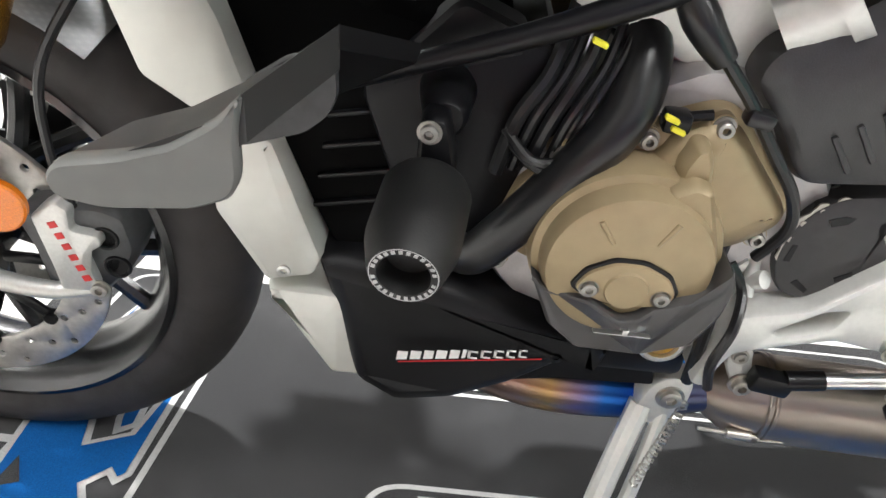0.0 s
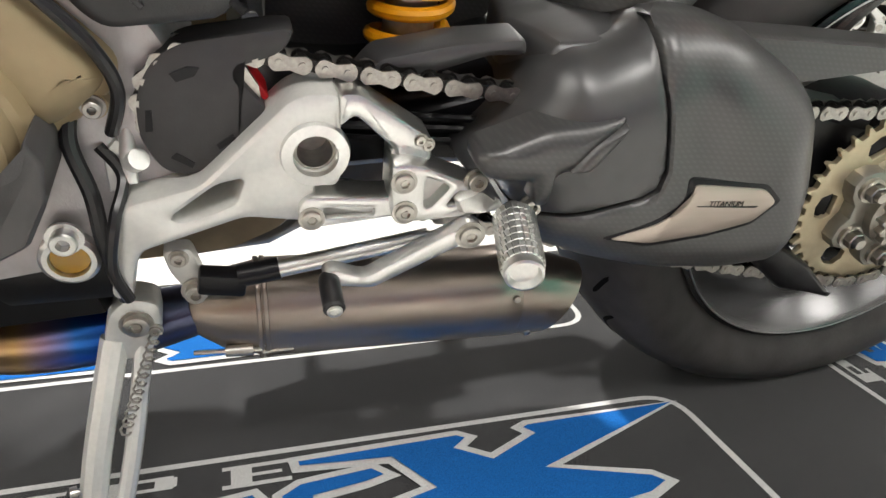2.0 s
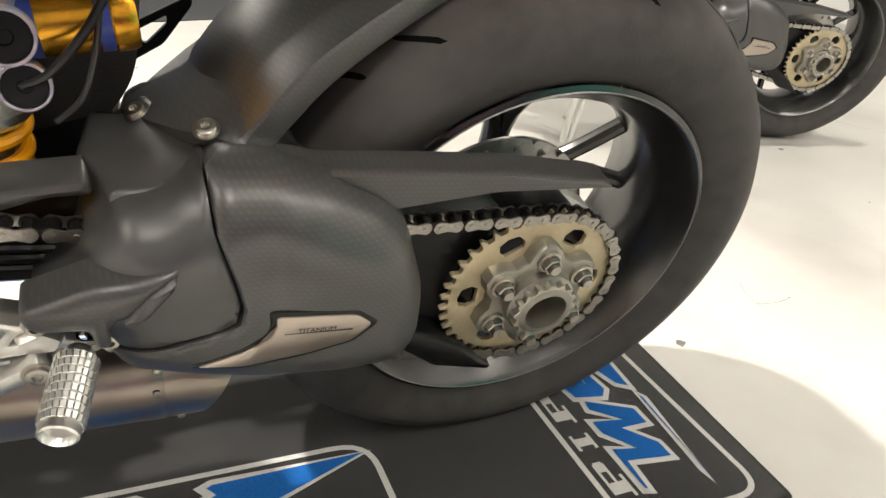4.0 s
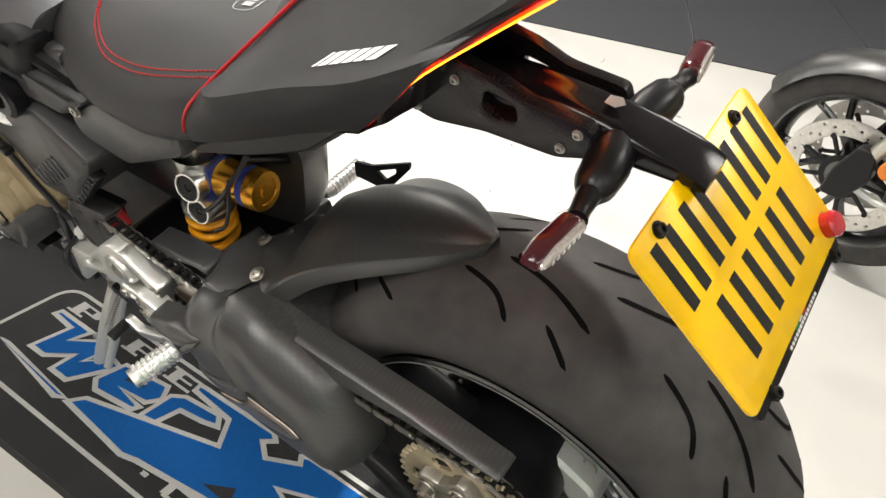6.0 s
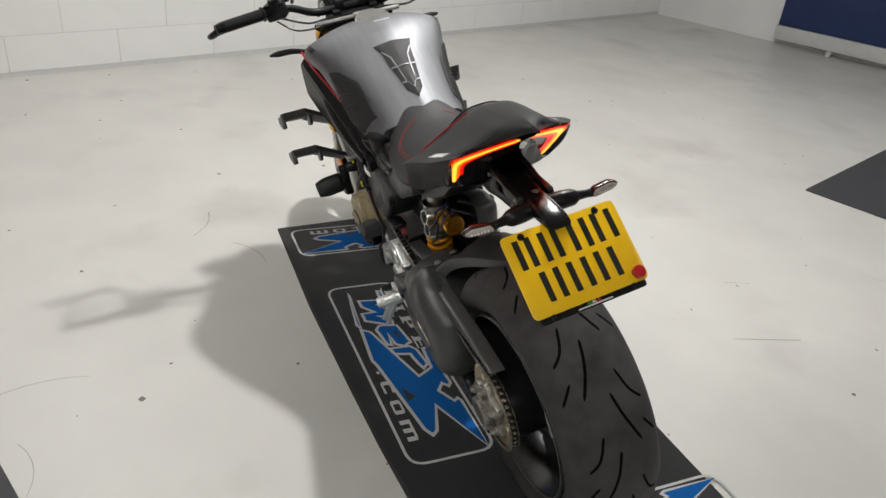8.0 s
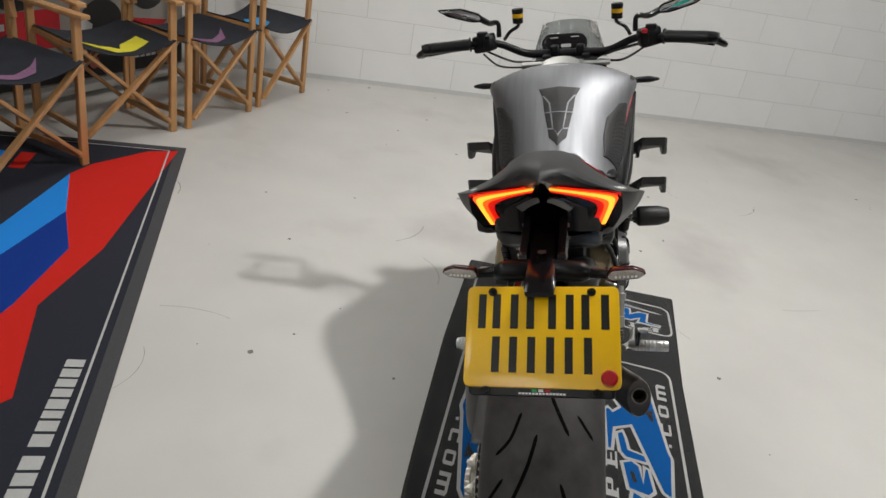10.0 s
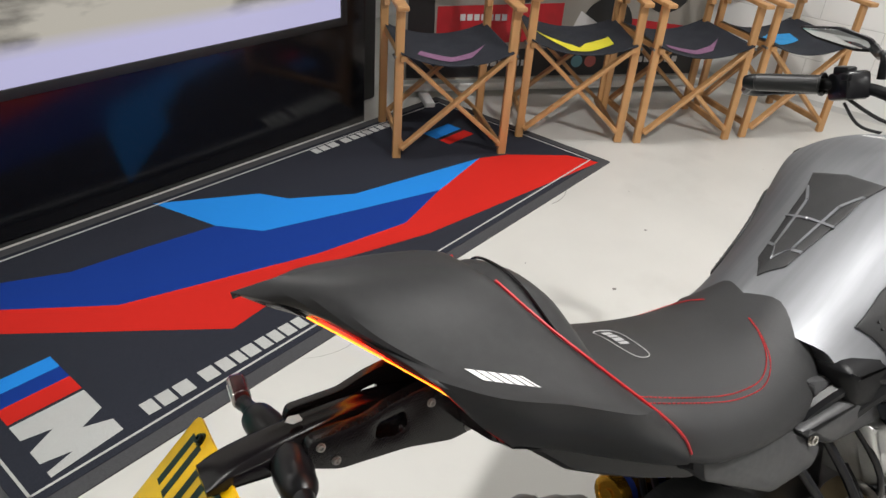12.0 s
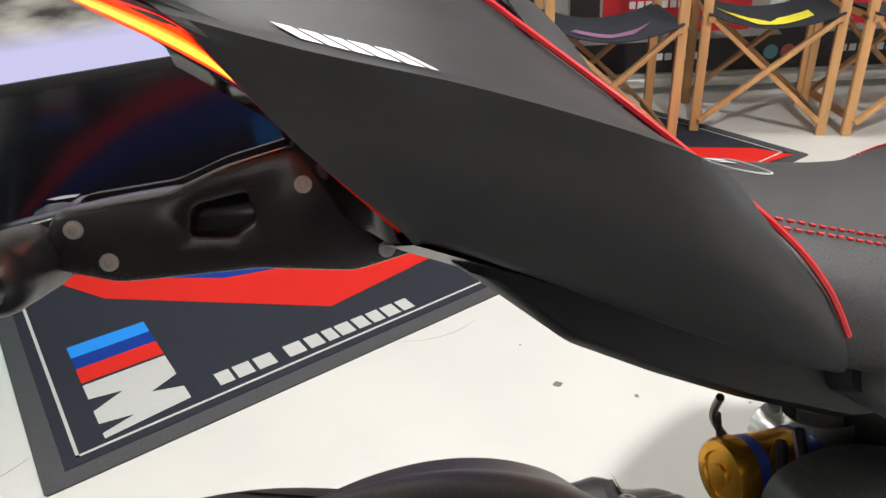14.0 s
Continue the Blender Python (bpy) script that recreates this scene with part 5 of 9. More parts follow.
# ---- shock absorber ----
shock = thing("rear_shock", "yellow sprung rear shock absorber", "")
shock.parent = bike
SA, SB = Vector((-0.507, -0.043, 0.436)), Vector((-0.487, -0.043, 0.66))
ax_ = (SB - SA).normalized()
bm = B()
side1 = ax_.cross(Vector((0, 1, 0))).normalized()
side2 = ax_.cross(side1)
coil = []
for k in range(65):
    a = 2 * math.pi * 2.7 * k / 64
    coil.append(SA + ax_ * (0.018 + 0.062 * k / 64) + 0.0305 * (math.cos(a) * side1 + math.sin(a) * side2))
add_tube(bm, coil, 0.0062, 10, 2)
bike_part("spring", bm, YELLOW_SPRING, "bright yellow coil spring", shock)
bike_part("damper_body", add_cyl(B(), SA + ax_ * 0.02, SA + ax_ * 0.23, 0.0215, n=24), STEEL, parent=shock)
bm = B()
add_lathe(bm, [(0, 0.033), (0.006, 0.037), (0.014, 0.037), (0.016, 0.034), (0.028, 0.034), (0.030, 0.028), (0.07, 0.030), (0.075, 0.033), (0.11, 0.033)], SA + ax_ * 0.082, ax_, 28)
bike_part("preload_collar", bm, ALU, "silver preload collar", shock)
RA, RB = Vector((-0.528, -0.042, 0.584)), Vector((-0.381, -0.031, 0.598))
bm = B()
add_lathe(bm, [(0, 0.020), (0.0, 0.0255), (0.006, 0.0275), (0.128, 0.0275), (0.130, 0.0290), (0.142, 0.0290), (0.147, 0.0265), (0.1475, 0.019), (0.1455, 0.018), (0.1455, 0.009), (0.148, 0.008), (0.148, 0.0)], RA, RB - RA, 32)
bike_part("reservoir", bm, GOLD_ANODISE, "gold anodised oil reservoir", shock)
bm = B()
for dy, dz in ((0.0, -0.02), (0.02, 0.0)):
    add_tube(bm, [(-0.43, -0.02 + dy, 0.64 + dz), (-0.40, 0.03 + dy, 0.62 + dz), (-0.42, 0.05, 0.56), (-0.47, 0.03, 0.53)], 0.005, 8)
loose("shock_hose", bm, HOSE, parent=shock)
for f in (0.42, 0.80):
    bike_part("reservoir_label", add_lathe(B(), [(0, 0.0279), (0.016, 0.0279)], RA + (RB - RA) * f, RB - RA, 32), material("blue_label", (0.03, 0.06, 0.30), 0.35, grain=0.1), "blue label round the reservoir", shock)
# two clicker knobs with silver rims on the near side of the damper
for x, y, z, r in ((-0.468, -0.082, 0.600, 0.021), (-0.461, -0.082, 0.562, 0.0185)):
    bike_part("adjuster_knob", add_lathe(B(), [(-0.030, r * 0.8), (-0.006, r), (0.004, r), (0.005, r * 0.97), (0.005, r * 0.86), (0.001, r * 0.84)], (x, y, z), (0.1, -1, 0.25), 36), ALU, "silver rimmed damper adjuster", shock)
    bike_part("knob_face", add_lathe(B(), [(0.001, r * 0.85), (0.002, r * 0.82), (0.0025, r * 0.3), (0.001, r * 0.25), (0.001, 0)], (x, y, z), (0.1, -1, 0.25), 28), MATT_BLACK, parent=shock)
bike_part("shock_cable", add_tube(B(), [(-0.50, -0.070, 0.555), (-0.455, -0.082, 0.565), (-0.425, -0.078, 0.592), (-0.402, -0.068, 0.626), (-0.39, -0.04, 0.66)], 0.0035, 8), HOSE, parent=shock)
bike_part("shock_cable", add_tube(B(), [(-0.445, -0.080, 0.530), (-0.425, -0.076, 0.548), (-0.412, -0.072, 0.585), (-0.405, -0.066, 0.630)], 0.0028, 8), HOSE, parent=shock)


# ---- left side: engine ----
engine = thing("engine", "bronze painted four-cylinder engine", "")
engine.parent = bike
bike_part("crankcase", add_puff(B(), rounded([(-0.945, 0.40), (-0.93, 0.50), (-0.88, 0.56), (-0.80, 0.60), (-0.72, 0.56), (-0.68, 0.50), (-0.68, 0.40), (-0.72, 0.33), (-0.86, 0.31)], 0.02, 3),
                                [(0.01, 0.14), (0, 0.12), (0, -0.12), (0.006, -0.13)]), material("cast_alloy", (0.50, 0.48, 0.48), 0.42, 0.45, grain=0.1, grain_scale=60, bump=0.3, bump_scale=400), "pale cast alloy crankcase", engine, 40)
CASE = [(-0.943, 0.441), (-0.926, 0.495), (-0.892, 0.522), (-0.862, 0.538), (-0.840, 0.550), (-0.826, 0.560), (-0.797, 0.572), (-0.778, 0.566), (-0.748, 0.530), (-0.718, 0.497), (-0.722, 0.477), (-0.752, 0.452), (-0.775, 0.430), (-0.796, 0.415), (-0.838, 0.405), (-0.900, 0.414), (-0.930, 0.428)]
bike_part("case_cover", add_puff(B(), rounded(CASE, 0.012, 3), [(0, -0.12), (0, -0.136), (0.003, -0.141), (0.010, -0.144)]), GOLD_CASE, "bronze engine case cover", engine, 45)
bike_part("upper_cover", add_puff(B(), rounded([(-0.856, 0.515), (-0.832, 0.536), (-0.827, 0.550), (-0.798, 0.564), (-0.781, 0.560), (-0.753, 0.528), (-0.725, 0.497), (-0.728, 0.481), (-0.755, 0.458), (-0.79, 0.45), (-0.823, 0.47)], 0.010, 3), [(0, -0.14), (0.002, -0.150), (0.012, -0.157), (0.022, -0.159)]), GOLD_CASE, parent=engine, smooth=45)
CC = (-0.843, -0.14, 0.457)
bm = B()
add_lathe(bm, [(0, 0.075), (0.026, 0.0735), (0.034, 0.071), (0.036, 0.0655), (0.044, 0.0645), (0.052, 0.061), (0.055, 0.055), (0.056, 0.0)], CC, (0, -1, 0), 72)
bike_part("clutch_cover", bm, GOLD_CASE, "round bronze clutch cover", engine, 28)
for a, n_ in ((62, 0), (125, 1)):
    bm = B()
    c, s = math.cos(radians(a)), math.sin(radians(a))
    add_tube(bm, [(CC[0] + 0.030 * c, -0.1955, CC[2] + 0.030 * s), (CC[0] + 0.052 * c, -0.1950, CC[2] + 0.052 * s)], [0.0014, 0.0024], 6, 1, smooth=False)
    bike_part("cover_rib", bm, GOLD_CASE, parent=engine)
BOSS = [(-0.882, 0.443), (-0.874, 0.458), (-0.856, 0.468), (-0.834, 0.468), (-0.814, 0.458), (-0.806, 0.444), (-0.812, 0.434), (-0.836, 0.4295), (-0.854, 0.4305), (-0.875, 0.438)]
bike_part("boss_gasket", add_plate(B(), rounded(inset(BOSS, -0.0025), 0.004), -0.19, -0.1985, 0.001), SATIN_BLACK, parent=engine)
bike_part("cover_boss", add_plate(B(), rounded(BOSS, 0.006), -0.19, -0.202, 0.002), GOLD_CASE, "small oval inspection cover", engine)
bike_part("boss_dome", add_lathe(B(), [(0, 0.0165), (0.002, 0.0155), (0.0025, 0.0)], (-0.844, -0.202, 0.446), (0, -1, 0), 32), GOLD_CASE, parent=engine)
for x, z in ((-0.871, 0.444), (-0.817, 0.441)):
    bike_part("case_bolt", add_bolt(B(), (x, -0.201, z), (0, -1, 0), 0.0058, 0.004), CASE_STEEL, parent=engine)
# tower that runs up from the clutch cover
bike_part("cover_tower", add_puff(B(), rounded([(-0.822, 0.490), (-0.824, 0.535), (-0.816, 0.553), (-0.804, 0.554), (-0.797, 0.540), (-0.793, 0.515), (-0.782, 0.490)], 0.006, 3), [(0, -0.14), (0.002, -0.166), (0.006, -0.172)]), GOLD_CASE, parent=engine, smooth=40)
bike_part("cover_step", add_puff(B(), rounded([(-0.826, 0.470), (-0.830, 0.522), (-0.812, 0.532), (-0.797, 0.527), (-0.780, 0.480)], 0.005, 3), [(0, -0.15), (0.002, -0.181), (0.006, -0.186)]), GOLD_CASE, parent=engine, smooth=40)
for x, y, z in ((-0.842, -0.140, 0.540), (-0.794, -0.146, 0.558), (-0.758, -0.138, 0.515), (-0.738, -0.140, 0.466), (-0.901, -0.138, 0.517), (-0.951, -0.130, 0.417), (-0.934, -0.13, 0.412)):
    bm = B()
    add_cyl(bm, (x, y + 0.02, z), (x, y - 0.002, z), 0.0105, 0.0095, 20)
    bike_part("bolt_boss", bm, GOLD_CASE, parent=engine)
    bike_part("case_bolt", add_bolt(B(), (x, y - 0.002, z), (0, -1, 0), 0.0062, 0.008), CASE_STEEL, parent=engine)
GUARD = [(-0.913, 0.440), (-0.902, 0.432), (-0.868, 0.434), (-0.855, 0.426), (-0.842, 0.418), (-0.830, 0.422), (-0.821, 0.433), (-0.804, 0.439), (-0.778, 0.449), (-0.770, 0.470), (-0.762, 0.452), (-0.766, 0.424), (-0.782, 0.394), (-0.815, 0.373), (-0.868, 0.375), (-0.893, 0.398)]
bike_part("cover_protector", add_plate(B(), rounded(GUARD, 0.004, 3), -0.130, -0.2055, 0.003, to=lambda x, y, z: (x, y + (0.020 * max(0.0, -0.865 - x) / 0.05 + 0.010 * max(0.0, x + 0.80) / 0.04 + 0.016 * max(0.0, 0.400 - z) / 0.03 if y < -0.18 else 0.0), z)), material("dark_guard_composite", (0.058, 0.056, 0.056), 0.40, grain=0.08, grain_scale=80, bump=0.08, bump_scale=700), "dark grey moulded cover protector", engine, 40)
bike_part("guard_mark", add_plate(B(), [(-0.838, 0.4105), (-0.8335, 0.4105), (-0.8335, 0.407), (-0.836, 0.4045), (-0.838, 0.407)], -0.2015, -0.2062), ALU, parent=engine, smooth=0)
bike_part("guard_mark", add_plate(B(), [(-0.860, 0.4055), (-0.816, 0.4050), (-0.816, 0.4058), (-0.860, 0.4063)], -0.2015, -0.2062), ALU, parent=engine, smooth=0)
bm = B()
add_lathe(bm, [(0, 0.022), (0.014, 0.022), (0.016, 0.019), (0.016, 0.015), (0.006, 0.014), (0.006, 0)], (-0.776, -0.125, 0.340), (0, -1, 0), 28)
bike_part("oil_sight_glass", bm, ALU, "oil sight glass with amber oil", engine)
bike_part("amber_glass", add_lathe(B(), [(0.012, 0.0142), (0.013, 0)], (-0.776, -0.125, 0.340), (0, -1, 0), 24), material("amber_oil", (0.45, 0.25, 0.03), 0.1, coat=0.5), parent=engine)
bike_part("oil_filler", add_bolt(B(), (-0.775, -0.14, 0.362), (0, -1, 0), 0.010, 0.012), ALU, parent=engine)
bike_part("sump", add_puff(B(), rounded([(-0.76, 0.40), (-0.60, 0.40), (-0.585, 0.36), (-0.61, 0.318), (-0.66, 0.295), (-0.76, 0.29)], 0.014), [(0.004, 0.09), (0, 0.08), (0, -0.075), (0.006, -0.085)]), material("dark_bronze_paint", (0.20, 0.155, 0.095), 0.45, 0.25, grain=0.12, grain_scale=50, bump=0.2, bump_scale=500), "bronze engine sump", engine, 40)
# cylinder banks and head behind the hoses
bike_part("cylinder_block", add_box(B(), (-0.80, 0.0, 0.645), (0.20, 0.24, 0.13), 0.015, pose(0, 0, 0, 0, 20, 0)), ALU_PAINT, "light alloy rear cylinders", engine)
bike_part("front_cylinder_block", add_box(B(), (-0.96, 0.0, 0.50), (0.15, 0.25, 0.16), 0.015, pose(0, 0, 0, 0, -20, 0)), MATT_BLACK, parent=engine)
bike_part("cylinder_head", add_puff(B(), rounded([(-0.831, 0.543), (-0.815, 0.587), (-0.786, 0.605), (-0.773, 0.628), (-0.746, 0.624), (-0.741, 0.591), (-0.763, 0.574), (-0.755, 0.545), (-0.711, 0.516), (-0.694, 0.495), (-0.718, 0.500), (-0.759, 0.540), (-0.795, 0.557), (-0.816, 0.528)], 0.008), [(0, -0.05), (0, -0.108), (0.003, -0.115), (0.008, -0.118)]), material("pale_cast_alloy", (0.66, 0.63, 0.64), 0.42, 0.5, grain=0.06, grain_scale=80, bump=0.15, bump_scale=500), "pale cast cylinder head", engine, 40)
bm = B()
add_cyl(bm, (-0.770, -0.12, 0.625), (-0.735, -0.13, 0.652), 0.028, n=24)
add_cyl(bm, (-0.742, -0.128, 0.647), (-0.733, -0.131, 0.655), 0.032, n=24)
bike_part("intake_stub", bm, ALU_PAINT, parent=engine)

# sprocket cover
SPC = [(-0.714, 0.446), (-0.712, 0.473), (-0.700, 0.496), (-0.681, 0.509), (-0.638, 0.515), (-0.602, 0.520), (-0.612, 0.500), (-0.648, 0.489), (-0.622, 0.456), (-0.639, 0.432), (-0.681, 0.407), (-0.700, 0.413), (-0.709, 0.429)]
slots = [[(-0.688, 0.488), (-0.676, 0.493), (-0.668, 0.492), (-0.672, 0.486), (-0.684, 0.482)], [(-0.708, 0.446), (-0.706, 0.462), (-0.702, 0.462), (-0.703, 0.446)], [(-0.694, 0.425), (-0.680, 0.416), (-0.678, 0.420), (-0.690, 0.429)], [(-0.660, 0.430), (-0.648, 0.438), (-0.650, 0.442), (-0.662, 0.434)]]
sprocket_cover = bike_part("sprocket_cover", add_plate(B(), rounded(SPC, 0.012, 4), -0.115, -0.142, 0.004), COVER_PLASTIC, "dark front sprocket cover with slots", smooth=30)
# slots are thin black plates, the shade of open holes put into their colour
for sl in slots:
    bike_part("cover_slot", add_plate(B(), sl, -0.141, -0.1425), SATIN_BLACK, parent=sprocket_cover, smooth=0)
# black backing plate added to keep the slots dark
bike_part("cover_liner", add_plate(B(), rounded(inset(SPC, 0.004), 0.01, 3), -0.100, -0.117, 0.002), SATIN_BLACK)
bike_part("front_sprocket", add_cyl(B(), (-0.668, -0.134, 0.462), (-0.668, -0.126, 0.462), 0.04, n=15), STEEL)
bike_part("red_spacer", add_plate(B(), rounded([(-0.655, 0.492), (-0.636, 0.486), (-0.622, 0.462), (-0.632, 0.46), (-0.648, 0.478)], 0.004), -0.10, -0.128, 0.001), RED_LINE, "red plastic guide")

# ---- frame, rearset and stand ----
LOOP = [(-0.749, 0.314), (-0.740, 0.360), (-0.735, 0.391), (-0.729, 0.397), (-0.677, 0.410), (-0.612, 0.474), (-0.600, 0.479), (-0.576, 0.479), (-0.574, 0.412), (-0.578, 0.404), (-0.590, 0.404), (-0.592, 0.410), (-0.596, 0.400), (-0.580, 0.390), (-0.545, 0.382),
        (-0.535, 0.372), (-0.577, 0.368), (-0.604, 0.374), (-0.646, 0.381), (-0.722, 0.356), (-0.730, 0.335), (-0.733, 0.312)]
HOLE1 = [(-0.699, 0.384), (-0.664, 0.410), (-0.645, 0.414), (-0.652, 0.394), (-0.670, 0.386), (-0.692, 0.380)]
bracket = bike_part("footrest_bracket", add_plate(B(), rounded(LOOP, 0.007, 3), -0.118, -0.160, 0.0045, [rounded(HOLE1, 0.005), circle(-0.594, 0.433, 0.0155, 24)]), ALU_PAINT, "silver cast footrest bracket")
bm = B()
add_lathe(bm, [(0, 0.026), (0.006, 0.0245), (0.007, 0.0165), (-0.04, 0.0160)], (-0.594, -0.158, 0.433), (0, -1, 0), 36)
bike_part("pivot_collar", bm, ALU, parent=bracket)
bike_part("pivot_plug", add_lathe(B(), [(0, 0.0165), (0.002, 0.015), (0.002, 0)], (-0.594, -0.128, 0.433), (0, -1, 0), 24), CASE_STEEL, parent=bracket)
bike_part("pivot_tube", add_lathe(B(), [(0, 0.0162), (0.05, 0.0158), (0.052, 0.013), (0.0, 0.0125), (0.0, 0.0)], (-0.594, -0.105, 0.433), (0, -1, 0), 24), STEEL, parent=bracket)
bike_part("upper_strut", add_plate(B(), rounded([(-0.577, 0.479), (-0.562, 0.479), (-0.506, 0.441), (-0.506, 0.420), (-0.536, 0.422), (-0.536, 0.434), (-0.565, 0.462), (-0.577, 0.452)], 0.005), -0.130, -0.161, 0.004), ALU, "silver machined strut", bracket)
bike_part("strut_leg", add_plate(B(), rounded([(-0.538, 0.436), (-0.518, 0.436), (-0.520, 0.378), (-0.538, 0.376)], 0.004), -0.135, -0.160, 0.003), ALU, parent=bracket)
bike_part("lower_link", add_plate(B(), rounded([(-0.608, 0.391), (-0.600, 0.400), (-0.540, 0.395), (-0.528, 0.400), (-0.526, 0.378), (-0.598, 0.371), (-0.607, 0.377)], 0.006), -0.140, -0.166, 0.003, [rounded([(-0.588, 0.389), (-0.550, 0.386), (-0.550, 0.380), (-0.588, 0.380)], 0.002)]), ALU, "machined silver link", bracket)
bike_part("link_floor", add_plate(B(), [(-0.592, 0.392), (-0.545, 0.388), (-0.545, 0.377), (-0.592, 0.377)], -0.14, -0.160), ALU_PAINT, parent=bracket)
HNG = [(-0.541, 0.430), (-0.522, 0.430), (-0.492, 0.417), (-0.461, 0.403), (-0.448, 0.391), (-0.452, 0.384), (-0.480, 0.381), (-0.518, 0.379), (-0.538, 0.380)]
hanger = bike_part("footrest_hanger", add_plate(B(), rounded(HNG, 0.006), -0.150, -0.178, 0.003, [rounded([(-0.514, 0.418), (-0.494, 0.409), (-0.508, 0.392), (-0.514, 0.392)], 0.004), rounded([(-0.486, 0.405), (-0.470, 0.398), (-0.496, 0.392)], 0.003)]), ALU, "machined triangular footrest hanger")
bike_part("hanger_web", add_plate(B(), rounded([(-0.525, 0.42), (-0.47, 0.40), (-0.50, 0.386), (-0.525, 0.386)], 0.003), -0.155, -0.166), ALU_PAINT, parent=hanger)
for x, z in ((-0.598, 0.381), (-0.531, 0.416), (-0.529, 0.389), (-0.516, 0.441), (-0.510, 0.437)):
    r = 0.0075 if z < 0.43 else 0.004
    bike_part("bracket_bolt", add_bolt(B(), (x, -0.166 if x < -0.55 else -0.178 if z < 0.43 else -0.160, z), (0, -1, 0), r, 0.004), STEEL, parent=bracket)
# footpeg: knurled tube
PA, PB = Vector((-0.446, -0.190, 0.392)), Vector((-0.462, -0.264, 0.386))
bm = B()
add_lathe(bm, [(0, 0.010), (0.003, 0.0115), (0.006, 0.0115), (0.008, 0.0140), (0.066, 0.0145), (0.0750, 0.0145), (0.0760, 0.0125), (0.070, 0.0105), (0.070, 0)], PA, PB - PA, 28)
peg = bike_part("footpeg", bm, ALU, "knurled silver footpeg")
bm = B()
pax = (PB - PA).normalized()
p1 = pax.cross(Vector((0, 0, 1))).normalized()
p2 = pax.cross(p1)
for k in range(22):
    a = 2 * math.pi * k / 22
    e = math.cos(a) * p1 + math.sin(a) * p2
    for j in range(8):
        add_box(bm, PA + pax * (0.013 + j * 0.0074) + e * 0.0147, (0.0035, 0.0050, 0.0035), 0, Matrix.Rotation(a, 4, pax))
tagged(bike_part("knurling", bm, ALU, parent=peg, smooth=0), kind="stuff")
bike_part("peg_bore", add_lathe(B(), [(0.0695, 0.0103), (0.0698, 0)], PA, PB - PA, 24), SATIN_BLACK, "dark hollow end", peg)
bike_part("peg_knuckle", add_puff(B(), rounded([(-0.492, 0.400), (-0.470, 0.410), (-0.455, 0.398), (-0.462, 0.384), (-0.484, 0.384)], 0.005), [(0, -0.150), (0, -0.178), (0.003, -0.183)]), ALU, parent=peg, smooth=40)
# gear lever and rod
lever = bike_part("gear_lever", add_plate(B(), rounded([(-0.594, 0.342), (-0.586, 0.349), (-0.560, 0.338), (-0.492, 0.376), (-0.478, 0.384), (-0.466, 0.376), (-0.470, 0.364), (-0.484, 0.362), (-0.553, 0.327), (-0.585, 0.332)], 0.005), -0.176, -0.190, 0.003), ALU, "machined silver gear lever")
bike_part("lever_pivot", add_bolt(B(), (-0.478, -0.190, 0.372), (0, -1, 0), 0.009, 0.005), STEEL, parent=lever)
bike_part("toe_peg", add_lathe(B(), [(0, 0.0075), (0.004, 0.0085), (0.034, 0.0085), (0.036, 0.007), (0.036, 0)], (-0.588, -0.185, 0.338), (0.0, -1, -0.10), 18), HOSE, "ribbed rubber toe peg", lever)
bike_part("toe_peg_bolt", add_bolt(B(), (-0.588, -0.221, 0.334), (0, -1, -0.1), 0.0045, 0.002), ALU, parent=lever)
bm = B()
add_cyl(bm, (-0.625, -0.140, 0.316), (-0.500, -0.150, 0.345), 0.0075, n=18)
add_cyl(bm, (-0.500, -0.150, 0.345), (-0.470, -0.16, 0.352), 0.005, n=12)
bike_part("shift_rod", bm, ALU, "polished shift rod")
bm = B()
add_box(bm, (-0.668, -0.140, 0.309), (0.038, 0.018, 0.020), 0.003, pose(0, 0, 0, 0, 10, 0))
add_cyl(bm, (-0.655, -0.140, 0.312), (-0.622, -0.140, 0.317), 0.0095, n=18)
bike_part("quick_shift_sensor", bm, SATIN_BLACK, "black shift sensor")
bm = B()
add_plate(bm, rounded([(-0.712, 0.336), (-0.690, 0.338), (-0.680, 0.300), (-0.694, 0.288), (-0.708, 0.315)], 0.006), -0.118, -0.132, 0.002)
bike_part("shift_arm", bm, ALU_PAINT, "silver shift arm")
bolt((-0.700, -0.132, 0.329), 0.006, 0.005)
bolt((-0.690, -0.133, 0.297), 0.0085, 0.010)
# side stand
bm = B()
add_plate(bm, rounded([(-0.762, 0.270), (-0.745, 0.284), (-0.722, 0.276), (-0.722, 0.246), (-0.738, 0.215), (-0.770, 0.215), (-0.770, 0.245)], 0.008), -0.095, -0.122, 0.004)
stand = bike_part("side_stand", bm, ALU_PAINT, "silver side stand, folded down")
T1, T2 = Vector((-0.752, -0.112, 0.235)), Vector((-0.822, -0.235, -0.058))
bm = B()
lean_ = (T2 - T1)
for w, o in ((0.020, -0.011), (0.013, 0.013)):
    add_tube(bm, [T1 + Vector((o, 0, 0)), T1 + lean_ * 0.35 + Vector((o * 1.25, 0, 0)), T1 + lean_ * 0.7 + Vector((o * 0.8, 0, 0)), T2 + Vector((0, 0, 0.015))], [w * .62, w * .62, w * .6, w * .6], 10, 4)
bike_part("stand_leg", bm, ALU_PAINT, "hollow cast stand leg", stand)
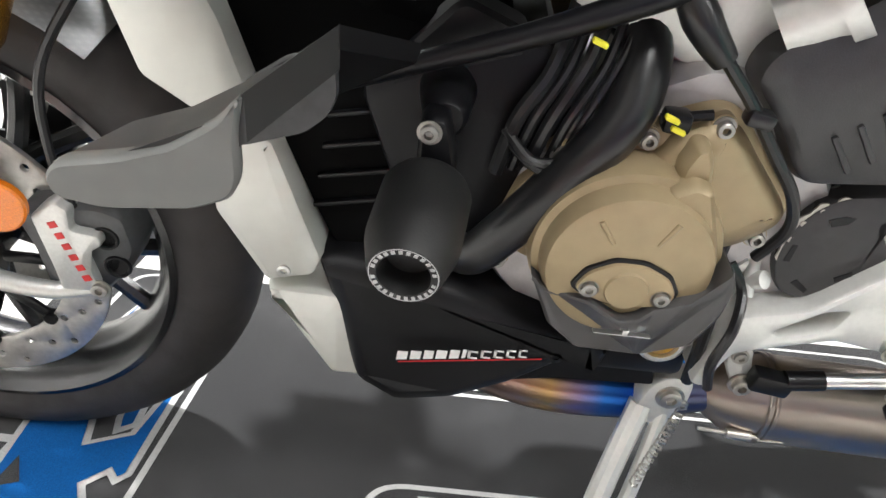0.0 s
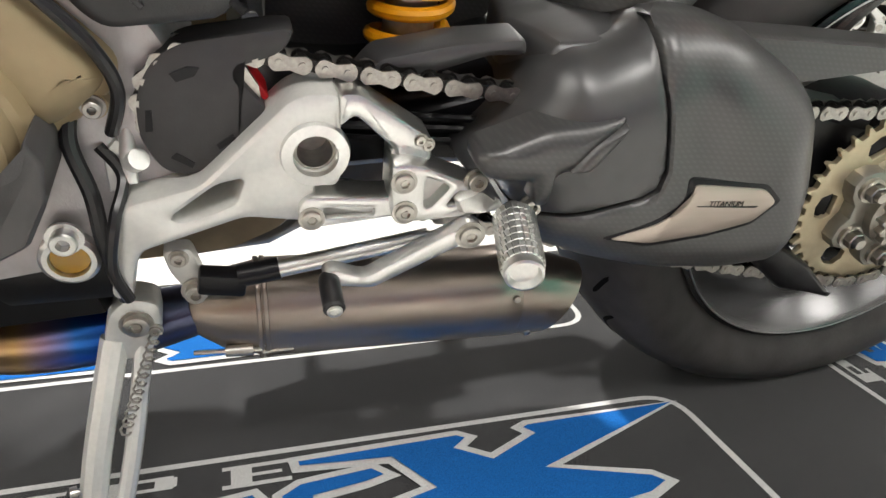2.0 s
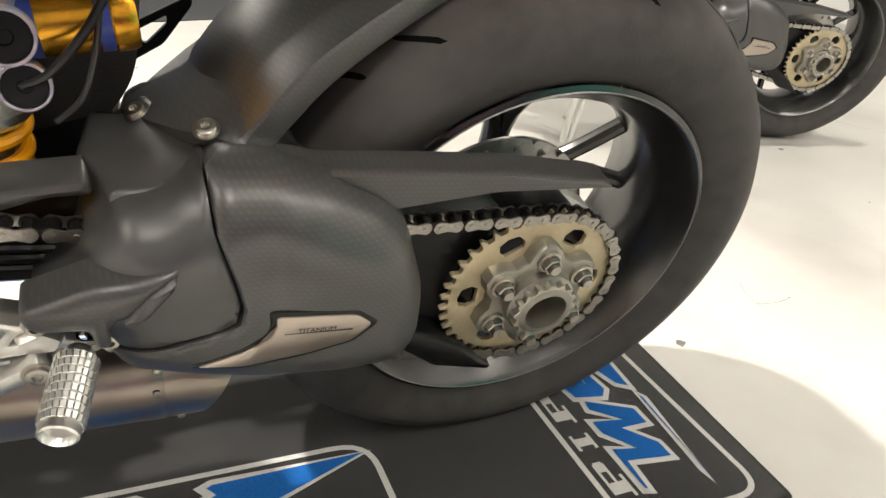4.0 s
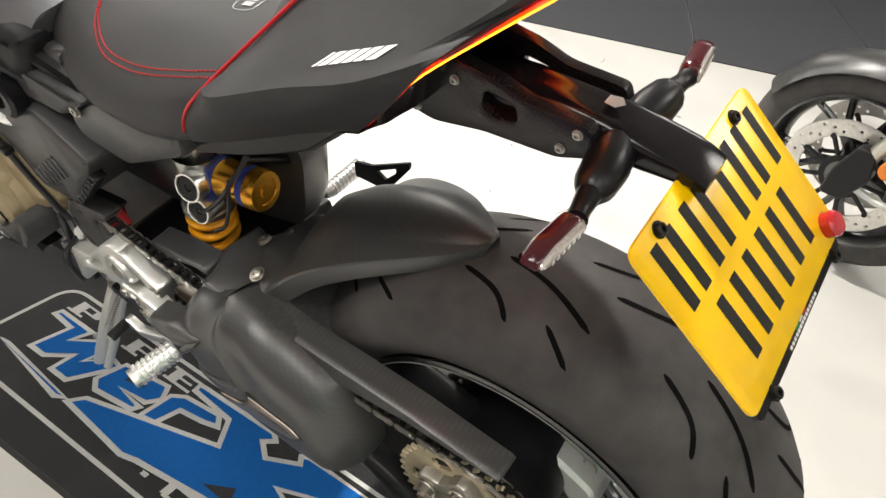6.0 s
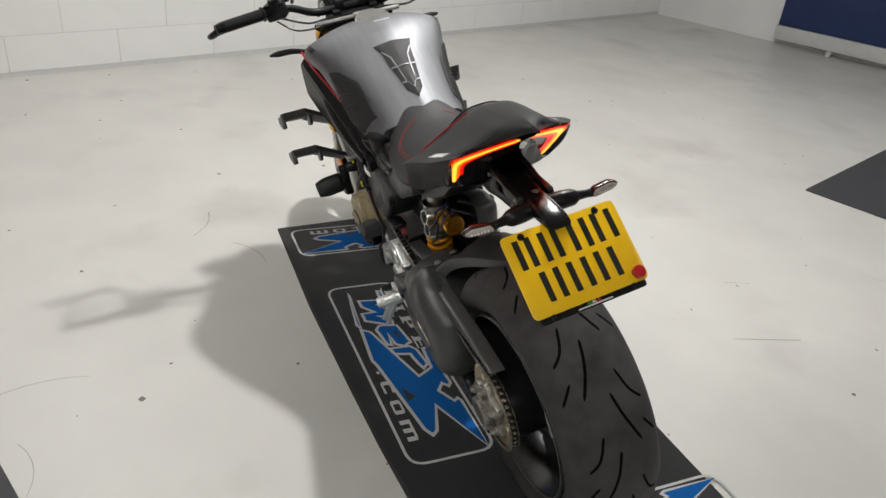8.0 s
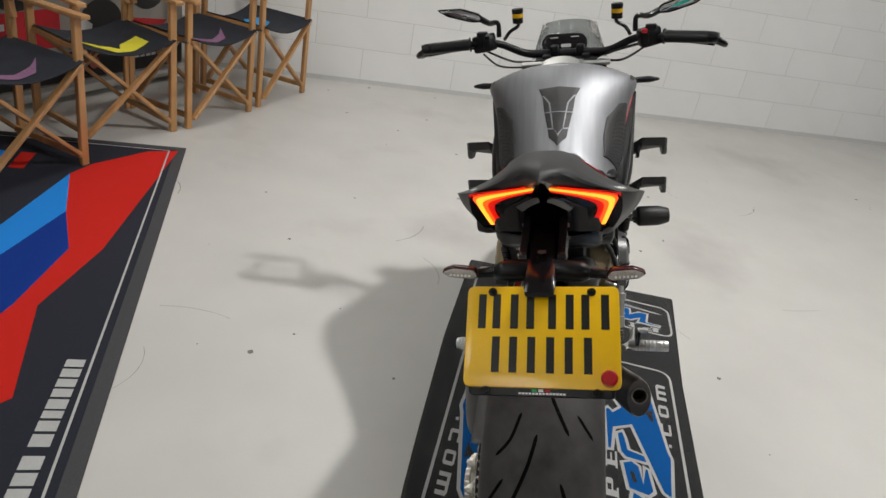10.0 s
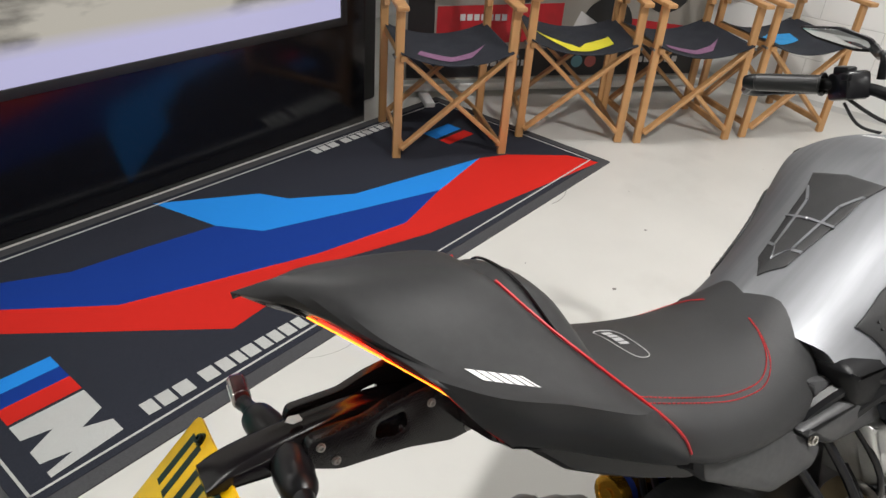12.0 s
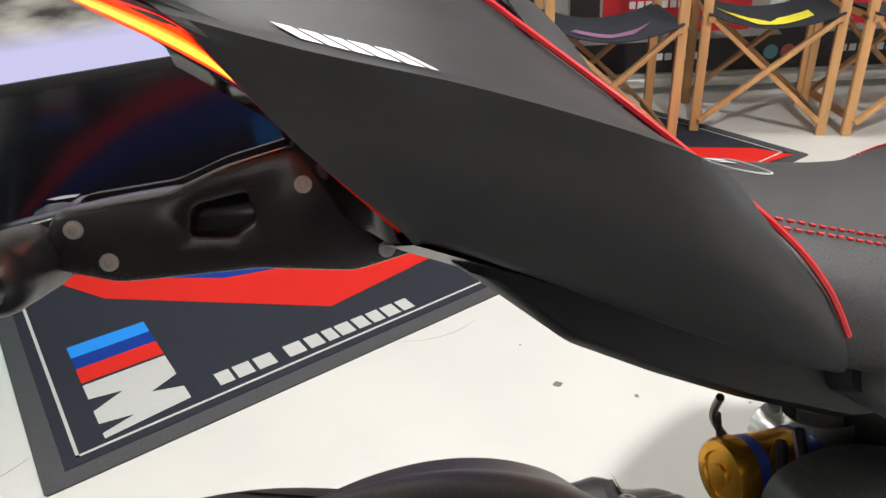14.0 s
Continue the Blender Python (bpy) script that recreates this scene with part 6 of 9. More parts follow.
bike_part("stand_foot", add_puff(B(), rounded([(-0.865, -0.235), (-0.845, -0.262), (-0.795, -0.262), (-0.785, -0.235), (-0.805, -0.215), (-0.85, -0.212)], 0.008), [(0, -0.069), (0, -0.060), (0.003, -0.056)], to=lambda x, y, z: (x, z, y)), ALU_PAINT, "wide flat stand foot", stand)
bike_part("stand_peg", add_lathe(B(), [(0, 0.003), (0.018, 0.003), (0.018, 0.006), (0.024, 0.006), (0.025, 0)], (-0.792, -0.165, 0.105), (-1, -0.25, 0.1), 12), STEEL, parent=stand)
bolt((-0.742, -0.122, 0.257), 0.0105, 0.007, parent=stand)
bolt((-0.728, -0.122, 0.248), 0.005, 0.004, parent=stand)
bm = B()
coil = []
for k in range(73):
    a = 2 * math.pi * 12 * k / 72
    p = Vector((-0.728, -0.126, 0.246)).lerp(Vector((-0.762, -0.160, 0.165)), k / 72)
    coil.append(p + Vector((0.0048 * math.cos(a), 0.0048 * math.sin(a), 0)))
add_tube(bm, coil, 0.0012, 5, 1)
bike_part("stand_spring", bm, STEEL, parent=stand)

# ---- exhaust ----
silencer = thing("exhaust", "raw titanium exhaust silencer", "")
silencer.parent = bike


def oval_tube(bm, stations, n=36):
    """Stations of centre and half-axes (across y, up)."""
    loops = []
    for (x, y, z), ry, rz in stations:
        loops.append([bm.verts.new((x, y + ry * math.cos(a), z + rz * math.sin(a))) for a in (2 * math.pi * k / n for k in range(n))])
    for p, q in zip(loops, loops[1:]):
        for k in range(n):
            bm.faces.new((p[k], p[(k + 1) % n], q[(k + 1) % n], q[k]))
    return loops


bm = B()
ls = oval_tube(bm, [((-0.700, -0.086, 0.238), 0.022, 0.022), ((-0.672, -0.086, 0.234), 0.034, 0.040), ((-0.640, -0.086, 0.232), 0.040, 0.049), ((-0.636, -0.086, 0.232), 0.041, 0.0505), ((-0.42, -0.086, 0.224), 0.041, 0.0510), ((-0.388, -0.086, 0.223), 0.041, 0.0515), ((-0.386, -0.086, 0.223), 0.0395, 0.0500)])
bm.faces.new(ls[0])
bike_part("silencer_body", bm, TITANIUM, "raw titanium silencer sleeve", silencer, 40)
bm = B()
n = 36
loops = []
for cx, slant, zc, ry, rz in ((-0.3865, 0.0, 0.223, 0.0402, 0.0506), (-0.378, 0.0, 0.223, 0.0405, 0.0508), (-0.336, 0.62, 0.209, 0.034, 0.0395), (-0.336, 0.62, 0.209, 0.031, 0.036), (-0.375, 0.2, 0.213, 0.029, 0.034)):
    loops.append([bm.verts.new((cx + slant * rz * math.sin(a), -0.086 + ry * math.cos(a), zc + rz * math.sin(a))) for a in (2 * math.pi * k / n for k in range(n))])
for p, q in zip(loops, loops[1:]):
    for k in range(n):
        bm.faces.new((p[k], p[(k + 1) % n], q[(k + 1) % n], q[k]))
bike_part("silencer_tip", bm, TITANIUM, "slanted titanium end cap", silencer, 40)
for x, z in ((-0.394, 0.242), (-0.372, 0.188), (-0.392, 0.262)):
    bike_part("rivet", add_lathe(B(), [(0, 0.004), (0.002, 0.0035), (0.003, 0)], (x, -0.086 - 0.041 * math.sqrt(max(0.0, 1 - ((z - 0.223) / 0.0512) ** 2)), z), (0, -1, 0.4 * (z - 0.223) / 0.05), 10), STEEL, parent=silencer)
for x in (-0.643, -0.637):
    bm = B()
    oval_tube(bm, [((x + dx_, -0.086, 0.232), ry_, ry_ + 0.0095) for dx_, ry_ in ((0, 0.0412), (0.001, 0.0425), (0.004, 0.0425), (0.005, 0.0412))])
    bike_part("sleeve_ring", bm, TITANIUM, parent=silencer)
bm = B()
for z in (0.214,):
    add_cyl(bm, (-0.700, -0.118, z - 0.002), (-0.640, -0.125, z), 0.0022, n=8)
    add_cyl(bm, (-0.672, -0.1215, z - 0.001), (-0.648, -0.124, z), 0.0055, n=14)
    add_cyl(bm, (-0.640, -0.124, z + 0.004), (-0.612, -0.122, z + 0.005), 0.0016, n=8)
    add_cyl(bm, (-0.640, -0.124, z - 0.005), (-0.612, -0.122, z - 0.006), 0.0016, n=8)
bike_part("exhaust_spring", bm, STEEL, parent=silencer)
# link pipe and heat-tinted collector under the engine
bm = B()
add_tube(bm, [(-1.02, 0.0, 0.24), (-0.95, -0.03, 0.205), (-0.86, -0.060, 0.200), (-0.77, -0.080, 0.218), (-0.695, -0.086, 0.238)], [0.030, 0.034, 0.033, 0.030, 0.024], 20)
m_ = bpy.data.materials.new("heat_tinted_pipe")
m_.use_nodes = True
nt = m_.node_tree
b_ = nt.nodes["Principled BSDF"]
b_.inputs["Metallic"].default_value, b_.inputs["Roughness"].default_value = 1.0, 0.28
tc, sp, mr, cr = nt.nodes.new("ShaderNodeTexCoord"), nt.nodes.new("ShaderNodeSeparateXYZ"), nt.nodes.new("ShaderNodeMapRange"), nt.nodes.new("ShaderNodeValToRGB")
mr.inputs["From Min"].default_value, mr.inputs["From Max"].default_value = -0.93, -0.74
nt.links.new(tc.outputs["Object"], sp.inputs[0])
nt.links.new(sp.outputs["X"], mr.inputs["Value"])
nt.links.new(mr.outputs["Result"], cr.inputs["Fac"])
nt.links.new(cr.outputs["Color"], b_.inputs["Base Color"])
stops = ((0.0, (0.20, 0.16, 0.14)), (0.25, (0.36, 0.24, 0.20)), (0.42, (0.55, 0.36, 0.16)), (0.55, (0.30, 0.22, 0.34)), (0.70, (0.03, 0.16, 0.55)), (0.85, (0.01, 0.06, 0.34)), (1.0, (0.10, 0.11, 0.18)))
cr.color_ramp.elements[0].position, cr.color_ramp.elements[0].color = stops[0][0], (*stops[0][1], 1)
cr.color_ramp.elements[1].position, cr.color_ramp.elements[1].color = stops[-1][0], (*stops[-1][1], 1)
for pos_, col_ in stops[1:-1]:
    e = cr.color_ramp.elements.new(pos_)
    e.color = (*col_, 1)
bike_part("collector_pipe", bm, m_, "blue and gold heat-tinted exhaust collector", silencer)
# the second silencer on the other side
bm = B()
ls = oval_tube(bm, [((-0.70, 0.09, 0.20), 0.022, 0.022), ((-0.62, 0.115, 0.215), 0.030, 0.048), ((-0.45, 0.160, 0.280), 0.030, 0.055), ((-0.345, 0.186, 0.326), 0.031, 0.058), ((-0.318, 0.193, 0.338), 0.030, 0.056), ((-0.310, 0.195, 0.342), 0.027, 0.052), ((-0.310, 0.195, 0.350), 0.0165, 0.024), ((-0.36, 0.183, 0.320), 0.0160, 0.023)])
bm.faces.new(ls[-1])
# darker titanium than the left silencer's
bike_part("silencer_body", bm, material("dark_titanium", (0.17, 0.15, 0.13), 0.36, 1.0, grain=0.1, grain_scale=40, rough_var=0.05), "second titanium silencer with an oval mouth", silencer, 40)
bike_part("mouth_ring", add_lathe(B(), [(0, 0.0175), (0.003, 0.0195), (0.006, 0.0190), (0.006, 0.0165), (-0.02, 0.0155)], (-0.3105, 0.195, 0.350), (0.90, 0.14, 0.35), 32), STEEL, "inner mouth of the silencer", silencer)

# ---- belly pan and lower fairing ----
BELLY = [(-1.090, 0.392), (-0.972, 0.399), (-0.920, 0.379), (-0.880, 0.364), (-0.842, 0.346), (-0.820, 0.338), (-0.862, 0.325), (-0.905, 0.290), (-0.955, 0.262), (-1.000, 0.252), (-1.050, 0.254), (-1.072, 0.330)]
belly = bike_part("belly_pan", add_puff(B(), rounded(BELLY, 0.01, 3), [(0.01, -0.04), (0, -0.06), (0, -0.146), (0.004, -0.158), (0.010, -0.1635), (0.020, -0.165)], to=lambda x, y, z: (x, y + (0.032 * max(0.0, min(1.0, (-1.012 - x) / 0.055)) if y < -0.1 else 0.0), z)), MATT_BLACK, "matt black belly pan", smooth=40)
bike_part("belly_fin", add_puff(B(), rounded([(-1.000, 0.262), (-0.955, 0.268), (-0.905, 0.290), (-0.855, 0.325), (-0.772, 0.322), (-0.758, 0.268), (-0.86, 0.262), (-0.93, 0.248), (-0.985, 0.232)], 0.008), [(0, -0.04), (0, -0.110), (0.004, -0.122)]), SATIN_BLACK, "black lower fin", belly, 40)
bike_part("belly_box", add_box(B(), (-0.79, -0.06, 0.31), (0.10, 0.13, 0.05), 0.01), SATIN_BLACK, parent=belly)
bm = B()
x = -1.010
for k, (w, h) in enumerate(((.0105, .011), (.0105, .011), (.0095, .011), (.0105, .011), (.0095, .011), (.004, .011), (.010, .0095), (.010, .0095), (.0095, .0095), (.009, .0095), (.0085, .0095))):
    z = 0.3135 + (x + 1.010) * 0.17
    if k < 6:
        flat_poly(bm, [(x, z), (x + w * .88, z + .0015), (x + w * .88 + .001, z + h), (x + .001, z + h)], -0.1656, to=lambda a, b, c: (a, c, b))
    else:
        for q in ((0, 0, .88, .22), (0, .78, .88, 1.0), (0, 0, .25, 1.0)):
            flat_poly(bm, [(x + q[0] * w, z + q[1] * h), (x + q[2] * w, z + q[1] * h), (x + q[2] * w, z + q[3] * h), (x + q[0] * w, z + q[3] * h)], -0.1656, to=lambda a, b, c: (a, c, b))
    x += w + 0.0012
bike_part("maker_lettering", bm, WHITE_PRINT, "white maker's lettering as plain bars", belly, 0)
bike_part("red_underline", flat_poly(B(), [(-1.008, 0.3105), (-0.884, 0.3315), (-0.884, 0.3330), (-1.008, 0.3120)], -0.1656, to=lambda a, b, c: (a, c, b)), RED_LINE, parent=belly, smooth=0)
bolt((-0.872, -0.163, 0.335), 0.006, 0.002, mat=SATIN_BLACK, parent=belly)
for sgn in (-1, 1):
    yb = sgn * 1.0
    PN2 = [(-1.150, 0.500), (-1.118, 0.500), (-1.080, 0.388), (-1.088, 0.368), (-1.131, 0.357), (-1.172, 0.430)]
    PN3 = [(-1.133, 0.352), (-1.064, 0.350), (-1.050, 0.330), (-1.026, 0.272), (-1.032, 0.250), (-1.074, 0.250), (-1.104, 0.300)]
    PN1 = [(-1.262, 0.700), (-1.205, 0.700), (-1.150, 0.590), (-1.122, 0.500), (-1.155, 0.500), (-1.215, 0.540)]
    for poly, lab in ((PN1, "pale grey upper side panel"), (PN2, "pale grey lower side panel"), (PN3, "pale grey chin panel")):
        bike_part("side_panel", add_puff(B(), rounded(poly, 0.006), [(0.002, yb * 0.08), (0, yb * 0.10), (0, yb * 0.122), (0.003, yb * 0.130), (0.010, yb * 0.133)]), GREY_PAINT, lab, smooth=40)
    bike_part("panel_bolt", add_bolt(B(), (-1.114, yb * 0.131, 0.374), (0, yb, 0), 0.006, 0.004), ALU)
    # radiator side: a solid shroud, the shade of its opening put into the colour
    RAD = [(-1.125, 0.500), (-1.075, 0.385), (-0.975, 0.399), (-0.940, 0.410), (-0.945, 0.600), (-1.02, 0.60), (-1.10, 0.62), (-1.16, 0.60)]
    bike_part("radiator_shroud", add_puff(B(), rounded(RAD, 0.01), [(0, yb * 0.02), (0, yb * 0.100), (0.006, yb * 0.108)]), RECESS_SHADE, "radiator shroud, near-black for the shade of its open side", smooth=40)
    bm = B()
    for k in range(5):
        add_box(bm, (-1.05 + 0.004 * k, yb * 0.110, 0.44 + 0.028 * k), (0.085, 0.006, 0.004), 0.001, pose(0, 0, 0, 0, -12, 0))
    loose("radiator_louvre", bm, SATIN_BLACK)
    # crash bobbin on its arm
    BA, BB = Vector((-0.992, yb * 0.155, 0.512)), Vector((-1.004, yb * 0.275, 0.497)) if sgn < 0 else Vector((-1.060, yb * 0.322, 0.502))
    if sgn > 0:
        BA = Vector((-1.045, 0.225, 0.505))
    if sgn < 0:
        BA = BB + (BA - BB) * 0.70
    bm = B()
    ln = (BB - BA).length
    add_lathe(bm, [(-0.012, 0.012), (-0.010, 0.020), (-0.002, 0.022), (0, 0.026), (0.003, 0.0295), (0.008, 0.0315), (ln * 0.62, 0.0315), (ln * 0.70, 0.0308), (ln * 0.94, 0.0250), (ln, 0.0228), (ln, 0.0172), (ln - 0.004, 0.0165), (ln - 0.018, 0.0150), (ln - 0.018, 0)], BA, BB - BA, 48)
    bob = bike_part("crash_bobbin", bm, material("black_nylon", (0.011, 0.011, 0.011), 0.5, grain=0.12, grain_scale=300, bump=0.2, bump_scale=700), "black nylon crash bobbin", smooth=40)
    bm = B()
    add_lathe(bm, [(ln + 0.0003, 0.0222), (ln + 0.0006, 0.0218), (ln + 0.0003, 0.0214)], BA, BB - BA, 48)
    for k in range(26):
        if k % 13 in (0,):
            continue
        a = 2 * math.pi * k / 26
        q = (BB - BA).normalized()
        e1 = q.cross(Vector((0, 0, 1))).normalized()
        e2 = q.cross(e1)
        add_box(bm, BB + q * 0.0004 + 0.0196 * (math.cos(a) * e1 + math.sin(a) * e2), (0.0026, 0.0006, 0.0024), 0, Matrix.Rotation(a, 4, q))
    bike_part("print_ring", bm, material("pale_print", (0.45, 0.45, 0.45), 0.5), "small pale lettering ring", bob, 0)
    bm = B()
    ARMB = [(-1.006, 0.505), (-1.005, 0.556), (-0.998, 0.564), (-0.986, 0.562), (-0.978, 0.528), (-0.978, 0.505)]
    add_puff(bm, rounded(ARMB, 0.006), [(0.001, yb * 0.165), (0, yb * 0.168), (0, yb * 0.188), (0.003, yb * 0.192)])
    if sgn > 0:
        add_cyl(bm, (-0.992, 0.18, 0.515), BA, 0.011, 0.012, 20)
    bike_part("bobbin_arm", bm, SATIN_BLACK, "black bobbin mount arm", smooth=40)
    LOBE = [(-1.000, 0.500), (-0.985, 0.515), (-0.968, 0.490), (-0.966, 0.468), (-0.978, 0.462), (-0.992, 0.475)]
    bike_part("bobbin_lug", add_puff(B(), rounded(LOBE, 0.006), [(0.001, yb * 0.165), (0, yb * 0.168), (0, yb * 0.186), (0.003, yb * 0.189)]), SATIN_BLACK, smooth=40)
    bike_part("bobbin_bolt", add_bolt(B(), (-0.977, yb * 0.189, 0.476), (0.1, yb, 0.0), 0.0064, 0.005), CASE_STEEL)
    bike_part("bobbin_bolt", add_bolt(B(), (-0.998, yb * 0.192, 0.552), (-0.1, yb, 0.0), 0.0064, 0.005), CASE_STEEL)
    bm = B()
    add_lathe(bm, [(0, 0.022), (0.03, 0.018), (0.050, 0.015), (0.054, 0.012), (0.054, 0)], (-0.989, yb * 0.118, 0.552), (0, yb, 0.0), 28)
    bike_part("mount_boss", bm, SATIN_BLACK)
    PLATE = [(-0.985, 0.62), (-0.935, 0.60), (-0.945, 0.40), (-1.005, 0.40), (-1.04, 0.52), (-1.03, 0.57)]
    bike_part("mount_plate", add_puff(B(), rounded(PLATE, 0.01), [(0, yb * 0.09), (0, yb * 0.118), (0.004, yb * 0.122)]), MATT_BLACK, "black engine mount plate", smooth=40)
    # winglets: blade, end plate and the second plane
    for z0, x0 in ((0.0, 0.0), (0.118, -0.030)):
        END = [(-1.187, 0.567), (-1.180, 0.577), (-1.149, 0.583), (-1.123, 0.591), (-1.097, 0.608), (-1.083, 0.624), (-1.087, 0.602), (-1.087, 0.577), (-1.092, 0.566), (-1.113, 0.557), (-1.160, 0.552), (-1.183, 0.556)]
        shift = lambda pts: [(x + x0, z + z0) for x, z in pts]
        wing = bike_part("winglet", add_puff(B(), rounded(shift(END), 0.006), [(0.001, yb * 0.302), (0, yb * 0.306), (0, yb * 0.313), (0.002, yb * 0.3155)]), WING_GREY, "matt grey downturned winglet", smooth=40)
        bm = B()
        top = [(-1.183, 0.574), (-1.149, 0.582), (-1.097, 0.607), (-1.083, 0.623)]
        root = [(-1.172, 0.562), (-1.135, 0.576), (-1.082, 0.608), (-1.050, 0.634)]
        rows = []
        for t in range(7):
            f = t / 6
            y = yb * (0.309 - 0.072 * f)
            rows.append([(a[0] * (1 - f) + b[0] * f + x0, y, a[1] * (1 - f) + b[1] * f + z0) for a, b in zip(top, root)])
        low = [[(x, y, z - d) for (x, y, z), d in zip(r, (0.006, 0.010, 0.020, 0.026))] for r in rows[::-1]]
        sheet(bm, rows + low + rows[:1])
        for j in (0, -1):
            sheet(bm, [[r[j] for r in rows], [r[j] for r in low[::-1]]])
        bmesh.ops.remove_doubles(bm, verts=bm.verts, dist=1e-5)
        # dark finish, with the shade on the inner faces put into the colour
        bike_part("winglet_blade", bm, material("winglet_shaded_black", (0.022, 0.022, 0.022), 0.5, grain=0.05, grain_scale=60), "dark winglet blade", wing, 40)
        # the inner plane folds down to the body
        bm = B()
        rows = []
        for f in (0.0, 0.5, 1.0):
            y = yb * (0.238 - 0.085 * f)
            rows.append([(a[0] * (1 - f) + b[0] * f + x0, y, a[1] * (1 - f) + b[1] * f + z0) for a, b in zip(root, [(-1.150, 0.530), (-1.105, 0.545), (-1.055, 0.572), (-1.010, 0.596)])])
        low = [[(x, y, z - 0.014) for x, y, z in r] for r in rows[::-1]]
        sheet(bm, rows + low + rows[:1])
        for j in (0, -1):
            sheet(bm, [[r[j] for r in rows], [r[j] for r in low[::-1]]])
        bmesh.ops.remove_doubles(bm, verts=bm.verts, dist=1e-5)
        # root black too, its shade seen from behind put into the colour
        bike_part("winglet_root", bm, MATT_BLACK, parent=wing, smooth=40)
        FIN = [(-1.112, 0.548), (-1.108, 0.590), (-1.080, 0.610), (-1.053, 0.612), (-1.052, 0.588), (-1.058, 0.574), (-1.072, 0.562)]
        bike_part("winglet_fin", add_puff(B(), rounded(shift(FIN), 0.005), [(0.001, yb * 0.222), (0, yb * 0.225), (0.001, yb * 0.231)]), SPAR_GREY, parent=wing, smooth=40)

# ---- hoses, canister and wiring on the left ----
bm = B()
add_tube(bm, [(-0.985, -0.10, 0.400), (-0.958, -0.140, 0.418), (-0.936, -0.150, 0.448), (-0.909, -0.153, 0.488), (-0.888, -0.152, 0.518), (-0.868, -0.148, 0.546), (-0.856, -0.135, 0.574), (-0.856, -0.11, 0.604), (-0.885, -0.07, 0.62)], [0.017, 0.0175, 0.018, 0.018, 0.018, 0.0185, 0.019, 0.018, 0.017], 18)
bike_part("coolant_hose", bm, HOSE, "thick black coolant hose")
bm = B()
for k, (dx, dz, r) in enumerate(((0, 0, .004), (.012, .004, .0055), (.024, .002, .004), (.034, .008, .003), (-.012, -.004, .006))):
    add_tube(bm, [(-0.935 + dx, -0.135, 0.50 + dz), (-0.925 + dx, -0.14, 0.545), (-0.905 + dx, -0.13, 0.585 + dz), (-0.890 + dx, -0.10, 0.635)], r, 8)
add_tube(bm, [(-0.945, -0.14, 0.535), (-0.92, -0.15, 0.515), (-0.885, -0.15, 0.53), (-0.87, -0.13, 0.57)], 0.004, 8)
add_tube(bm, [(-0.940, -0.14, 0.525), (-0.91, -0.15, 0.508), (-0.88, -0.15, 0.522), (-0.86, -0.13, 0.56)], 0.005, 8)
loose("wiring_hose", bm, HOSE)
bm = B()
add_tube(bm, [(-0.835, -0.14, 0.640), (-0.812, -0.152, 0.610), (-0.784, -0.155, 0.580), (-0.756, -0.156, 0.545), (-0.730, -0.155, 0.512), (-0.720, -0.150, 0.480), (-0.730, -0.140, 0.445)], 0.0048, 10)
add_tube(bm, [(-0.850, -0.13, 0.660), (-0.832, -0.148, 0.630), (-0.810, -0.152, 0.606)], [0.010, 0.013, 0.009], 12)
add_box(bm, (-0.776, -0.156, 0.571), (0.020, 0.016, 0.012), 0.003, pose(0, 0, 0, 0, 10, 0))
bike_part("breather_hose", bm, HOSE, "black breather hose")
bm = B()
add_box(bm, (-0.829, -0.150, 0.560), (0.020, 0.018, 0.016), 0.004)
add_cyl(bm, (-0.84, -0.15, 0.56), (-0.805, -0.15, 0.567), 0.004, n=8)
bike_part("sensor_plug", bm, SATIN_BLACK, "black sensor plug")
for x, z in ((-0.835, 0.565), (-0.829, 0.557), (-0.895, 0.612)):
    bike_part("yellow_clip", add_box(B(), (x, -0.160, z), (0.011, 0.006, 0.0035), 0.001, pose(0, 0, 0, 0, 20, 0)), YELLOW_PRINT, "yellow plug clip")
bm = B()
add_tube(bm, [(-0.752, -0.13, 0.47), (-0.758, -0.14, 0.44), (-0.750, -0.145, 0.40), (-0.748, -0.148, 0.36), (-0.742, -0.14, 0.30)], 0.006, 10)
add_tube(bm, [(-0.742, -0.13, 0.43), (-0.728, -0.14, 0.41), (-0.735, -0.165, 0.388), (-0.742, -0.168, 0.35), (-0.735, -0.165, 0.318)], 0.0045, 8)
bike_part("stand_switch_cable", bm, HOSE)
bm = B()
add_puff(bm, rounded([(-0.742, 0.425), (-0.73, 0.44), (-0.722, 0.430), (-0.728, 0.395), (-0.742, 0.39)], 0.004), [(0, -0.11), (0, -0.128), (0.003, -0.132)])
add_cyl(bm, (-0.722, -0.12, 0.452), (-0.724, -0.14, 0.405), 0.006, n=12)
add_cyl(bm, (-0.733, -0.12, 0.405), (-0.715, -0.142, 0.425), 0.008, n=12)
bike_part("engine_bracket", bm, ALU_PAINT, "small silver bracket with sensors")
CAN = [(-0.785, 0.590), (-0.780, 0.612), (-0.725, 0.658), (-0.655, 0.690), (-0.560, 0.640), (-0.575, 0.612), (-0.605, 0.580), (-0.632, 0.545), (-0.650, 0.524), (-0.722, 0.517), (-0.738, 0.530), (-0.752, 0.555)]
can = bike_part("charcoal_canister", add_puff(B(), rounded(CAN, 0.01), [(0, -0.06), (0, -0.138), (0.003, -0.147), (0.010, -0.151)]), CANISTER, "ribbed black plastic canister", smooth=40)
bm = B()
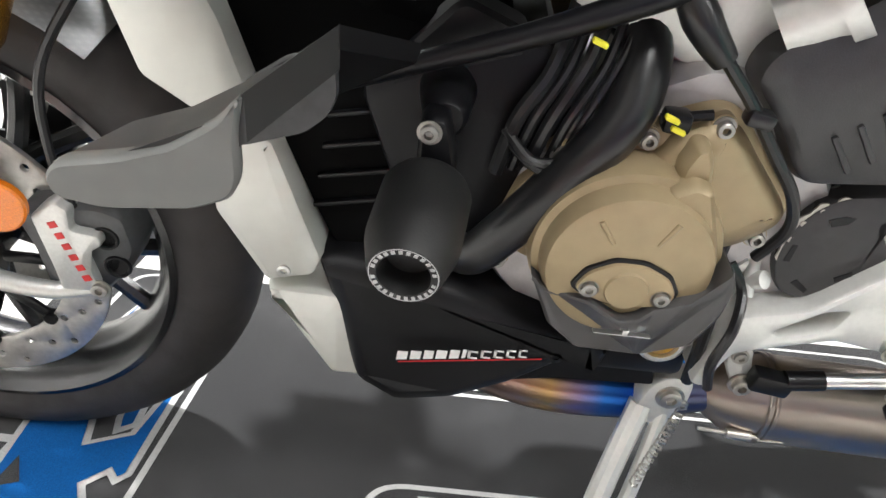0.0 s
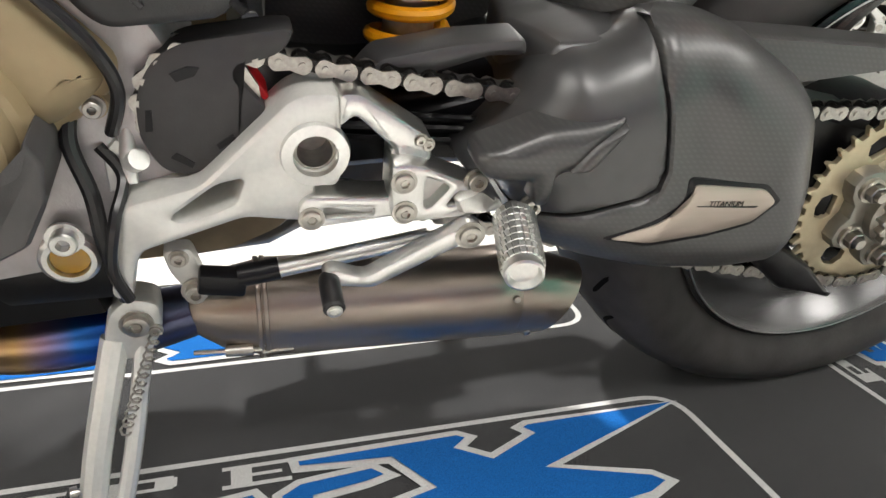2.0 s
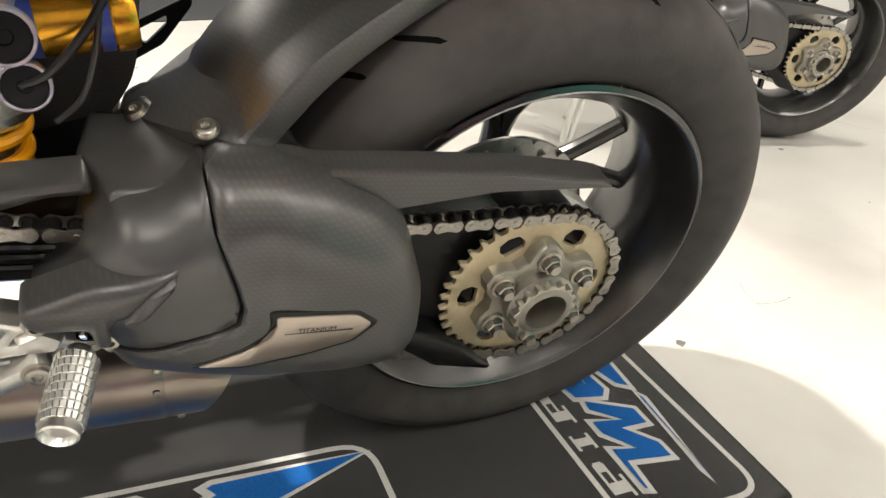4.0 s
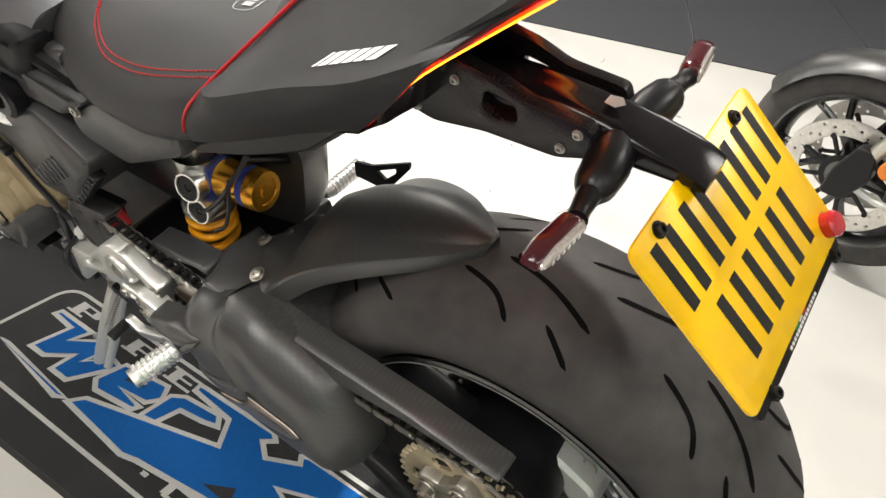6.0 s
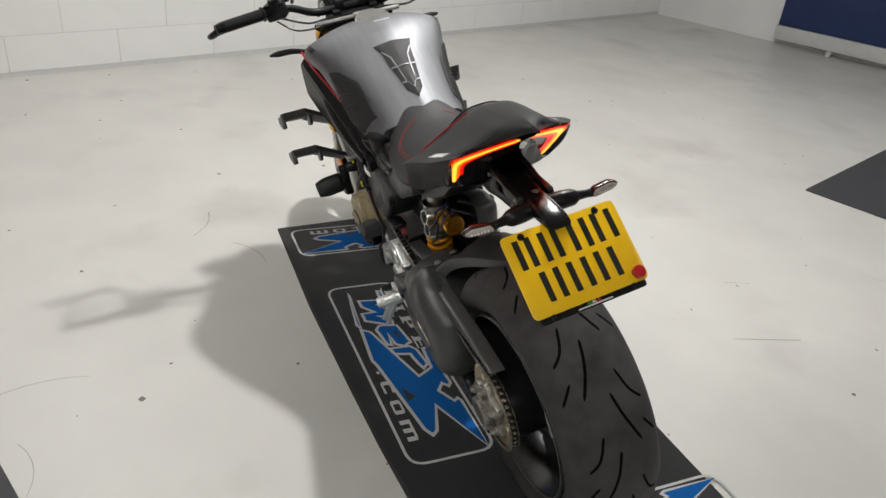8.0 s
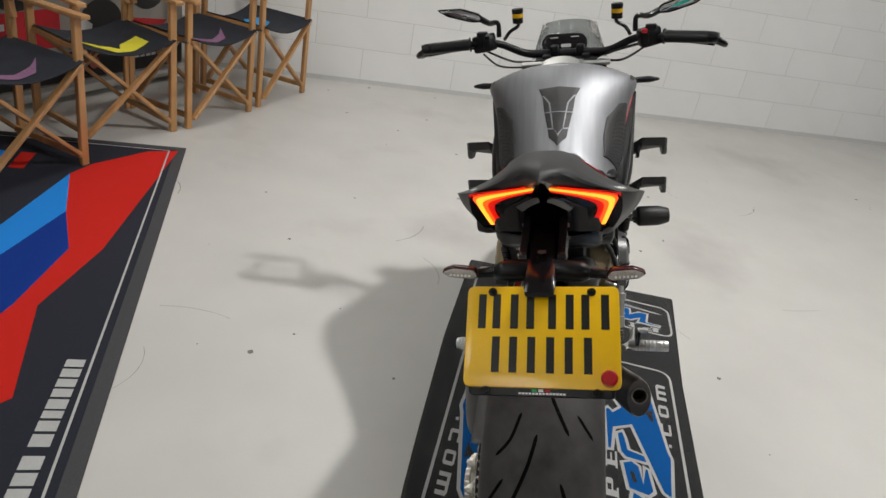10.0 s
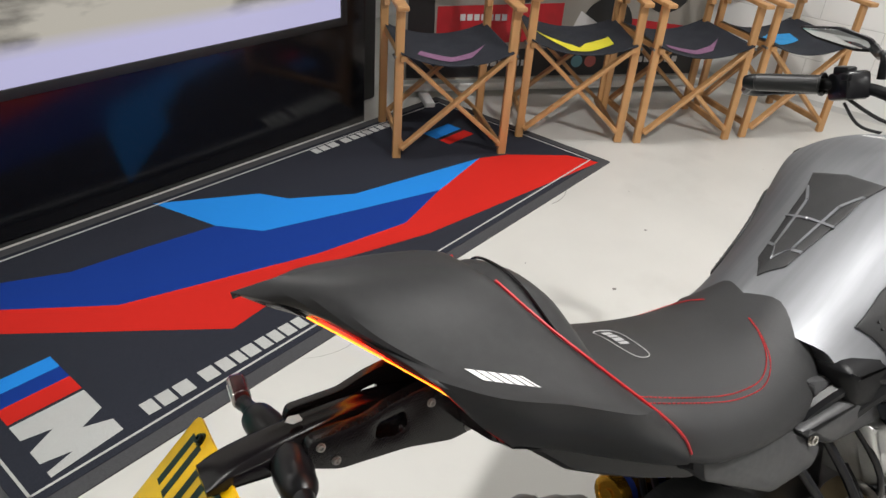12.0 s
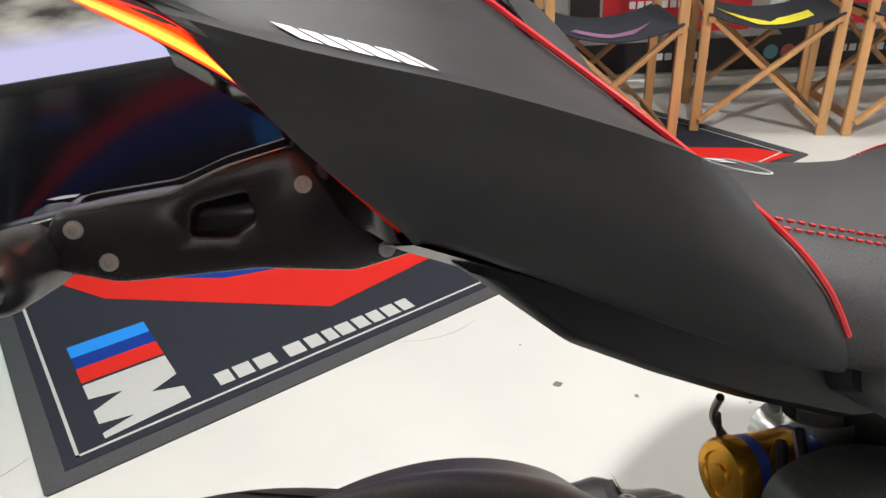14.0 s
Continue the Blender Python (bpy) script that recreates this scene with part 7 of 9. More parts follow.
for k in range(6):
    add_box(bm, (-0.708 + 0.0135 * k, -0.1515, 0.548 + 0.0105 * k), (0.0045, 0.005, 0.034), 0.0012, pose(0, 0, 0, 0, -38, 0))
loose("canister_rib", bm, CANISTER, parent=can)
bm = B()
for k in range(7):
    add_box(bm, (-0.640 + 0.0115 * k, -0.140, 0.535 + 0.0125 * k), (0.007, 0.02, 0.012), 0.002, pose(0, 0, 0, 0, -45, 0))
loose("canister_tooth", bm, SATIN_BLACK, parent=can)
# frame spars and subframe
for sgn in (-1, 1):
    bm = B()
    add_tube(bm, [(-1.13, sgn * 0.14, 0.541), (-1.068, sgn * 0.150, 0.561), (-1.026, sgn * 0.150, 0.576), (-0.971, sgn * 0.150, 0.596), (-0.918, sgn * 0.150, 0.617), (-0.868, sgn * 0.148, 0.639), (-0.80, sgn * 0.14, 0.67)], [0.006, 0.007, 0.0075, 0.008, 0.009, 0.010, 0.011], 12)
    bike_part("frame_spar", bm, SATIN_BLACK, "black frame spar")
    bike_part("front_frame", add_puff(B(), rounded([(-1.13, 0.70), (-1.02, 0.640), (-0.87, 0.655), (-0.70, 0.70), (-0.62, 0.735), (-0.60, 0.80), (-0.74, 0.80), (-0.95, 0.83), (-1.08, 0.85)], 0.02), [(0, sgn * 0.03), (0, sgn * 0.125), (0.008, sgn * 0.140), (0.02, sgn * 0.146)]), MATT_BLACK, "black front frame", smooth=45)
    bike_part("subframe", add_puff(B(), rounded([(-0.72, 0.72), (-0.62, 0.695), (-0.50, 0.68), (-0.36, 0.735), (-0.36, 0.765), (-0.50, 0.745), (-0.60, 0.775), (-0.70, 0.79)], 0.01), [(0, sgn * 0.02), (0, sgn * 0.105), (0.006, sgn * 0.118)]), MATT_BLACK, "black cast subframe", smooth=45)
bm = B()
add_lathe(bm, [(0, 0.034), (0.02, 0.034), (0.024, 0.028), (0.024, 0.018), (0.010, 0.016), (0.010, 0)], (-0.690, -0.140, 0.700), (0, -1, 0), 28)
bike_part("frame_boss", bm, SATIN_BLACK)
bike_part("airbox", add_box(B(), (-0.86, 0, 0.76), (0.46, 0.20, 0.16), 0.03), SATIN_BLACK)
bike_part("battery_tray", add_box(B(), (-0.60, 0, 0.60), (0.22, 0.14, 0.16), 0.02), SATIN_BLACK)
bm = B()
add_lathe(bm, [(0, 0.022), (0.004, 0.026), (0.05, 0.026), (0.054, 0.022)], (-0.47, -0.055, 0.70), (0.3, -0.6, -0.1), 24)
bike_part("valve_actuator", bm, ALU, "silver round actuator")
bike_part("tail_liner", add_puff(B(), rounded([(-0.58, 0.690), (-0.44, 0.702), (-0.38, 0.708), (-0.312, 0.736), (-0.258, 0.763), (-0.210, 0.790), (-0.168, 0.829), (-0.150, 0.845), (-0.180, 0.850), (-0.25, 0.812), (-0.34, 0.785), (-0.58, 0.76)], 0.006), [(0.006, 0.104), (0, 0.094), (0, -0.094), (0.006, -0.104)]), SATIN_BLACK, "black tail liner", smooth=45)

# ---- right side covers ----
bm = B()
add_lathe(bm, [(0, 0.088), (0.03, 0.086), (0.045, 0.078), (0.05, 0.06), (0.052, 0)], (-0.83, 0.13, 0.45), (0, 1, 0), 48)
bike_part("alternator_cover", bm, GOLD_CASE, "bronze right engine cover", engine)
bike_part("alternator_guard", add_lathe(B(), [(0.03, 0.091), (0.052, 0.084), (0.060, 0.06), (0.061, 0)], (-0.83, 0.13, 0.45), (0, 1, 0), 40), CARBON, "carbon cover guard", engine)
for a in (20, 80, 140, 200, 260, 320):
    c, s_ = math.cos(radians(a)), math.sin(radians(a))
    bike_part("guard_rib", add_tube(B(), [(-0.83 + 0.03 * c, 0.1915, 0.45 + 0.03 * s_), (-0.83 + 0.075 * c, 0.187, 0.45 + 0.075 * s_), (-0.83 + 0.090 * c, 0.170, 0.45 + 0.090 * s_)], 0.003, 8), SATIN_BLACK, parent=engine)
bm = B()
for k in range(9):
    a = 2 * math.pi * k / 9
    add_bolt(bm, (-0.83 + 0.095 * math.cos(a), 0.15, 0.45 + 0.095 * math.sin(a)), (0, 1, 0), 0.006, 0.008)
loose("cover_bolt", bm, ALU, parent=engine)
bike_part("footrest_bracket", add_plate(B(), rounded([(-0.735, 0.40), (-0.61, 0.48), (-0.575, 0.478), (-0.56, 0.40), (-0.50, 0.375), (-0.50, 0.35), (-0.58, 0.355), (-0.72, 0.36)], 0.008), 0.136, 0.150, 0.003, [rounded([(-0.69, 0.40), (-0.62, 0.442), (-0.60, 0.40), (-0.62, 0.378)], 0.006)]), ALU, "silver right footrest bracket")
bm = B()
add_lathe(bm, [(0, 0.006), (0.004, 0.0105), (0.030, 0.0105), (0.032, 0.0085), (0.070, 0.0085), (0.073, 0.012), (0.092, 0.012), (0.095, 0.007), (0.112, 0.006), (0.112, 0)], (-0.560, 0.160, 0.385), (-0.38, 0.02, 0.92), 20)
bike_part("rear_brake_cylinder", bm, ALU, "silver rear brake master cylinder")
bike_part("brake_cylinder_boot", add_lathe(B(), [(0, 0.006), (0.004, 0.010), (0.008, 0.007), (0.012, 0.010), (0.016, 0.007), (0.020, 0.010), (0.024, 0.006)], (-0.549, 0.160, 0.360), (-0.38, 0.02, 0.92), 16), HOSE, "ribbed rubber boot")
bike_part("fluid_bottle", add_lathe(B(), [(0, 0.014), (0.003, 0.017), (0.034, 0.018), (0.036, 0.021), (0.046, 0.021), (0.048, 0.016), (0.048, 0)], (-0.745, 0.168, 0.590), (0.05, 0.1, 1), 24), SATIN_BLACK, "small black fluid bottle")
bike_part("right_head", add_puff(B(), rounded([(-0.83, 0.69), (-0.74, 0.70), (-0.70, 0.655), (-0.72, 0.60), (-0.80, 0.585), (-0.85, 0.62)], 0.012), [(0, 0.05), (0, 0.118), (0.004, 0.126), (0.014, 0.130)]), GOLD_CASE, "bronze rear cylinder head cover", engine, 45)
bike_part("right_case", add_puff(B(), rounded([(-0.80, 0.555), (-0.69, 0.560), (-0.645, 0.50), (-0.65, 0.42), (-0.73, 0.39), (-0.80, 0.43)], 0.014), [(0, 0.08), (0, 0.128), (0.004, 0.136), (0.014, 0.140)]), GOLD_CASE, "bronze right case cover", engine, 45)
for x, z in ((-0.785, 0.545), (-0.700, 0.548), (-0.662, 0.495), (-0.668, 0.430), (-0.815, 0.672), (-0.722, 0.662), (-0.742, 0.612)):
    bike_part("case_bolt", add_bolt(B(), (x, 0.136 if z < 0.6 else 0.127, z), (0, 1, 0), 0.0065, 0.007), ALU, parent=engine)
bm = B()
add_lathe(bm, [(0, 0.010), (0.008, 0.0115), (0.012, 0.0138), (0.095, 0.0142), (0.100, 0.0125), (0.100, 0)], (-0.500, 0.178, 0.370), (0.05, 1, 0.02), 24)
for j in range(9):
    add_lathe(bm, [(0.016 + j * 0.0088, 0.0138), (0.0185 + j * 0.0088, 0.0152), (0.021 + j * 0.0088, 0.0138)], (-0.500, 0.178, 0.370), (0.05, 1, 0.02), 20)
bike_part("footpeg", bm, ALU, "knurled silver right footpeg")
bm = B()
add_tube(bm, [(-0.50, 0.165, 0.36), (-0.58, 0.19, 0.33), (-0.66, 0.20, 0.32)], [0.008, 0.007, 0.009], 10)
add_cyl(bm, (-0.655, 0.19, 0.32), (-0.655, 0.24, 0.32), 0.008, n=14)
bike_part("brake_pedal", bm, ALU, "machined silver brake pedal")
bm = B()
for k, (x0, z0, x1, z1) in enumerate(((-0.66, 0.72, -0.70, 0.50), (-0.62, 0.70, -0.66, 0.44), (-0.74, 0.70, -0.76, 0.55), (-0.70, 0.60, -0.60, 0.52), (-0.58, 0.66, -0.64, 0.40), (-0.80, 0.66, -0.84, 0.56), (-0.87, 0.63, -0.93, 0.45), (-0.77, 0.62, -0.66, 0.40), (-0.90, 0.52, -0.70, 0.58))):
    add_tube(bm, [(x0, 0.10, z0), ((x0 + x1) / 2 - 0.02, 0.15, (z0 + z1) / 2), (x1, 0.14, z1)], 0.005 + 0.0015 * (k % 3), 8)
loose("right_hose", bm, HOSE, "black hose along the engine")
# finned carbon heat shield over the collector
SH = [(-0.37, 0.630), (-0.43, 0.648), (-0.52, 0.618), (-0.60, 0.55), (-0.62, 0.46), (-0.58, 0.36), (-0.47, 0.40), (-0.385, 0.50)]
shield = bike_part("heat_shield", add_puff(B(), rounded(SH, 0.035, 5), [(0, 0.03), (0, 0.070), (0.006, 0.086), (0.02, 0.096), (0.05, 0.100)]), CARBON, "large carbon exhaust heat shield", smooth=50)
for k in range(4):
    z0 = 0.585 - 0.045 * k
    bike_part("shield_rib", add_tube(B(), [(-0.405 - 0.010 * k, 0.088, z0 + 0.008), (-0.44, 0.099, z0), (-0.50, 0.100, z0 - 0.014), (-0.570, 0.084, z0 - 0.028)], [0.002, 0.0036, 0.0036, 0.002], 8), SATIN_BLACK, parent=shield)
for x, z in ((-0.420, 0.622), (-0.575, 0.480), (-0.445, 0.440)):
    bike_part("shield_bolt", add_bolt(B(), (x, 0.094, z), (0, 1, 0), 0.008, 0.006), STEEL, parent=shield)
# right cylinder head and silver arm
HEAD = [(-0.84, 0.44), (-0.86, 0.57), (-0.93, 0.60), (-1.02, 0.58), (-1.09, 0.52), (-1.08, 0.43), (-1.00, 0.39), (-0.90, 0.39)]
bike_part("right_head_cover", add_puff(B(), rounded(HEAD, 0.02, 4), [(0, 0.08), (0, 0.122), (0.004, 0.130), (0.018, 0.135)]), GOLD_CASE, "bronze right cylinder head cover", engine, 45)
for x, z in ((-0.865, 0.455), (-0.880, 0.562), (-1.01, 0.560), (-1.062, 0.450), (-0.955, 0.408)):
    bike_part("case_bolt", add_bolt(B(), (x, 0.131, z), (0, 1, 0), 0.0075, 0.007), ALU, parent=engine)
bike_part("right_arm", add_puff(B(), rounded([(-0.669, 0.697), (-0.827, 0.646), (-0.80, 0.544), (-0.719, 0.567)], 0.016, 4), [(0, 0.12), (0, 0.137), (0.003, 0.142), (0.010, 0.145)]), ALU_PAINT, "silver cast arm", smooth=40)
bm = B()
for k in range(6):
    add_box(bm, (-0.74 + 0.03 * k, 0.140, 0.58 - 0.03 * k), (0.014, 0.012, 0.022), 0.003, pose(0, 0, 0, 10 * k, 20 * k, 0))
    add_cyl(bm, (-0.72 + 0.03 * k, 0.12, 0.56 - 0.025 * k), (-0.715 + 0.03 * k, 0.150, 0.552 - 0.025 * k), 0.0055, n=10)
    add_cyl(bm, (-0.78 + 0.02 * k, 0.12, 0.66 - 0.02 * k), (-0.782 + 0.02 * k, 0.152, 0.655 - 0.02 * k), 0.007, n=12)
loose("linkage", bm, STEEL, "small silver link")


# ---- tail, seat and tank ----
def skin(bm, rows, steps=4, across=4, mirror=True):
    """A smooth skin through rows of points; each row runs from the top's middle outwards and round to the bottom's middle."""
    fine = [curve_points(r, across) for r in rows]
    cols = [curve_points([f[k] for f in fine], steps) for k in range(len(fine[0]))]
    loops = []
    for i in range(len(cols[0])):
        half = [c[i] for c in cols]
        ring = half + ([Vector((p.x, -p.y, p.z)) for p in half[::-1]] if mirror else [])
        loops.append([bm.verts.new(p) for p in ring])
    for a, b in zip(loops, loops[1:]):
        for j in range(len(a) - 1):
            bm.faces.new((a[j], a[j + 1], b[j + 1], b[j]))
        if mirror:
            bm.faces.new((a[-1], a[0], b[0], b[-1]))
    for ring in (loops[0], loops[-1]):
        if mirror:
            bm.faces.new(ring)
    bmesh.ops.remove_doubles(bm, verts=bm.verts, dist=2e-5)
    return bm


from mathutils.bvhtree import BVHTree

TAIL_COVER = material("matt_carbon_tail", (0.030, 0.030, 0.031), 0.44, spec=0.26, grain=0.08, grain_scale=90, bump=0.05, bump_scale=900)
tail = thing("tail_unit", "matt black pointed tail unit", "")
tail.parent = bike
# rows run from the trailing edge forward to the slanted front edge
T_ROWS = [
    [(0.075, 0.000, 1.030), (0.045, 0.010, 1.017), (0.016, 0.022, 1.003), (-0.018, 0.070, 0.984), (-0.044, 0.124, 0.967), (-0.054, 0.134, 0.956), (-0.086, 0.136, 0.912), (-0.122, 0.127, 0.872), (-0.130, 0.120, 0.861)],
    [(0.020, 0.000, 1.034), (0.005, 0.034, 1.024), (-0.025, 0.080, 0.990), (-0.065, 0.124, 0.962), (-0.095, 0.158, 0.946), (-0.105, 0.163, 0.934), (-0.125, 0.148, 0.898), (-0.140, 0.126, 0.864), (-0.146, 0.112, 0.855)],
    [(-0.050, 0.000, 1.028), (-0.060, 0.040, 1.020), (-0.085, 0.090, 0.979), (-0.120, 0.135, 0.944), (-0.155, 0.172, 0.926), (-0.165, 0.177, 0.913), (-0.180, 0.156, 0.874), (-0.195, 0.126, 0.836), (-0.202, 0.108, 0.826)],
    [(-0.108, 0.000, 1.020), (-0.118, 0.042, 1.012), (-0.142, 0.092, 0.967), (-0.180, 0.138, 0.930), (-0.222, 0.184, 0.898), (-0.232, 0.181, 0.884), (-0.245, 0.160, 0.842), (-0.258, 0.128, 0.803), (-0.264, 0.108, 0.792)],
    [(-0.140, 0.000, 1.012), (-0.150, 0.042, 1.003), (-0.176, 0.090, 0.959), (-0.218, 0.133, 0.915), (-0.264, 0.161, 0.876), (-0.280, 0.165, 0.856), (-0.305, 0.152, 0.808), (-0.318, 0.128, 0.772), (-0.324, 0.110, 0.762)],
    [(-0.152, 0.000, 1.006), (-0.164, 0.042, 0.994), (-0.192, 0.088, 0.955), (-0.236, 0.126, 0.906), (-0.290, 0.148, 0.850), (-0.318, 0.149, 0.816), (-0.340, 0.140, 0.783), (-0.353, 0.128, 0.758), (-0.357, 0.114, 0.750)],
]
for r in T_ROWS[1:-1]:
    r[5] = (r[4][0] * 0.55 + r[6][0] * 0.45, r[4][1] * 0.55 + r[6][1] * 0.45 + 0.003, r[4][2] * 0.55 + r[6][2] * 0.45)
bm = B()
fine = [curve_points(r[:5], 4)[:-1] + curve_points(r[4:], 4) for r in T_ROWS]      # a crease runs along each flank
cols = [curve_points([f[k] for f in fine], 4) for k in range(len(fine[0]))]
loops = []
for i in range(len(cols[0])):
    half = [c[i] for c in cols]
    loops.append([bm.verts.new(p) for p in [Vector((p.x, -p.y, p.z)) for p in half[:0:-1]] + half])
for a, b in zip(loops, loops[1:]):
    for j in range(len(a) - 1):
        bm.faces.new((a[j], a[j + 1], b[j + 1], b[j]))
bmesh.ops.recalc_face_normals(bm, faces=bm.faces)
bmesh.ops.solidify(bm, geom=list(bm.faces), thickness=0.004)
cowl = BVHTree.FromBMesh(bm)
bike_part("tail_cover", bm, TAIL_COVER, "matt black tail cowl", tail, 24)
# seat hump before the cowl
bm = B()
skin(bm, [
    [(-0.130, 0.000, 1.002), (-0.140, 0.038, 0.990), (-0.165, 0.078, 0.952), (-0.190, 0.094, 0.915), (-0.19, 0.05, 0.90), (-0.19, 0.0, 0.90)],
    [(-0.185, 0.000, 0.995), (-0.190, 0.040, 0.986), (-0.205, 0.080, 0.950), (-0.220, 0.098, 0.915), (-0.22, 0.05, 0.88), (-0.22, 0.0, 0.88)],
    [(-0.235, 0.000, 0.962), (-0.237, 0.040, 0.953), (-0.245, 0.078, 0.918), (-0.255, 0.094, 0.885), (-0.25, 0.05, 0.86), (-0.25, 0.0, 0.86)],
    [(-0.268, 0.000, 0.900), (-0.268, 0.040, 0.893), (-0.272, 0.076, 0.872), (-0.278, 0.090, 0.852), (-0.27, 0.05, 0.84), (-0.27, 0.0, 0.84)]])
bike_part("seat_hump", bm, TAIL_COVER, "smooth black seat hump", tail, 40)
bike_part("hump_seam", add_tube(B(), [(-0.205, -0.088, 0.945), (-0.193, -0.045, 0.985), (-0.190, 0, 0.9945), (-0.193, 0.045, 0.985), (-0.205, 0.088, 0.945)], 0.0016, 6), GLOSS_BLACK, parent=tail)
# red piping along the front edge
for s in (-1, 1):
    line = [(p[0] - 0.002, s * (p[1] + 0.0008), p[2] + 0.001) for p in T_ROWS[-1][1:7]]
    bike_part("red_piping", add_tube(B(), line, 0.0017, 6), RED_LINE, "thin red edge line", tail)
    # maker's lettering as bars, following the cowl
    bm = B()
    A, Bv = Vector((-0.093, 0.136, 0.953)), Vector((-0.142, 0.155, 0.938))
    upv = Vector((0.012, -0.008, 0.0110))
    nrm = (Bv - A).cross(upv).normalized()
    if nrm.y < 0:
        nrm = -nrm
    f = 0.0
    for w in (.18, .17, .16, .18, .15, .07):
        p, q = A.lerp(Bv, f), A.lerp(Bv, f + w * 0.88)
        quad = [p, q, q + upv, p + upv]
        on = []
        for v in quad:
            spot, out, _, _ = cowl.ray_cast(v + nrm * 0.04, -nrm)
            on.append((spot if spot else v) + nrm * 0.0012)
        bm.faces.new([bm.verts.new(v) for v in on])
        f += w + 0.018
    for v in bm.verts:
        v.co.y *= s
    bike_part("maker_lettering", bm, WHITE_PRINT, "small white maker's lettering as bars", tail, 0)
# underside with the two lamp bowls
bm = B()
rows = []
for e in (T_ROWS[0], T_ROWS[2], T_ROWS[4]):
    lo = e[-1]
    rows.append([(lo[0], -lo[1], lo[2]), (lo[0] + 0.005, -lo[1] * 0.5, lo[2] - 0.012), (lo[0] + 0.01, 0, lo[2] - 0.016), (lo[0] + 0.005, lo[1] * 0.5, lo[2] - 0.012), (lo[0], lo[1], lo[2])])
sheet(bm, [curve_points(r, 3) for r in rows])
bike_part("tail_floor", bm, SATIN_BLACK, parent=tail, smooth=40)
bm = B()
edge_in = [(0.045, 0.000, 1.008), (0.026, 0.008, 1.000), (0.000, 0.020, 0.984), (-0.036, 0.062, 0.960), (-0.085, 0.098, 0.928), (-0.116, 0.098, 0.892), (-0.138, 0.098, 0.866)]
deep = [(-0.060, 0.000, 0.950), (-0.065, 0.030, 0.945), (-0.085, 0.062, 0.925), (-0.105, 0.085, 0.905), (-0.115, 0.096, 0.890), (-0.125, 0.100, 0.872), (-0.125, 0.10, 0.862)]
floor_ = [(-0.105, 0.000, 0.868), (-0.106, 0.030, 0.866), (-0.112, 0.060, 0.862), (-0.118, 0.080, 0.860), (-0.122, 0.092, 0.858), (-0.126, 0.100, 0.858), (-0.128, 0.104, 0.858)]
for s in (-1, 1):
    sheet(bm, [[(x, s * y, z) for x, y, z in curve_points(r, 3)] for r in ([T_ROWS[0][k] for k in (0, 1, 2, 3, 4, 6, 8)], edge_in, deep, floor_)])
bmesh.ops.remove_doubles(bm, verts=bm.verts, dist=1e-4)
bike_part("lamp_bowl", bm, GLOSS_BLACK, "gloss black rear lamp bowl", tail, 40)
LIGHT_OUT = [(0.016, 0.012, 0.9975), (-0.014, 0.062, 0.9795), (-0.039, 0.107, 0.9645), (-0.054, 0.126, 0.9535), (-0.073, 0.127, 0.9350), (-0.097, 0.122, 0.9080), (-0.130, 0.112, 0.8700)]
LIGHT_IN = [(0.009, 0.014, 0.9880), (-0.026, 0.059, 0.9665), (-0.056, 0.093, 0.9460), (-0.074, 0.1035, 0.9310), (-0.089, 0.1030, 0.9140), (-0.106, 0.0990, 0.8950), (-0.132, 0.0950, 0.8680)]


def ribbon(s, grow, back):
    """A flat light blade between two lines, grown by a share of its width and set back."""
    bm = B()
    outer = curve_points([Vector(o) + (Vector(o) - Vector(i)) * grow for o, i in zip(LIGHT_OUT, LIGHT_IN)], 4)
    inner = curve_points([Vector(i) + (Vector(i) - Vector(o)) * grow * 1.6 for o, i in zip(LIGHT_OUT, LIGHT_IN)], 4)
    sheet(bm, [[(p.x - back, s * p.y, p.z) for p in outer], [((p.x + q.x) / 2 - back + 0.001, s * (p.y + q.y) / 2, (p.z + q.z) / 2) for p, q in zip(outer, inner)], [(q.x - back, s * q.y, q.z) for q in inner]])
    return bm


SMOKED_LENS = material("smoked_red_lens", (0.016, 0.005, 0.006), 0.09, grain=0.1, grain_scale=30, coat=0.4)
for s in (-1, 1):
    light = bike_part("tail_light", ribbon(s, 0.0, 0.0), LED, "glowing amber light blade", tail)
    bike_part("light_surround", ribbon(s, 0.30, 0.0025), LED_RIM, "dim red surround", light)
    bike_part("light_core", ribbon(s, -0.22, -0.0012), LED_CORE, "bright amber core", light)
    root = [(-0.030, 0.006, 0.952), (-0.052, 0.024, 0.936), (-0.080, 0.042, 0.914), (-0.092, 0.056, 0.902), (-0.106, 0.066, 0.890), (-0.118, 0.076, 0.878), (-0.134, 0.090, 0.864)]
    bm = B()
    a_, b_ = curve_points(LIGHT_IN, 3), curve_points(root, 3)
    sheet(bm, [[(p.lerp(q, f).x - 0.010 * math.sin(3.14 * f) - 0.003, s * p.lerp(q, f).y, p.lerp(q, f).z) for p, q in zip(a_, b_)] for f in (0.0, 0.25, 0.5, 0.75, 1.0)])
    bike_part("lamp_lens", bm, SMOKED_LENS, "smoked dark red lamp lens", light, 50)

root = [(-0.030, 0.006, 0.952), (-0.052, 0.024, 0.936), (-0.080, 0.042, 0.914), (-0.092, 0.056, 0.902), (-0.106, 0.066, 0.890), (-0.118, 0.076, 0.878), (-0.134, 0.090, 0.864)]
bm = B()
sheet(bm, [[(p.x - 0.004 - 0.05 * (1 - abs(f)) * p.y, f * p.y, p.z) for p in curve_points(root, 3)] for f in (-1, -0.5, 0, 0.5, 1)])
bike_part("lamp_back", bm, GLOSS_BLACK, "black panel between the lamps", tail, 50)

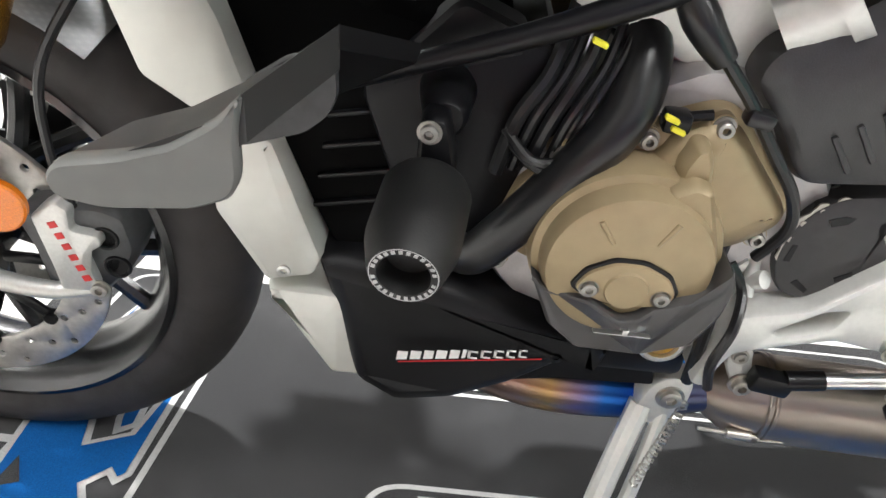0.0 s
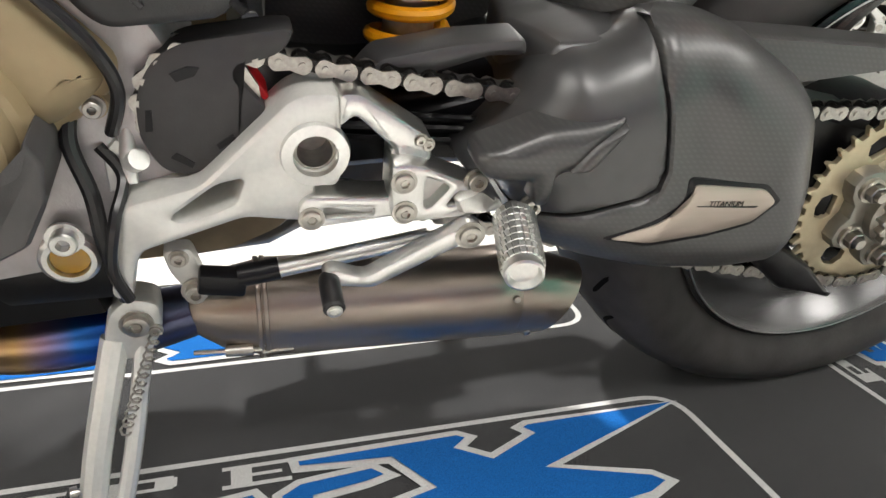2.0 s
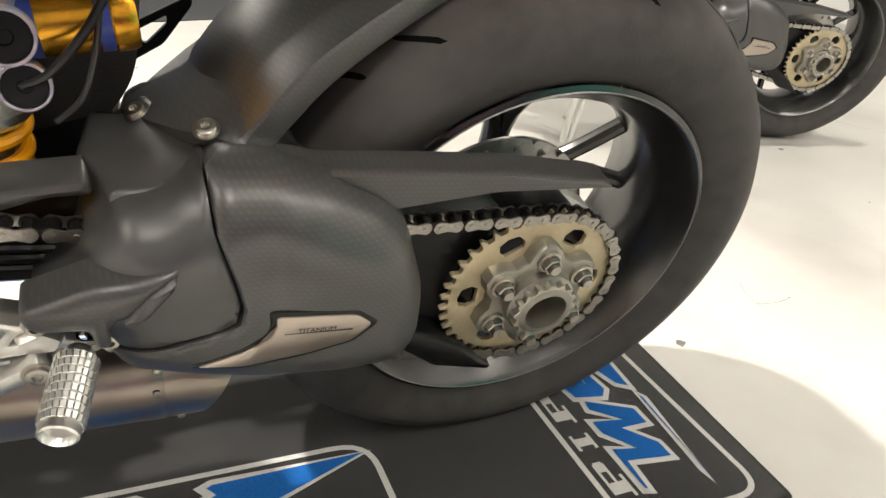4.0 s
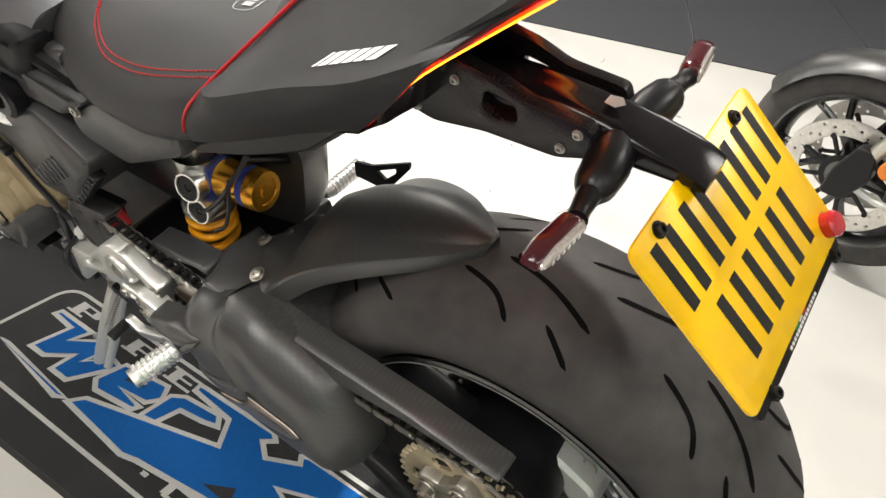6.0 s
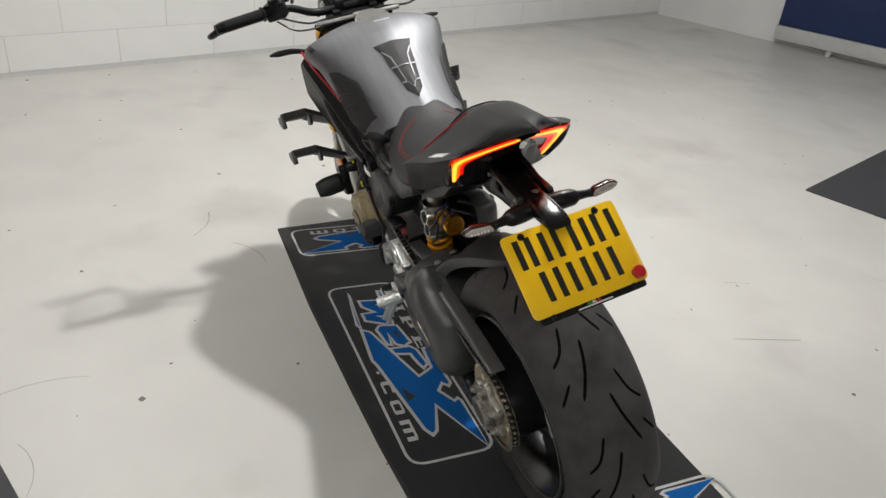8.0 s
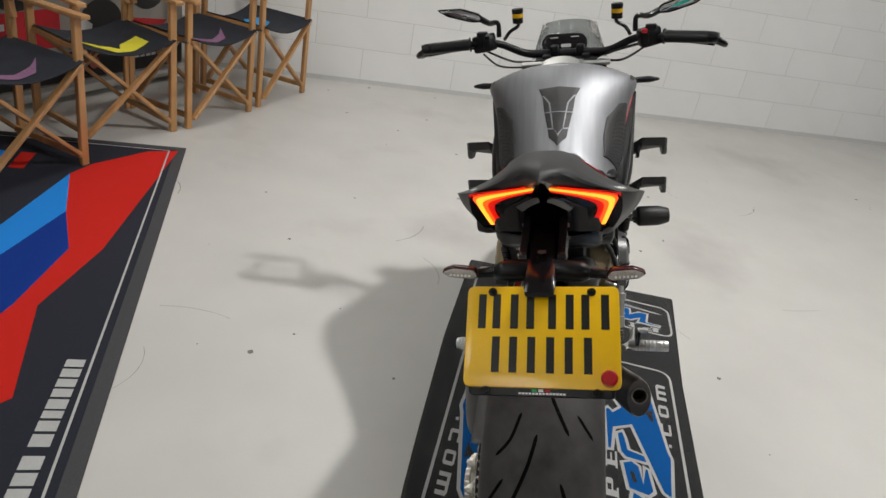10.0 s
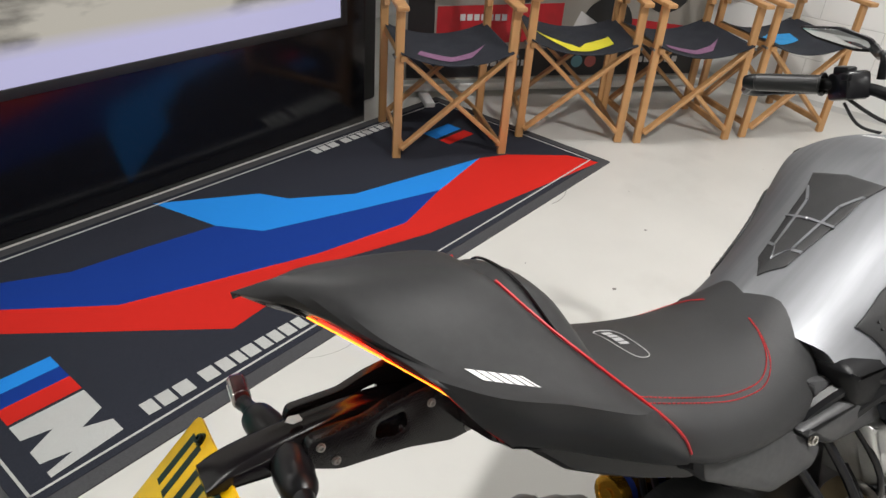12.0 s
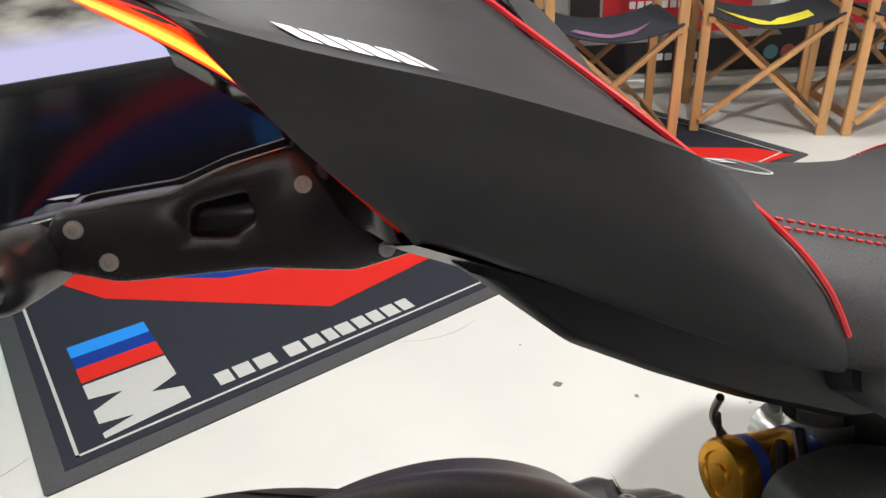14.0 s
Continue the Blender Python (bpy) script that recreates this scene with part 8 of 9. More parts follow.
# ---- plate carrier ----
holder = thing("plate_holder", "carbon and gloss black tail tidy", "")
holder.parent = bike
bm = B()
skin(bm, [
    [(-0.130, 0.0, 0.872), (-0.130, 0.020, 0.872), (-0.130, 0.030, 0.862), (-0.130, 0.026, 0.850), (-0.130, 0.0, 0.848)],
    [(-0.060, 0.0, 0.884), (-0.060, 0.020, 0.884), (-0.060, 0.028, 0.872), (-0.060, 0.024, 0.852), (-0.060, 0.0, 0.850)],
    [(0.000, 0.0, 0.886), (0.000, 0.018, 0.885), (0.000, 0.024, 0.872), (0.000, 0.020, 0.850), (0.000, 0.0, 0.848)],
    [(0.060, 0.0, 0.880), (0.060, 0.020, 0.879), (0.060, 0.026, 0.868), (0.060, 0.022, 0.852), (0.060, 0.0, 0.850)],
    [(0.105, 0.0, 0.872), (0.105, 0.022, 0.870), (0.105, 0.025, 0.864), (0.105, 0.022, 0.854), (0.105, 0.0, 0.853)],
    [(0.128, 0.0, 0.862), (0.128, 0.021, 0.861), (0.128, 0.023, 0.858), (0.128, 0.020, 0.853), (0.128, 0.0, 0.852)]], steps=3, across=3)
bike_part("holder_beam", bm, GLOSS_BLACK, "gloss black plate beam", holder, 35)
for s in (-1, 1):
    SIDE = [(-0.150, 0.838), (-0.140, 0.868), (-0.090, 0.905), (-0.050, 0.898), (-0.020, 0.888), (0.035, 0.886), (0.045, 0.860), (0.010, 0.846), (-0.060, 0.842), (-0.110, 0.832)]
    win = [(-0.060, 0.884), (-0.032, 0.880), (-0.028, 0.866), (-0.050, 0.862), (-0.062, 0.868)]
    bike_part("side_plate", add_plate(B(), rounded(SIDE, 0.006), s * 0.026, s * 0.040, 0.003, [rounded(win, 0.004)]), material("gloss_carbon", (0.010, 0.009, 0.010), 0.26, weave=110, spec=0.3), "carbon side plate with a cut-out", holder)
    for x, z in ((0.026, 0.877), (0.013, 0.858), (-0.089, 0.884), (-0.129, 0.842)):
        bike_part("holder_bolt", add_bolt(B(), (x, s * 0.040, z), (0, s, 0), 0.0035, 0.003), CASE_STEEL, parent=holder)
    # indicator: arm, body and lens
    bm = B()
    add_tube(bm, [(0.050, s * 0.015, 0.862), (0.055, s * 0.045, 0.863), (0.057, s * 0.068, 0.862), (0.058, s * 0.080, 0.862)], [0.018, 0.019, 0.017, 0.010], 16, 4)
    ind = bike_part("indicator", bm, SATIN_BLACK, "slim black indicator on a stalk", holder)
    bm = B()
    add_tube(bm, [(0.058, s * 0.080, 0.862), (0.060, s * 0.098, 0.861), (0.062, s * 0.108, 0.861)], [0.010, 0.008, 0.009], 14, 4)
    bike_part("indicator_neck", bm, SATIN_BLACK, parent=ind)
    IND = [(0.104, 0.858), (0.113, 0.8715), (0.150, 0.8735), (0.166, 0.867), (0.170, 0.862), (0.158, 0.8535), (0.114, 0.8510)]
    facing = lambda y_, x_, z_: (x_ - 0.10 * (y_ - 0.10), s * y_, z_)
    bike_part("indicator_shell", add_puff(B(), rounded(IND, 0.004), [(0.006, 0.0525), (0.001, 0.056), (0, 0.060), (0, 0.0685), (0.0012, 0.0700)], to=facing), material("dark_red_black_shell", (0.05, 0.006, 0.009), 0.2, grain=0.1), "dark red and black indicator shell", ind, 40)
    bike_part("indicator_lens", add_puff(B(), rounded(inset(IND, 0.0022), 0.004), [(0, 0.066), (0, 0.0715), (0.001, 0.0725), (0.004, 0.0732)], to=facing), CLEAR_LENS, "clear ribbed lens", ind, 40)
    for k in range(6):
        bike_part("lens_led", add_lathe(B(), [(0, 0.0024), (0.0006, 0.0018), (0.0008, 0)], facing(0.121 + 0.0065 * k, 0.0733, 0.8600), (1, 0, 0), 8), ALU, "", ind)
bm = B()
flat_poly(bm, [(0.030, -0.006), (0.040, -0.008), (0.046, 0.0), (0.040, 0.008), (0.030, 0.006)], 0.8895)
bike_part("holder_mark", bm, ALU, parent=holder, smooth=0)
bike_part("plate_lamp", add_box(B(), (0.116, 0, 0.853), (0.018, 0.038, 0.006), 0.002), GLOSS_BLACK, parent=holder)

# number plate: yellow, with black bars where its characters stand
P0 = Vector((0.104, 0.0, 0.858))
PU = Vector((0.0, 1.0, 0.012)).normalized()
PD = Vector((0.122, 0.002, -0.108)).normalized()
PN = PU.cross(PD).normalized()
if PN.x < 0:
    PN = -PN
PLW, PLH = 0.242, 0.166
C0 = P0 + PU * 0.004
to_plate = lambda u, h, v: tuple(C0 + PU * u + PD * v + PN * h)
plate = bike_part("number_plate", add_plate(B(), rounded([(-PLW / 2, 0), (PLW / 2, 0), (PLW / 2, PLH), (-PLW / 2, PLH)], 0.012, 4), 0, 0.003, 0.0008, to=to_plate), YELLOW_PLATE, "yellow number plate with black bars")
bike_part("plate_backing", add_plate(B(), rounded([(-0.112, 0.02), (0.112, 0.02), (0.112, PLH + 0.012), (-0.112, PLH + 0.012)], 0.006), -0.006, -0.001, 0.001, to=to_plate), SATIN_BLACK, "black plate backing", plate)
bm = B()
for u, v, w, h in ((-0.102, 0.014, 0.036, 0.058), (-0.050, 0.014, 0.038, 0.058), (0.010, 0.014, 0.040, 0.058), (0.062, 0.014, 0.043, 0.058), (-0.078, 0.085, 0.040, 0.058), (-0.022, 0.085, 0.042, 0.058), (0.036, 0.085, 0.042, 0.058)):
    for u0 in (u, u + w - 0.0125):
        flat_poly(bm, [(u0, v), (u0 + 0.0125, v), (u0 + 0.0125, v + h), (u0, v + h)], 0.0033, to=lambda a, b, c: to_plate(a, c, b))
loose("plate_bar", bm, BLACK_PRINT, "", plate, 0)
bm = B()
for k in range(14):
    u = -0.034 + k * 0.0052
    flat_poly(bm, [(u, PLH + 0.0065), (u + 0.0040, PLH + 0.0065), (u + 0.0040, PLH + 0.0095), (u, PLH + 0.0095)], -0.0008, to=lambda a, b, c: to_plate(a, c, b))
loose("backing_bar", bm, WHITE_PRINT, "", plate, 0)
for k, col in enumerate(((0.02, 0.35, 0.12), (0.7, 0.7, 0.7), (0.55, 0.02, 0.03))):
    bike_part("backing_mark", flat_poly(B(), [(-0.014 + k * 0.010, PLH + 0.001), (-0.006 + k * 0.010, PLH + 0.001), (-0.006 + k * 0.010, PLH + 0.0055), (-0.014 + k * 0.010, PLH + 0.0055)], -0.0008, to=lambda a, b, c: to_plate(a, c, b)),
              material("small_mark", col, 0.5), parent=plate, smooth=0)
for u, v in ((-0.080, 0.010), (0.078, 0.010), (-0.085, PLH + 0.006), (0.085, PLH + 0.006)):
    bike_part("plate_screw", add_bolt(B(), to_plate(u, 0.003, v), PN, 0.0052, 0.005), SATIN_BLACK, parent=plate)
bike_part("red_reflector", add_lathe(B(), [(0, 0.0125), (0.010, 0.0125), (0.013, 0.010), (0.0135, 0)], to_plate(0.103, 0.002, PLH - 0.016), PN, 28), RED_LENS, "round red reflector", plate)

# ---- seat ----
bm = B()
skin(bm, [
    [(-0.255, 0.000, 0.884), (-0.257, 0.050, 0.880), (-0.265, 0.090, 0.866), (-0.285, 0.115, 0.834), (-0.30, 0.115, 0.785), (-0.30, 0.06, 0.775), (-0.30, 0.0, 0.775)],
    [(-0.345, 0.000, 0.861), (-0.345, 0.062, 0.854), (-0.348, 0.116, 0.830), (-0.356, 0.140, 0.796), (-0.37, 0.134, 0.755), (-0.37, 0.06, 0.745), (-0.37, 0.0, 0.745)],
    [(-0.430, 0.000, 0.846), (-0.430, 0.064, 0.838), (-0.432, 0.118, 0.808), (-0.438, 0.142, 0.776), (-0.44, 0.134, 0.740), (-0.44, 0.06, 0.730), (-0.44, 0.0, 0.730)],
    [(-0.515, 0.000, 0.838), (-0.515, 0.058, 0.832), (-0.516, 0.106, 0.807), (-0.522, 0.130, 0.772), (-0.53, 0.126, 0.735), (-0.53, 0.06, 0.725), (-0.53, 0.0, 0.725)],
    [(-0.572, 0.000, 0.855), (-0.572, 0.050, 0.848), (-0.578, 0.088, 0.822), (-0.585, 0.112, 0.780), (-0.59, 0.112, 0.742), (-0.59, 0.06, 0.735), (-0.59, 0.0, 0.735)],
    [(-0.604, 0.000, 0.870), (-0.606, 0.045, 0.860), (-0.614, 0.074, 0.832), (-0.618, 0.094, 0.782), (-0.62, 0.095, 0.755), (-0.62, 0.05, 0.75), (-0.62, 0.0, 0.75)]])
seat_skin = BVHTree.FromBMesh(bm)


def on_seat(x, y, h=0.0008):
    """The place on the seat under x, y, lifted by h."""
    spot, _, _, _ = seat_skin.ray_cast(Vector((x, y, 1.2)), Vector((0, 0, -1)))
    return Vector((x, y, (spot.z if spot else 0.84) + h))


seat = bike_part("seat", bm, SEAT_COVER, "black leather rider's seat with red stitching", smooth=45)
for s in (-1, 1):
    for o in (0.0, 0.006):
        bm = B()
        line = curve_points([(-0.300, s * (0.104 + o), 0), (-0.350, s * (0.110 + o), 0), (-0.400, s * (0.113 + o), 0), (-0.445, s * (0.113 + o), 0), (-0.490, s * (0.107 + o), 0), (-0.522, s * (0.088 + o), 0), (-0.540, s * (0.062 + o * .6), 0), (-0.551, s * (0.035 + o * .3), 0)], 9)
        line = [on_seat(p.x, p.y) for p in line]
        for k in range(0, len(line) - 1):
            add_cyl(bm, line[k], line[k].lerp(line[k + 1], 0.6), 0.0008, n=5)
        bike_part("stitching", bm, RED_LINE, "red stitching", seat)
THREAD = material("grey_thread", (0.4, 0.4, 0.4), 0.6)
bm = B()
for k, (a, b) in enumerate(((-0.018, -0.010), (-0.008, 0.0), (0.002, 0.010), (0.012, 0.018))):
    bm.faces.new([bm.verts.new(on_seat(x, y, 0.001)) for x, y in ((-0.352, a), (-0.352, b), (-0.366, b), (-0.366, a))])
bike_part("seat_badge", bm, THREAD, "pale stitched badge as bars", seat, 0)
bike_part("seat_badge_rim", add_tube(B(), [on_seat(x, y, 0.0004) for x, y in ((-0.346, -0.024), (-0.372, -0.024), (-0.376, 0.0), (-0.372, 0.044), (-0.350, 0.046), (-0.344, 0.0))], 0.0007, 5, closed=True), THREAD, parent=seat)

# ---- grey panels and spars under the seat ----
SPAR = [(-0.692, 0.755), (-0.881, 0.693), (-0.976, 0.634), (-0.885, 0.633), (-0.732, 0.691), (-0.593, 0.693), (-0.528, 0.737)]
SIDE = [(-0.370, 0.773), (-0.526, 0.738), (-0.590, 0.694), (-0.577, 0.665), (-0.497, 0.657), (-0.374, 0.726)]
TRI = [(-0.560, 0.790), (-0.761, 0.733), (-0.575, 0.730)]
for s in (-1, 1):
    bike_part("frame_spar", add_puff(B(), rounded(SPAR, 0.010), [(0.0, s * 0.095), (0.0, s * 0.130), (0.003, s * 0.137), (0.010, s * 0.141)]), SPAR_GREY, "grey cast frame spar", smooth=40)
    bike_part("side_panel", add_puff(B(), rounded(SIDE, 0.012), [(0.0, s * 0.09), (0.0, s * 0.124), (0.003, s * 0.131), (0.012, s * 0.135)]), SPAR_GREY, "grey satin side panel", smooth=40)
    bike_part("seat_cover_panel", add_puff(B(), rounded(TRI, 0.012), [(0.0, s * 0.08), (0.0, s * 0.112), (0.003, s * 0.118), (0.010, s * 0.121)]), SPAR_GREY, "grey triangular panel", smooth=40)
    for x, z in ((-0.560, 0.715), (-0.700, 0.722), (-0.905, 0.655)):
        bike_part("panel_bolt", add_bolt(B(), (x, s * (0.135 if x > -0.58 else 0.141), z), (0, s, 0), 0.0065, 0.005), STEEL)

# ---- tank ----
bm = B()
TK = [
    [(-0.568, 0.000, 0.848), (-0.572, 0.045, 0.841), (-0.582, 0.085, 0.826), (-0.606, 0.112, 0.808), (-0.612, 0.122, 0.780), (-0.612, 0.06, 0.760), (-0.612, 0.0, 0.760)],
    [(-0.605, 0.000, 0.876), (-0.612, 0.050, 0.864), (-0.632, 0.098, 0.840), (-0.665, 0.130, 0.808), (-0.675, 0.140, 0.770), (-0.675, 0.07, 0.750), (-0.675, 0.0, 0.750)],
    [(-0.655, 0.000, 0.908), (-0.664, 0.055, 0.896), (-0.690, 0.110, 0.868), (-0.730, 0.146, 0.832), (-0.745, 0.156, 0.785), (-0.745, 0.08, 0.760), (-0.745, 0.0, 0.760)],
    [(-0.712, 0.000, 0.944), (-0.722, 0.060, 0.934), (-0.750, 0.122, 0.906), (-0.795, 0.158, 0.870), (-0.815, 0.162, 0.820), (-0.815, 0.09, 0.78), (-0.815, 0.0, 0.78)],
    [(-0.773, 0.000, 0.982), (-0.782, 0.068, 0.974), (-0.812, 0.138, 0.948), (-0.860, 0.178, 0.916), (-0.880, 0.172, 0.860), (-0.88, 0.10, 0.80), (-0.88, 0.0, 0.80)],
    [(-0.838, 0.000, 1.010), (-0.845, 0.075, 1.002), (-0.872, 0.150, 0.978), (-0.915, 0.196, 0.946), (-0.940, 0.180, 0.890), (-0.95, 0.10, 0.82), (-0.95, 0.0, 0.82)],
    [(-0.905, 0.000, 1.022), (-0.910, 0.080, 1.013), (-0.932, 0.155, 0.988), (-0.970, 0.208, 0.950), (-0.995, 0.190, 0.900), (-1.01, 0.10, 0.84), (-1.01, 0.0, 0.84)],
    [(-0.985, 0.000, 1.008), (-0.988, 0.078, 1.000), (-1.000, 0.150, 0.978), (-1.022, 0.202, 0.945), (-1.04, 0.185, 0.905), (-1.05, 0.10, 0.86), (-1.05, 0.0, 0.86)],
    [(-1.050, 0.000, 0.985), (-1.050, 0.070, 0.980), (-1.055, 0.135, 0.962), (-1.065, 0.180, 0.935), (-1.075, 0.165, 0.905), (-1.08, 0.09, 0.88), (-1.08, 0.0, 0.88)]]
skin(bm, TK, steps=5, across=4)
tank = bike_part("fuel_tank", bm, TANK_ALU, "brushed aluminium fuel tank", smooth=50)
fine_tank = [curve_points(r, 10) for r in TK]


def tank_at(u, v):
    """A place on the tank's skin: u along the rows (0 rear to 8 front), v across (0 middle to 6 under)."""
    k, w = int(v * 10), v * 10 - int(v * 10)
    cols_ = [f[min(len(f) - 1, k)].lerp(f[min(len(f) - 1, k + 1)], w) for f in fine_tank]
    i = min(int(u), len(cols_) - 2)
    p0, p1, p2, p3 = cols_[max(i - 1, 0)], cols_[i], cols_[i + 1], cols_[min(i + 2, len(cols_) - 1)]
    t = u - i
    return 0.5 * (2 * p1 + (p2 - p0) * t + (2 * p0 - 5 * p1 + 4 * p2 - p3) * t * t + (3 * p1 - p0 - 3 * p2 + p3) * t ** 3)


def on_tank(name, outline, mat, label, s=1, lift=0.003, parent=None):
    """A pad that follows the tank: outline in (u, v)."""
    if name in ("tank_pad", "pad_seam"):
        outline = [(4.05 - (4.05 - u) * 1.18, v) for u, v in outline]
    bm = B()
    cu = sum(p[0] for p in outline) / len(outline)
    cv = sum(p[1] for p in outline) / len(outline)

    def spot(u, v, h):
        sv = s * v if v >= 0 else v * s
        av = abs(v)
        p = tank_at(u, av)
        q1, q2 = tank_at(min(u + 0.05, 7.9), av), tank_at(u, av + 0.1)
        n_ = (q1 - p).cross(q2 - p)
        n_.normalize()
        if n_.z < 0 and abs(n_.z) > 0.3 or (abs(n_.z) <= 0.3 and n_.y < 0):
            n_ = -n_
        p = p + n_ * h
        return Vector((p.x, p.y * (1 if v * s >= 0 else -1), p.z))
    rings = []
    for f, h in ((1.0, -0.001), (1.0, lift * 0.6), (0.95, lift), (0.62, lift), (0.3, lift)):
        rings.append([bm.verts.new(spot(cu + (a - cu) * f, cv + (b - cv) * f, h)) for a, b in outline])
    for a, b in zip(rings, rings[1:]):
        for k in range(len(a)):
            bm.faces.new((a[k - 1], a[k], b[k], b[k - 1]))
    bm.faces.new(rings[-1])
    return bike_part(name, bm, mat, label, parent or tank, 40)


def dense(poly, n=4):
    out = []
    for i, p in enumerate(poly):
        q = poly[(i + 1) % len(poly)]
        out += [(p[0] + (q[0] - p[0]) * k / n, p[1] + (q[1] - p[1]) * k / n) for k in range(n)]
    return out


# centre pad in its pieces
pad = on_tank("tank_pad", dense([(4.05, -0.80), (4.10, 0.0), (4.05, 0.80), (3.65, 0.68), (3.2, 0.66), (2.3, 0.52), (1.95, 0.47), (1.50, 0.0), (1.95, -0.47), (2.3, -0.52), (3.2, -0.66), (3.65, -0.68)]), PAD_RUBBER, "black rubber tank pad with pale seams")
SEAM = [[(3.72, 0.70), (3.72, 0.64), (3.42, 0.42), (3.40, 0.48)], [(3.42, 0.48), (3.42, 0.42), (2.32, 0.27), (2.32, 0.33)], [(2.36, 0.33), (2.30, 0.27), (2.02, 0.00), (1.95, 0.00)], [(2.36, 0.52), (2.30, 0.52), (2.26, 0.30), (2.32, 0.30)], [(3.03, 0.66), (3.03, 0.0), (2.985, 0.0), (2.985, 0.66)]]
for s in (-1, 1):
    for line in SEAM:
        on_tank("pad_seam", dense([(u, s * v) for u, v in line], 6), TANK_ALU, "pale seam", 1, 0.0042, pad)
    knee = on_tank("knee_grip", dense([(1.15, 2.35), (2.1, 2.05), (3.0, 2.0), (3.75, 2.45), (3.95, 2.95), (3.2, 3.55), (2.2, 3.75), (1.2, 3.7)], 3), PAD_RUBBER, "black knobbed knee grip", s, 0.004)
    bm = B()
    for iu in range(13):
        for iv in range(8):
            u, v = 1.4 + iu * 0.185 + (iv % 2) * 0.09, 2.32 + iv * 0.185
            if v > 2.35 + max(0, 0.5 - (u - 1.2) * 0.4) * 0 and not (u > 3.4 and v < 2.55) and not (u > 3.3 and v > 3.2) and not (u < 1.5 and v < 2.5):
                p = tank_at(u, v)
                q = Vector((0.02, 0.8, 0.55)).normalized()
                add_cyl(bm, Vector((p.x, s * p.y, p.z)) + Vector((q.x, s * q.y, q.z)) * 0.002, Vector((p.x, s * p.y, p.z)) + Vector((q.x, s * q.y, q.z)) * 0.0058, 0.0028, 0.0018, 6)
    tagged(bike_part("grip_texture", bm, PAD_RUBBER, parent=knee, smooth=0), kind="stuff")
    # dark flank under the tank with its red line
    FL = [(-0.665, 0.735), (-0.700, 0.766), (-0.740, 0.792), (-0.840, 0.830), (-0.930, 0.868), (-1.012, 0.904), (-1.065, 0.926), (-1.120, 0.900), (-1.130, 0.840), (-1.120, 0.770), (-1.00, 0.735), (-0.88, 0.705), (-0.78, 0.685), (-0.70, 0.690)]
    bm = B()
    add_puff(bm, rounded(FL, 0.012), [(0.004, s * 0.10), (0, s * 0.14), (0.0, s * 0.175), (0.006, s * 0.196), (0.025, s * 0.214)],
             to=lambda x, y, z: (x, y * (1 - 0.62 * max(0, x + 1.05)) if abs(y) > 0.15 else y, z))
    bike_part("tank_flank", bm, MATT_BLACK, "matt black side fairing", smooth=45)
    bike_part("red_line", add_tube(B(), [(-0.672, s * 0.142, 0.748), (-0.740, s * 0.150, 0.798), (-0.840, s * 0.166, 0.836), (-0.930, s * 0.184, 0.874), (-1.012, s * 0.200, 0.909), (-1.065, s * 0.206, 0.930)], 0.0032, 8), RED_LINE, "red line along the tank edge")
    bm = B()
    x = -0.935
    for w in (.024, .022, .021, .023, .020, .009):
        p = [tank_at((-(x_) - 0.905) / 0.072 + 5.0, 2.55 + dv) for x_, dv in ((x, 0.0), (x - w * .85, 0.0), (x - w * .85, .28), (x, .28))]
        bm.faces.new([bm.verts.new((q.x, s * (q.y + 0.0015), q.z + 0.0022)) for q in p])
        x -= w * 0.72
    bike_part("tank_lettering", bm, BLACK_PRINT, "dark maker's lettering as bars", tank, 0)
    # air intake side and long scoop
    bm = B()
    add_tube(bm, [(-0.70, s * 0.15, 0.70), (-0.80, s * 0.168, 0.745), (-0.92, s * 0.176, 0.80), (-1.02, s * 0.17, 0.835)], [0.022, 0.026, 0.026, 0.016], 14)
    bike_part("scoop", bm, SATIN_BLACK, "black intake scoop")
    add = B()
    add_tube(add, [(-0.60, s * 0.115, 0.70), (-0.66, s * 0.135, 0.735), (-0.70, s * 0.145, 0.76), (-0.64, s * 0.125, 0.765), (-0.55, s * 0.115, 0.735)], 0.013, 10, closed=True)
    bike_part("seat_frame_loop", add, SATIN_BLACK, "black frame loop")
# filler cap and front trim of the tank
bm = B()
add_lathe(bm, [(0, 0.050), (0.004, 0.052), (0.008, 0.048), (0.010, 0.030), (0.010, 0)], (-0.935, 0, 1.012), (0.18, 0, 1), 40)
cap = bike_part("filler_cap", bm, ALU, "round silver filler cap")
for k in range(8):
    a = 2 * math.pi * k / 8
    bike_part("cap_bolt", add_bolt(B(), (-0.935 + 0.041 * math.cos(a), 0.041 * math.sin(a), 1.018 - 0.007 * math.cos(a)), (0.18, 0, 1), 0.004, 0.003), STEEL, parent=cap)
bm = B()
for k in range(9):
    flat_poly(bm, [(-0.838, -0.024 + k * 0.0054), (-0.838, -0.0205 + k * 0.0054), (-0.846, -0.0205 + k * 0.0054), (-0.846, -0.024 + k * 0.0054)], 1.0302)
bike_part("tank_small_text", bm, WHITE_PRINT, "tiny pale lettering as bars", tank, 0)

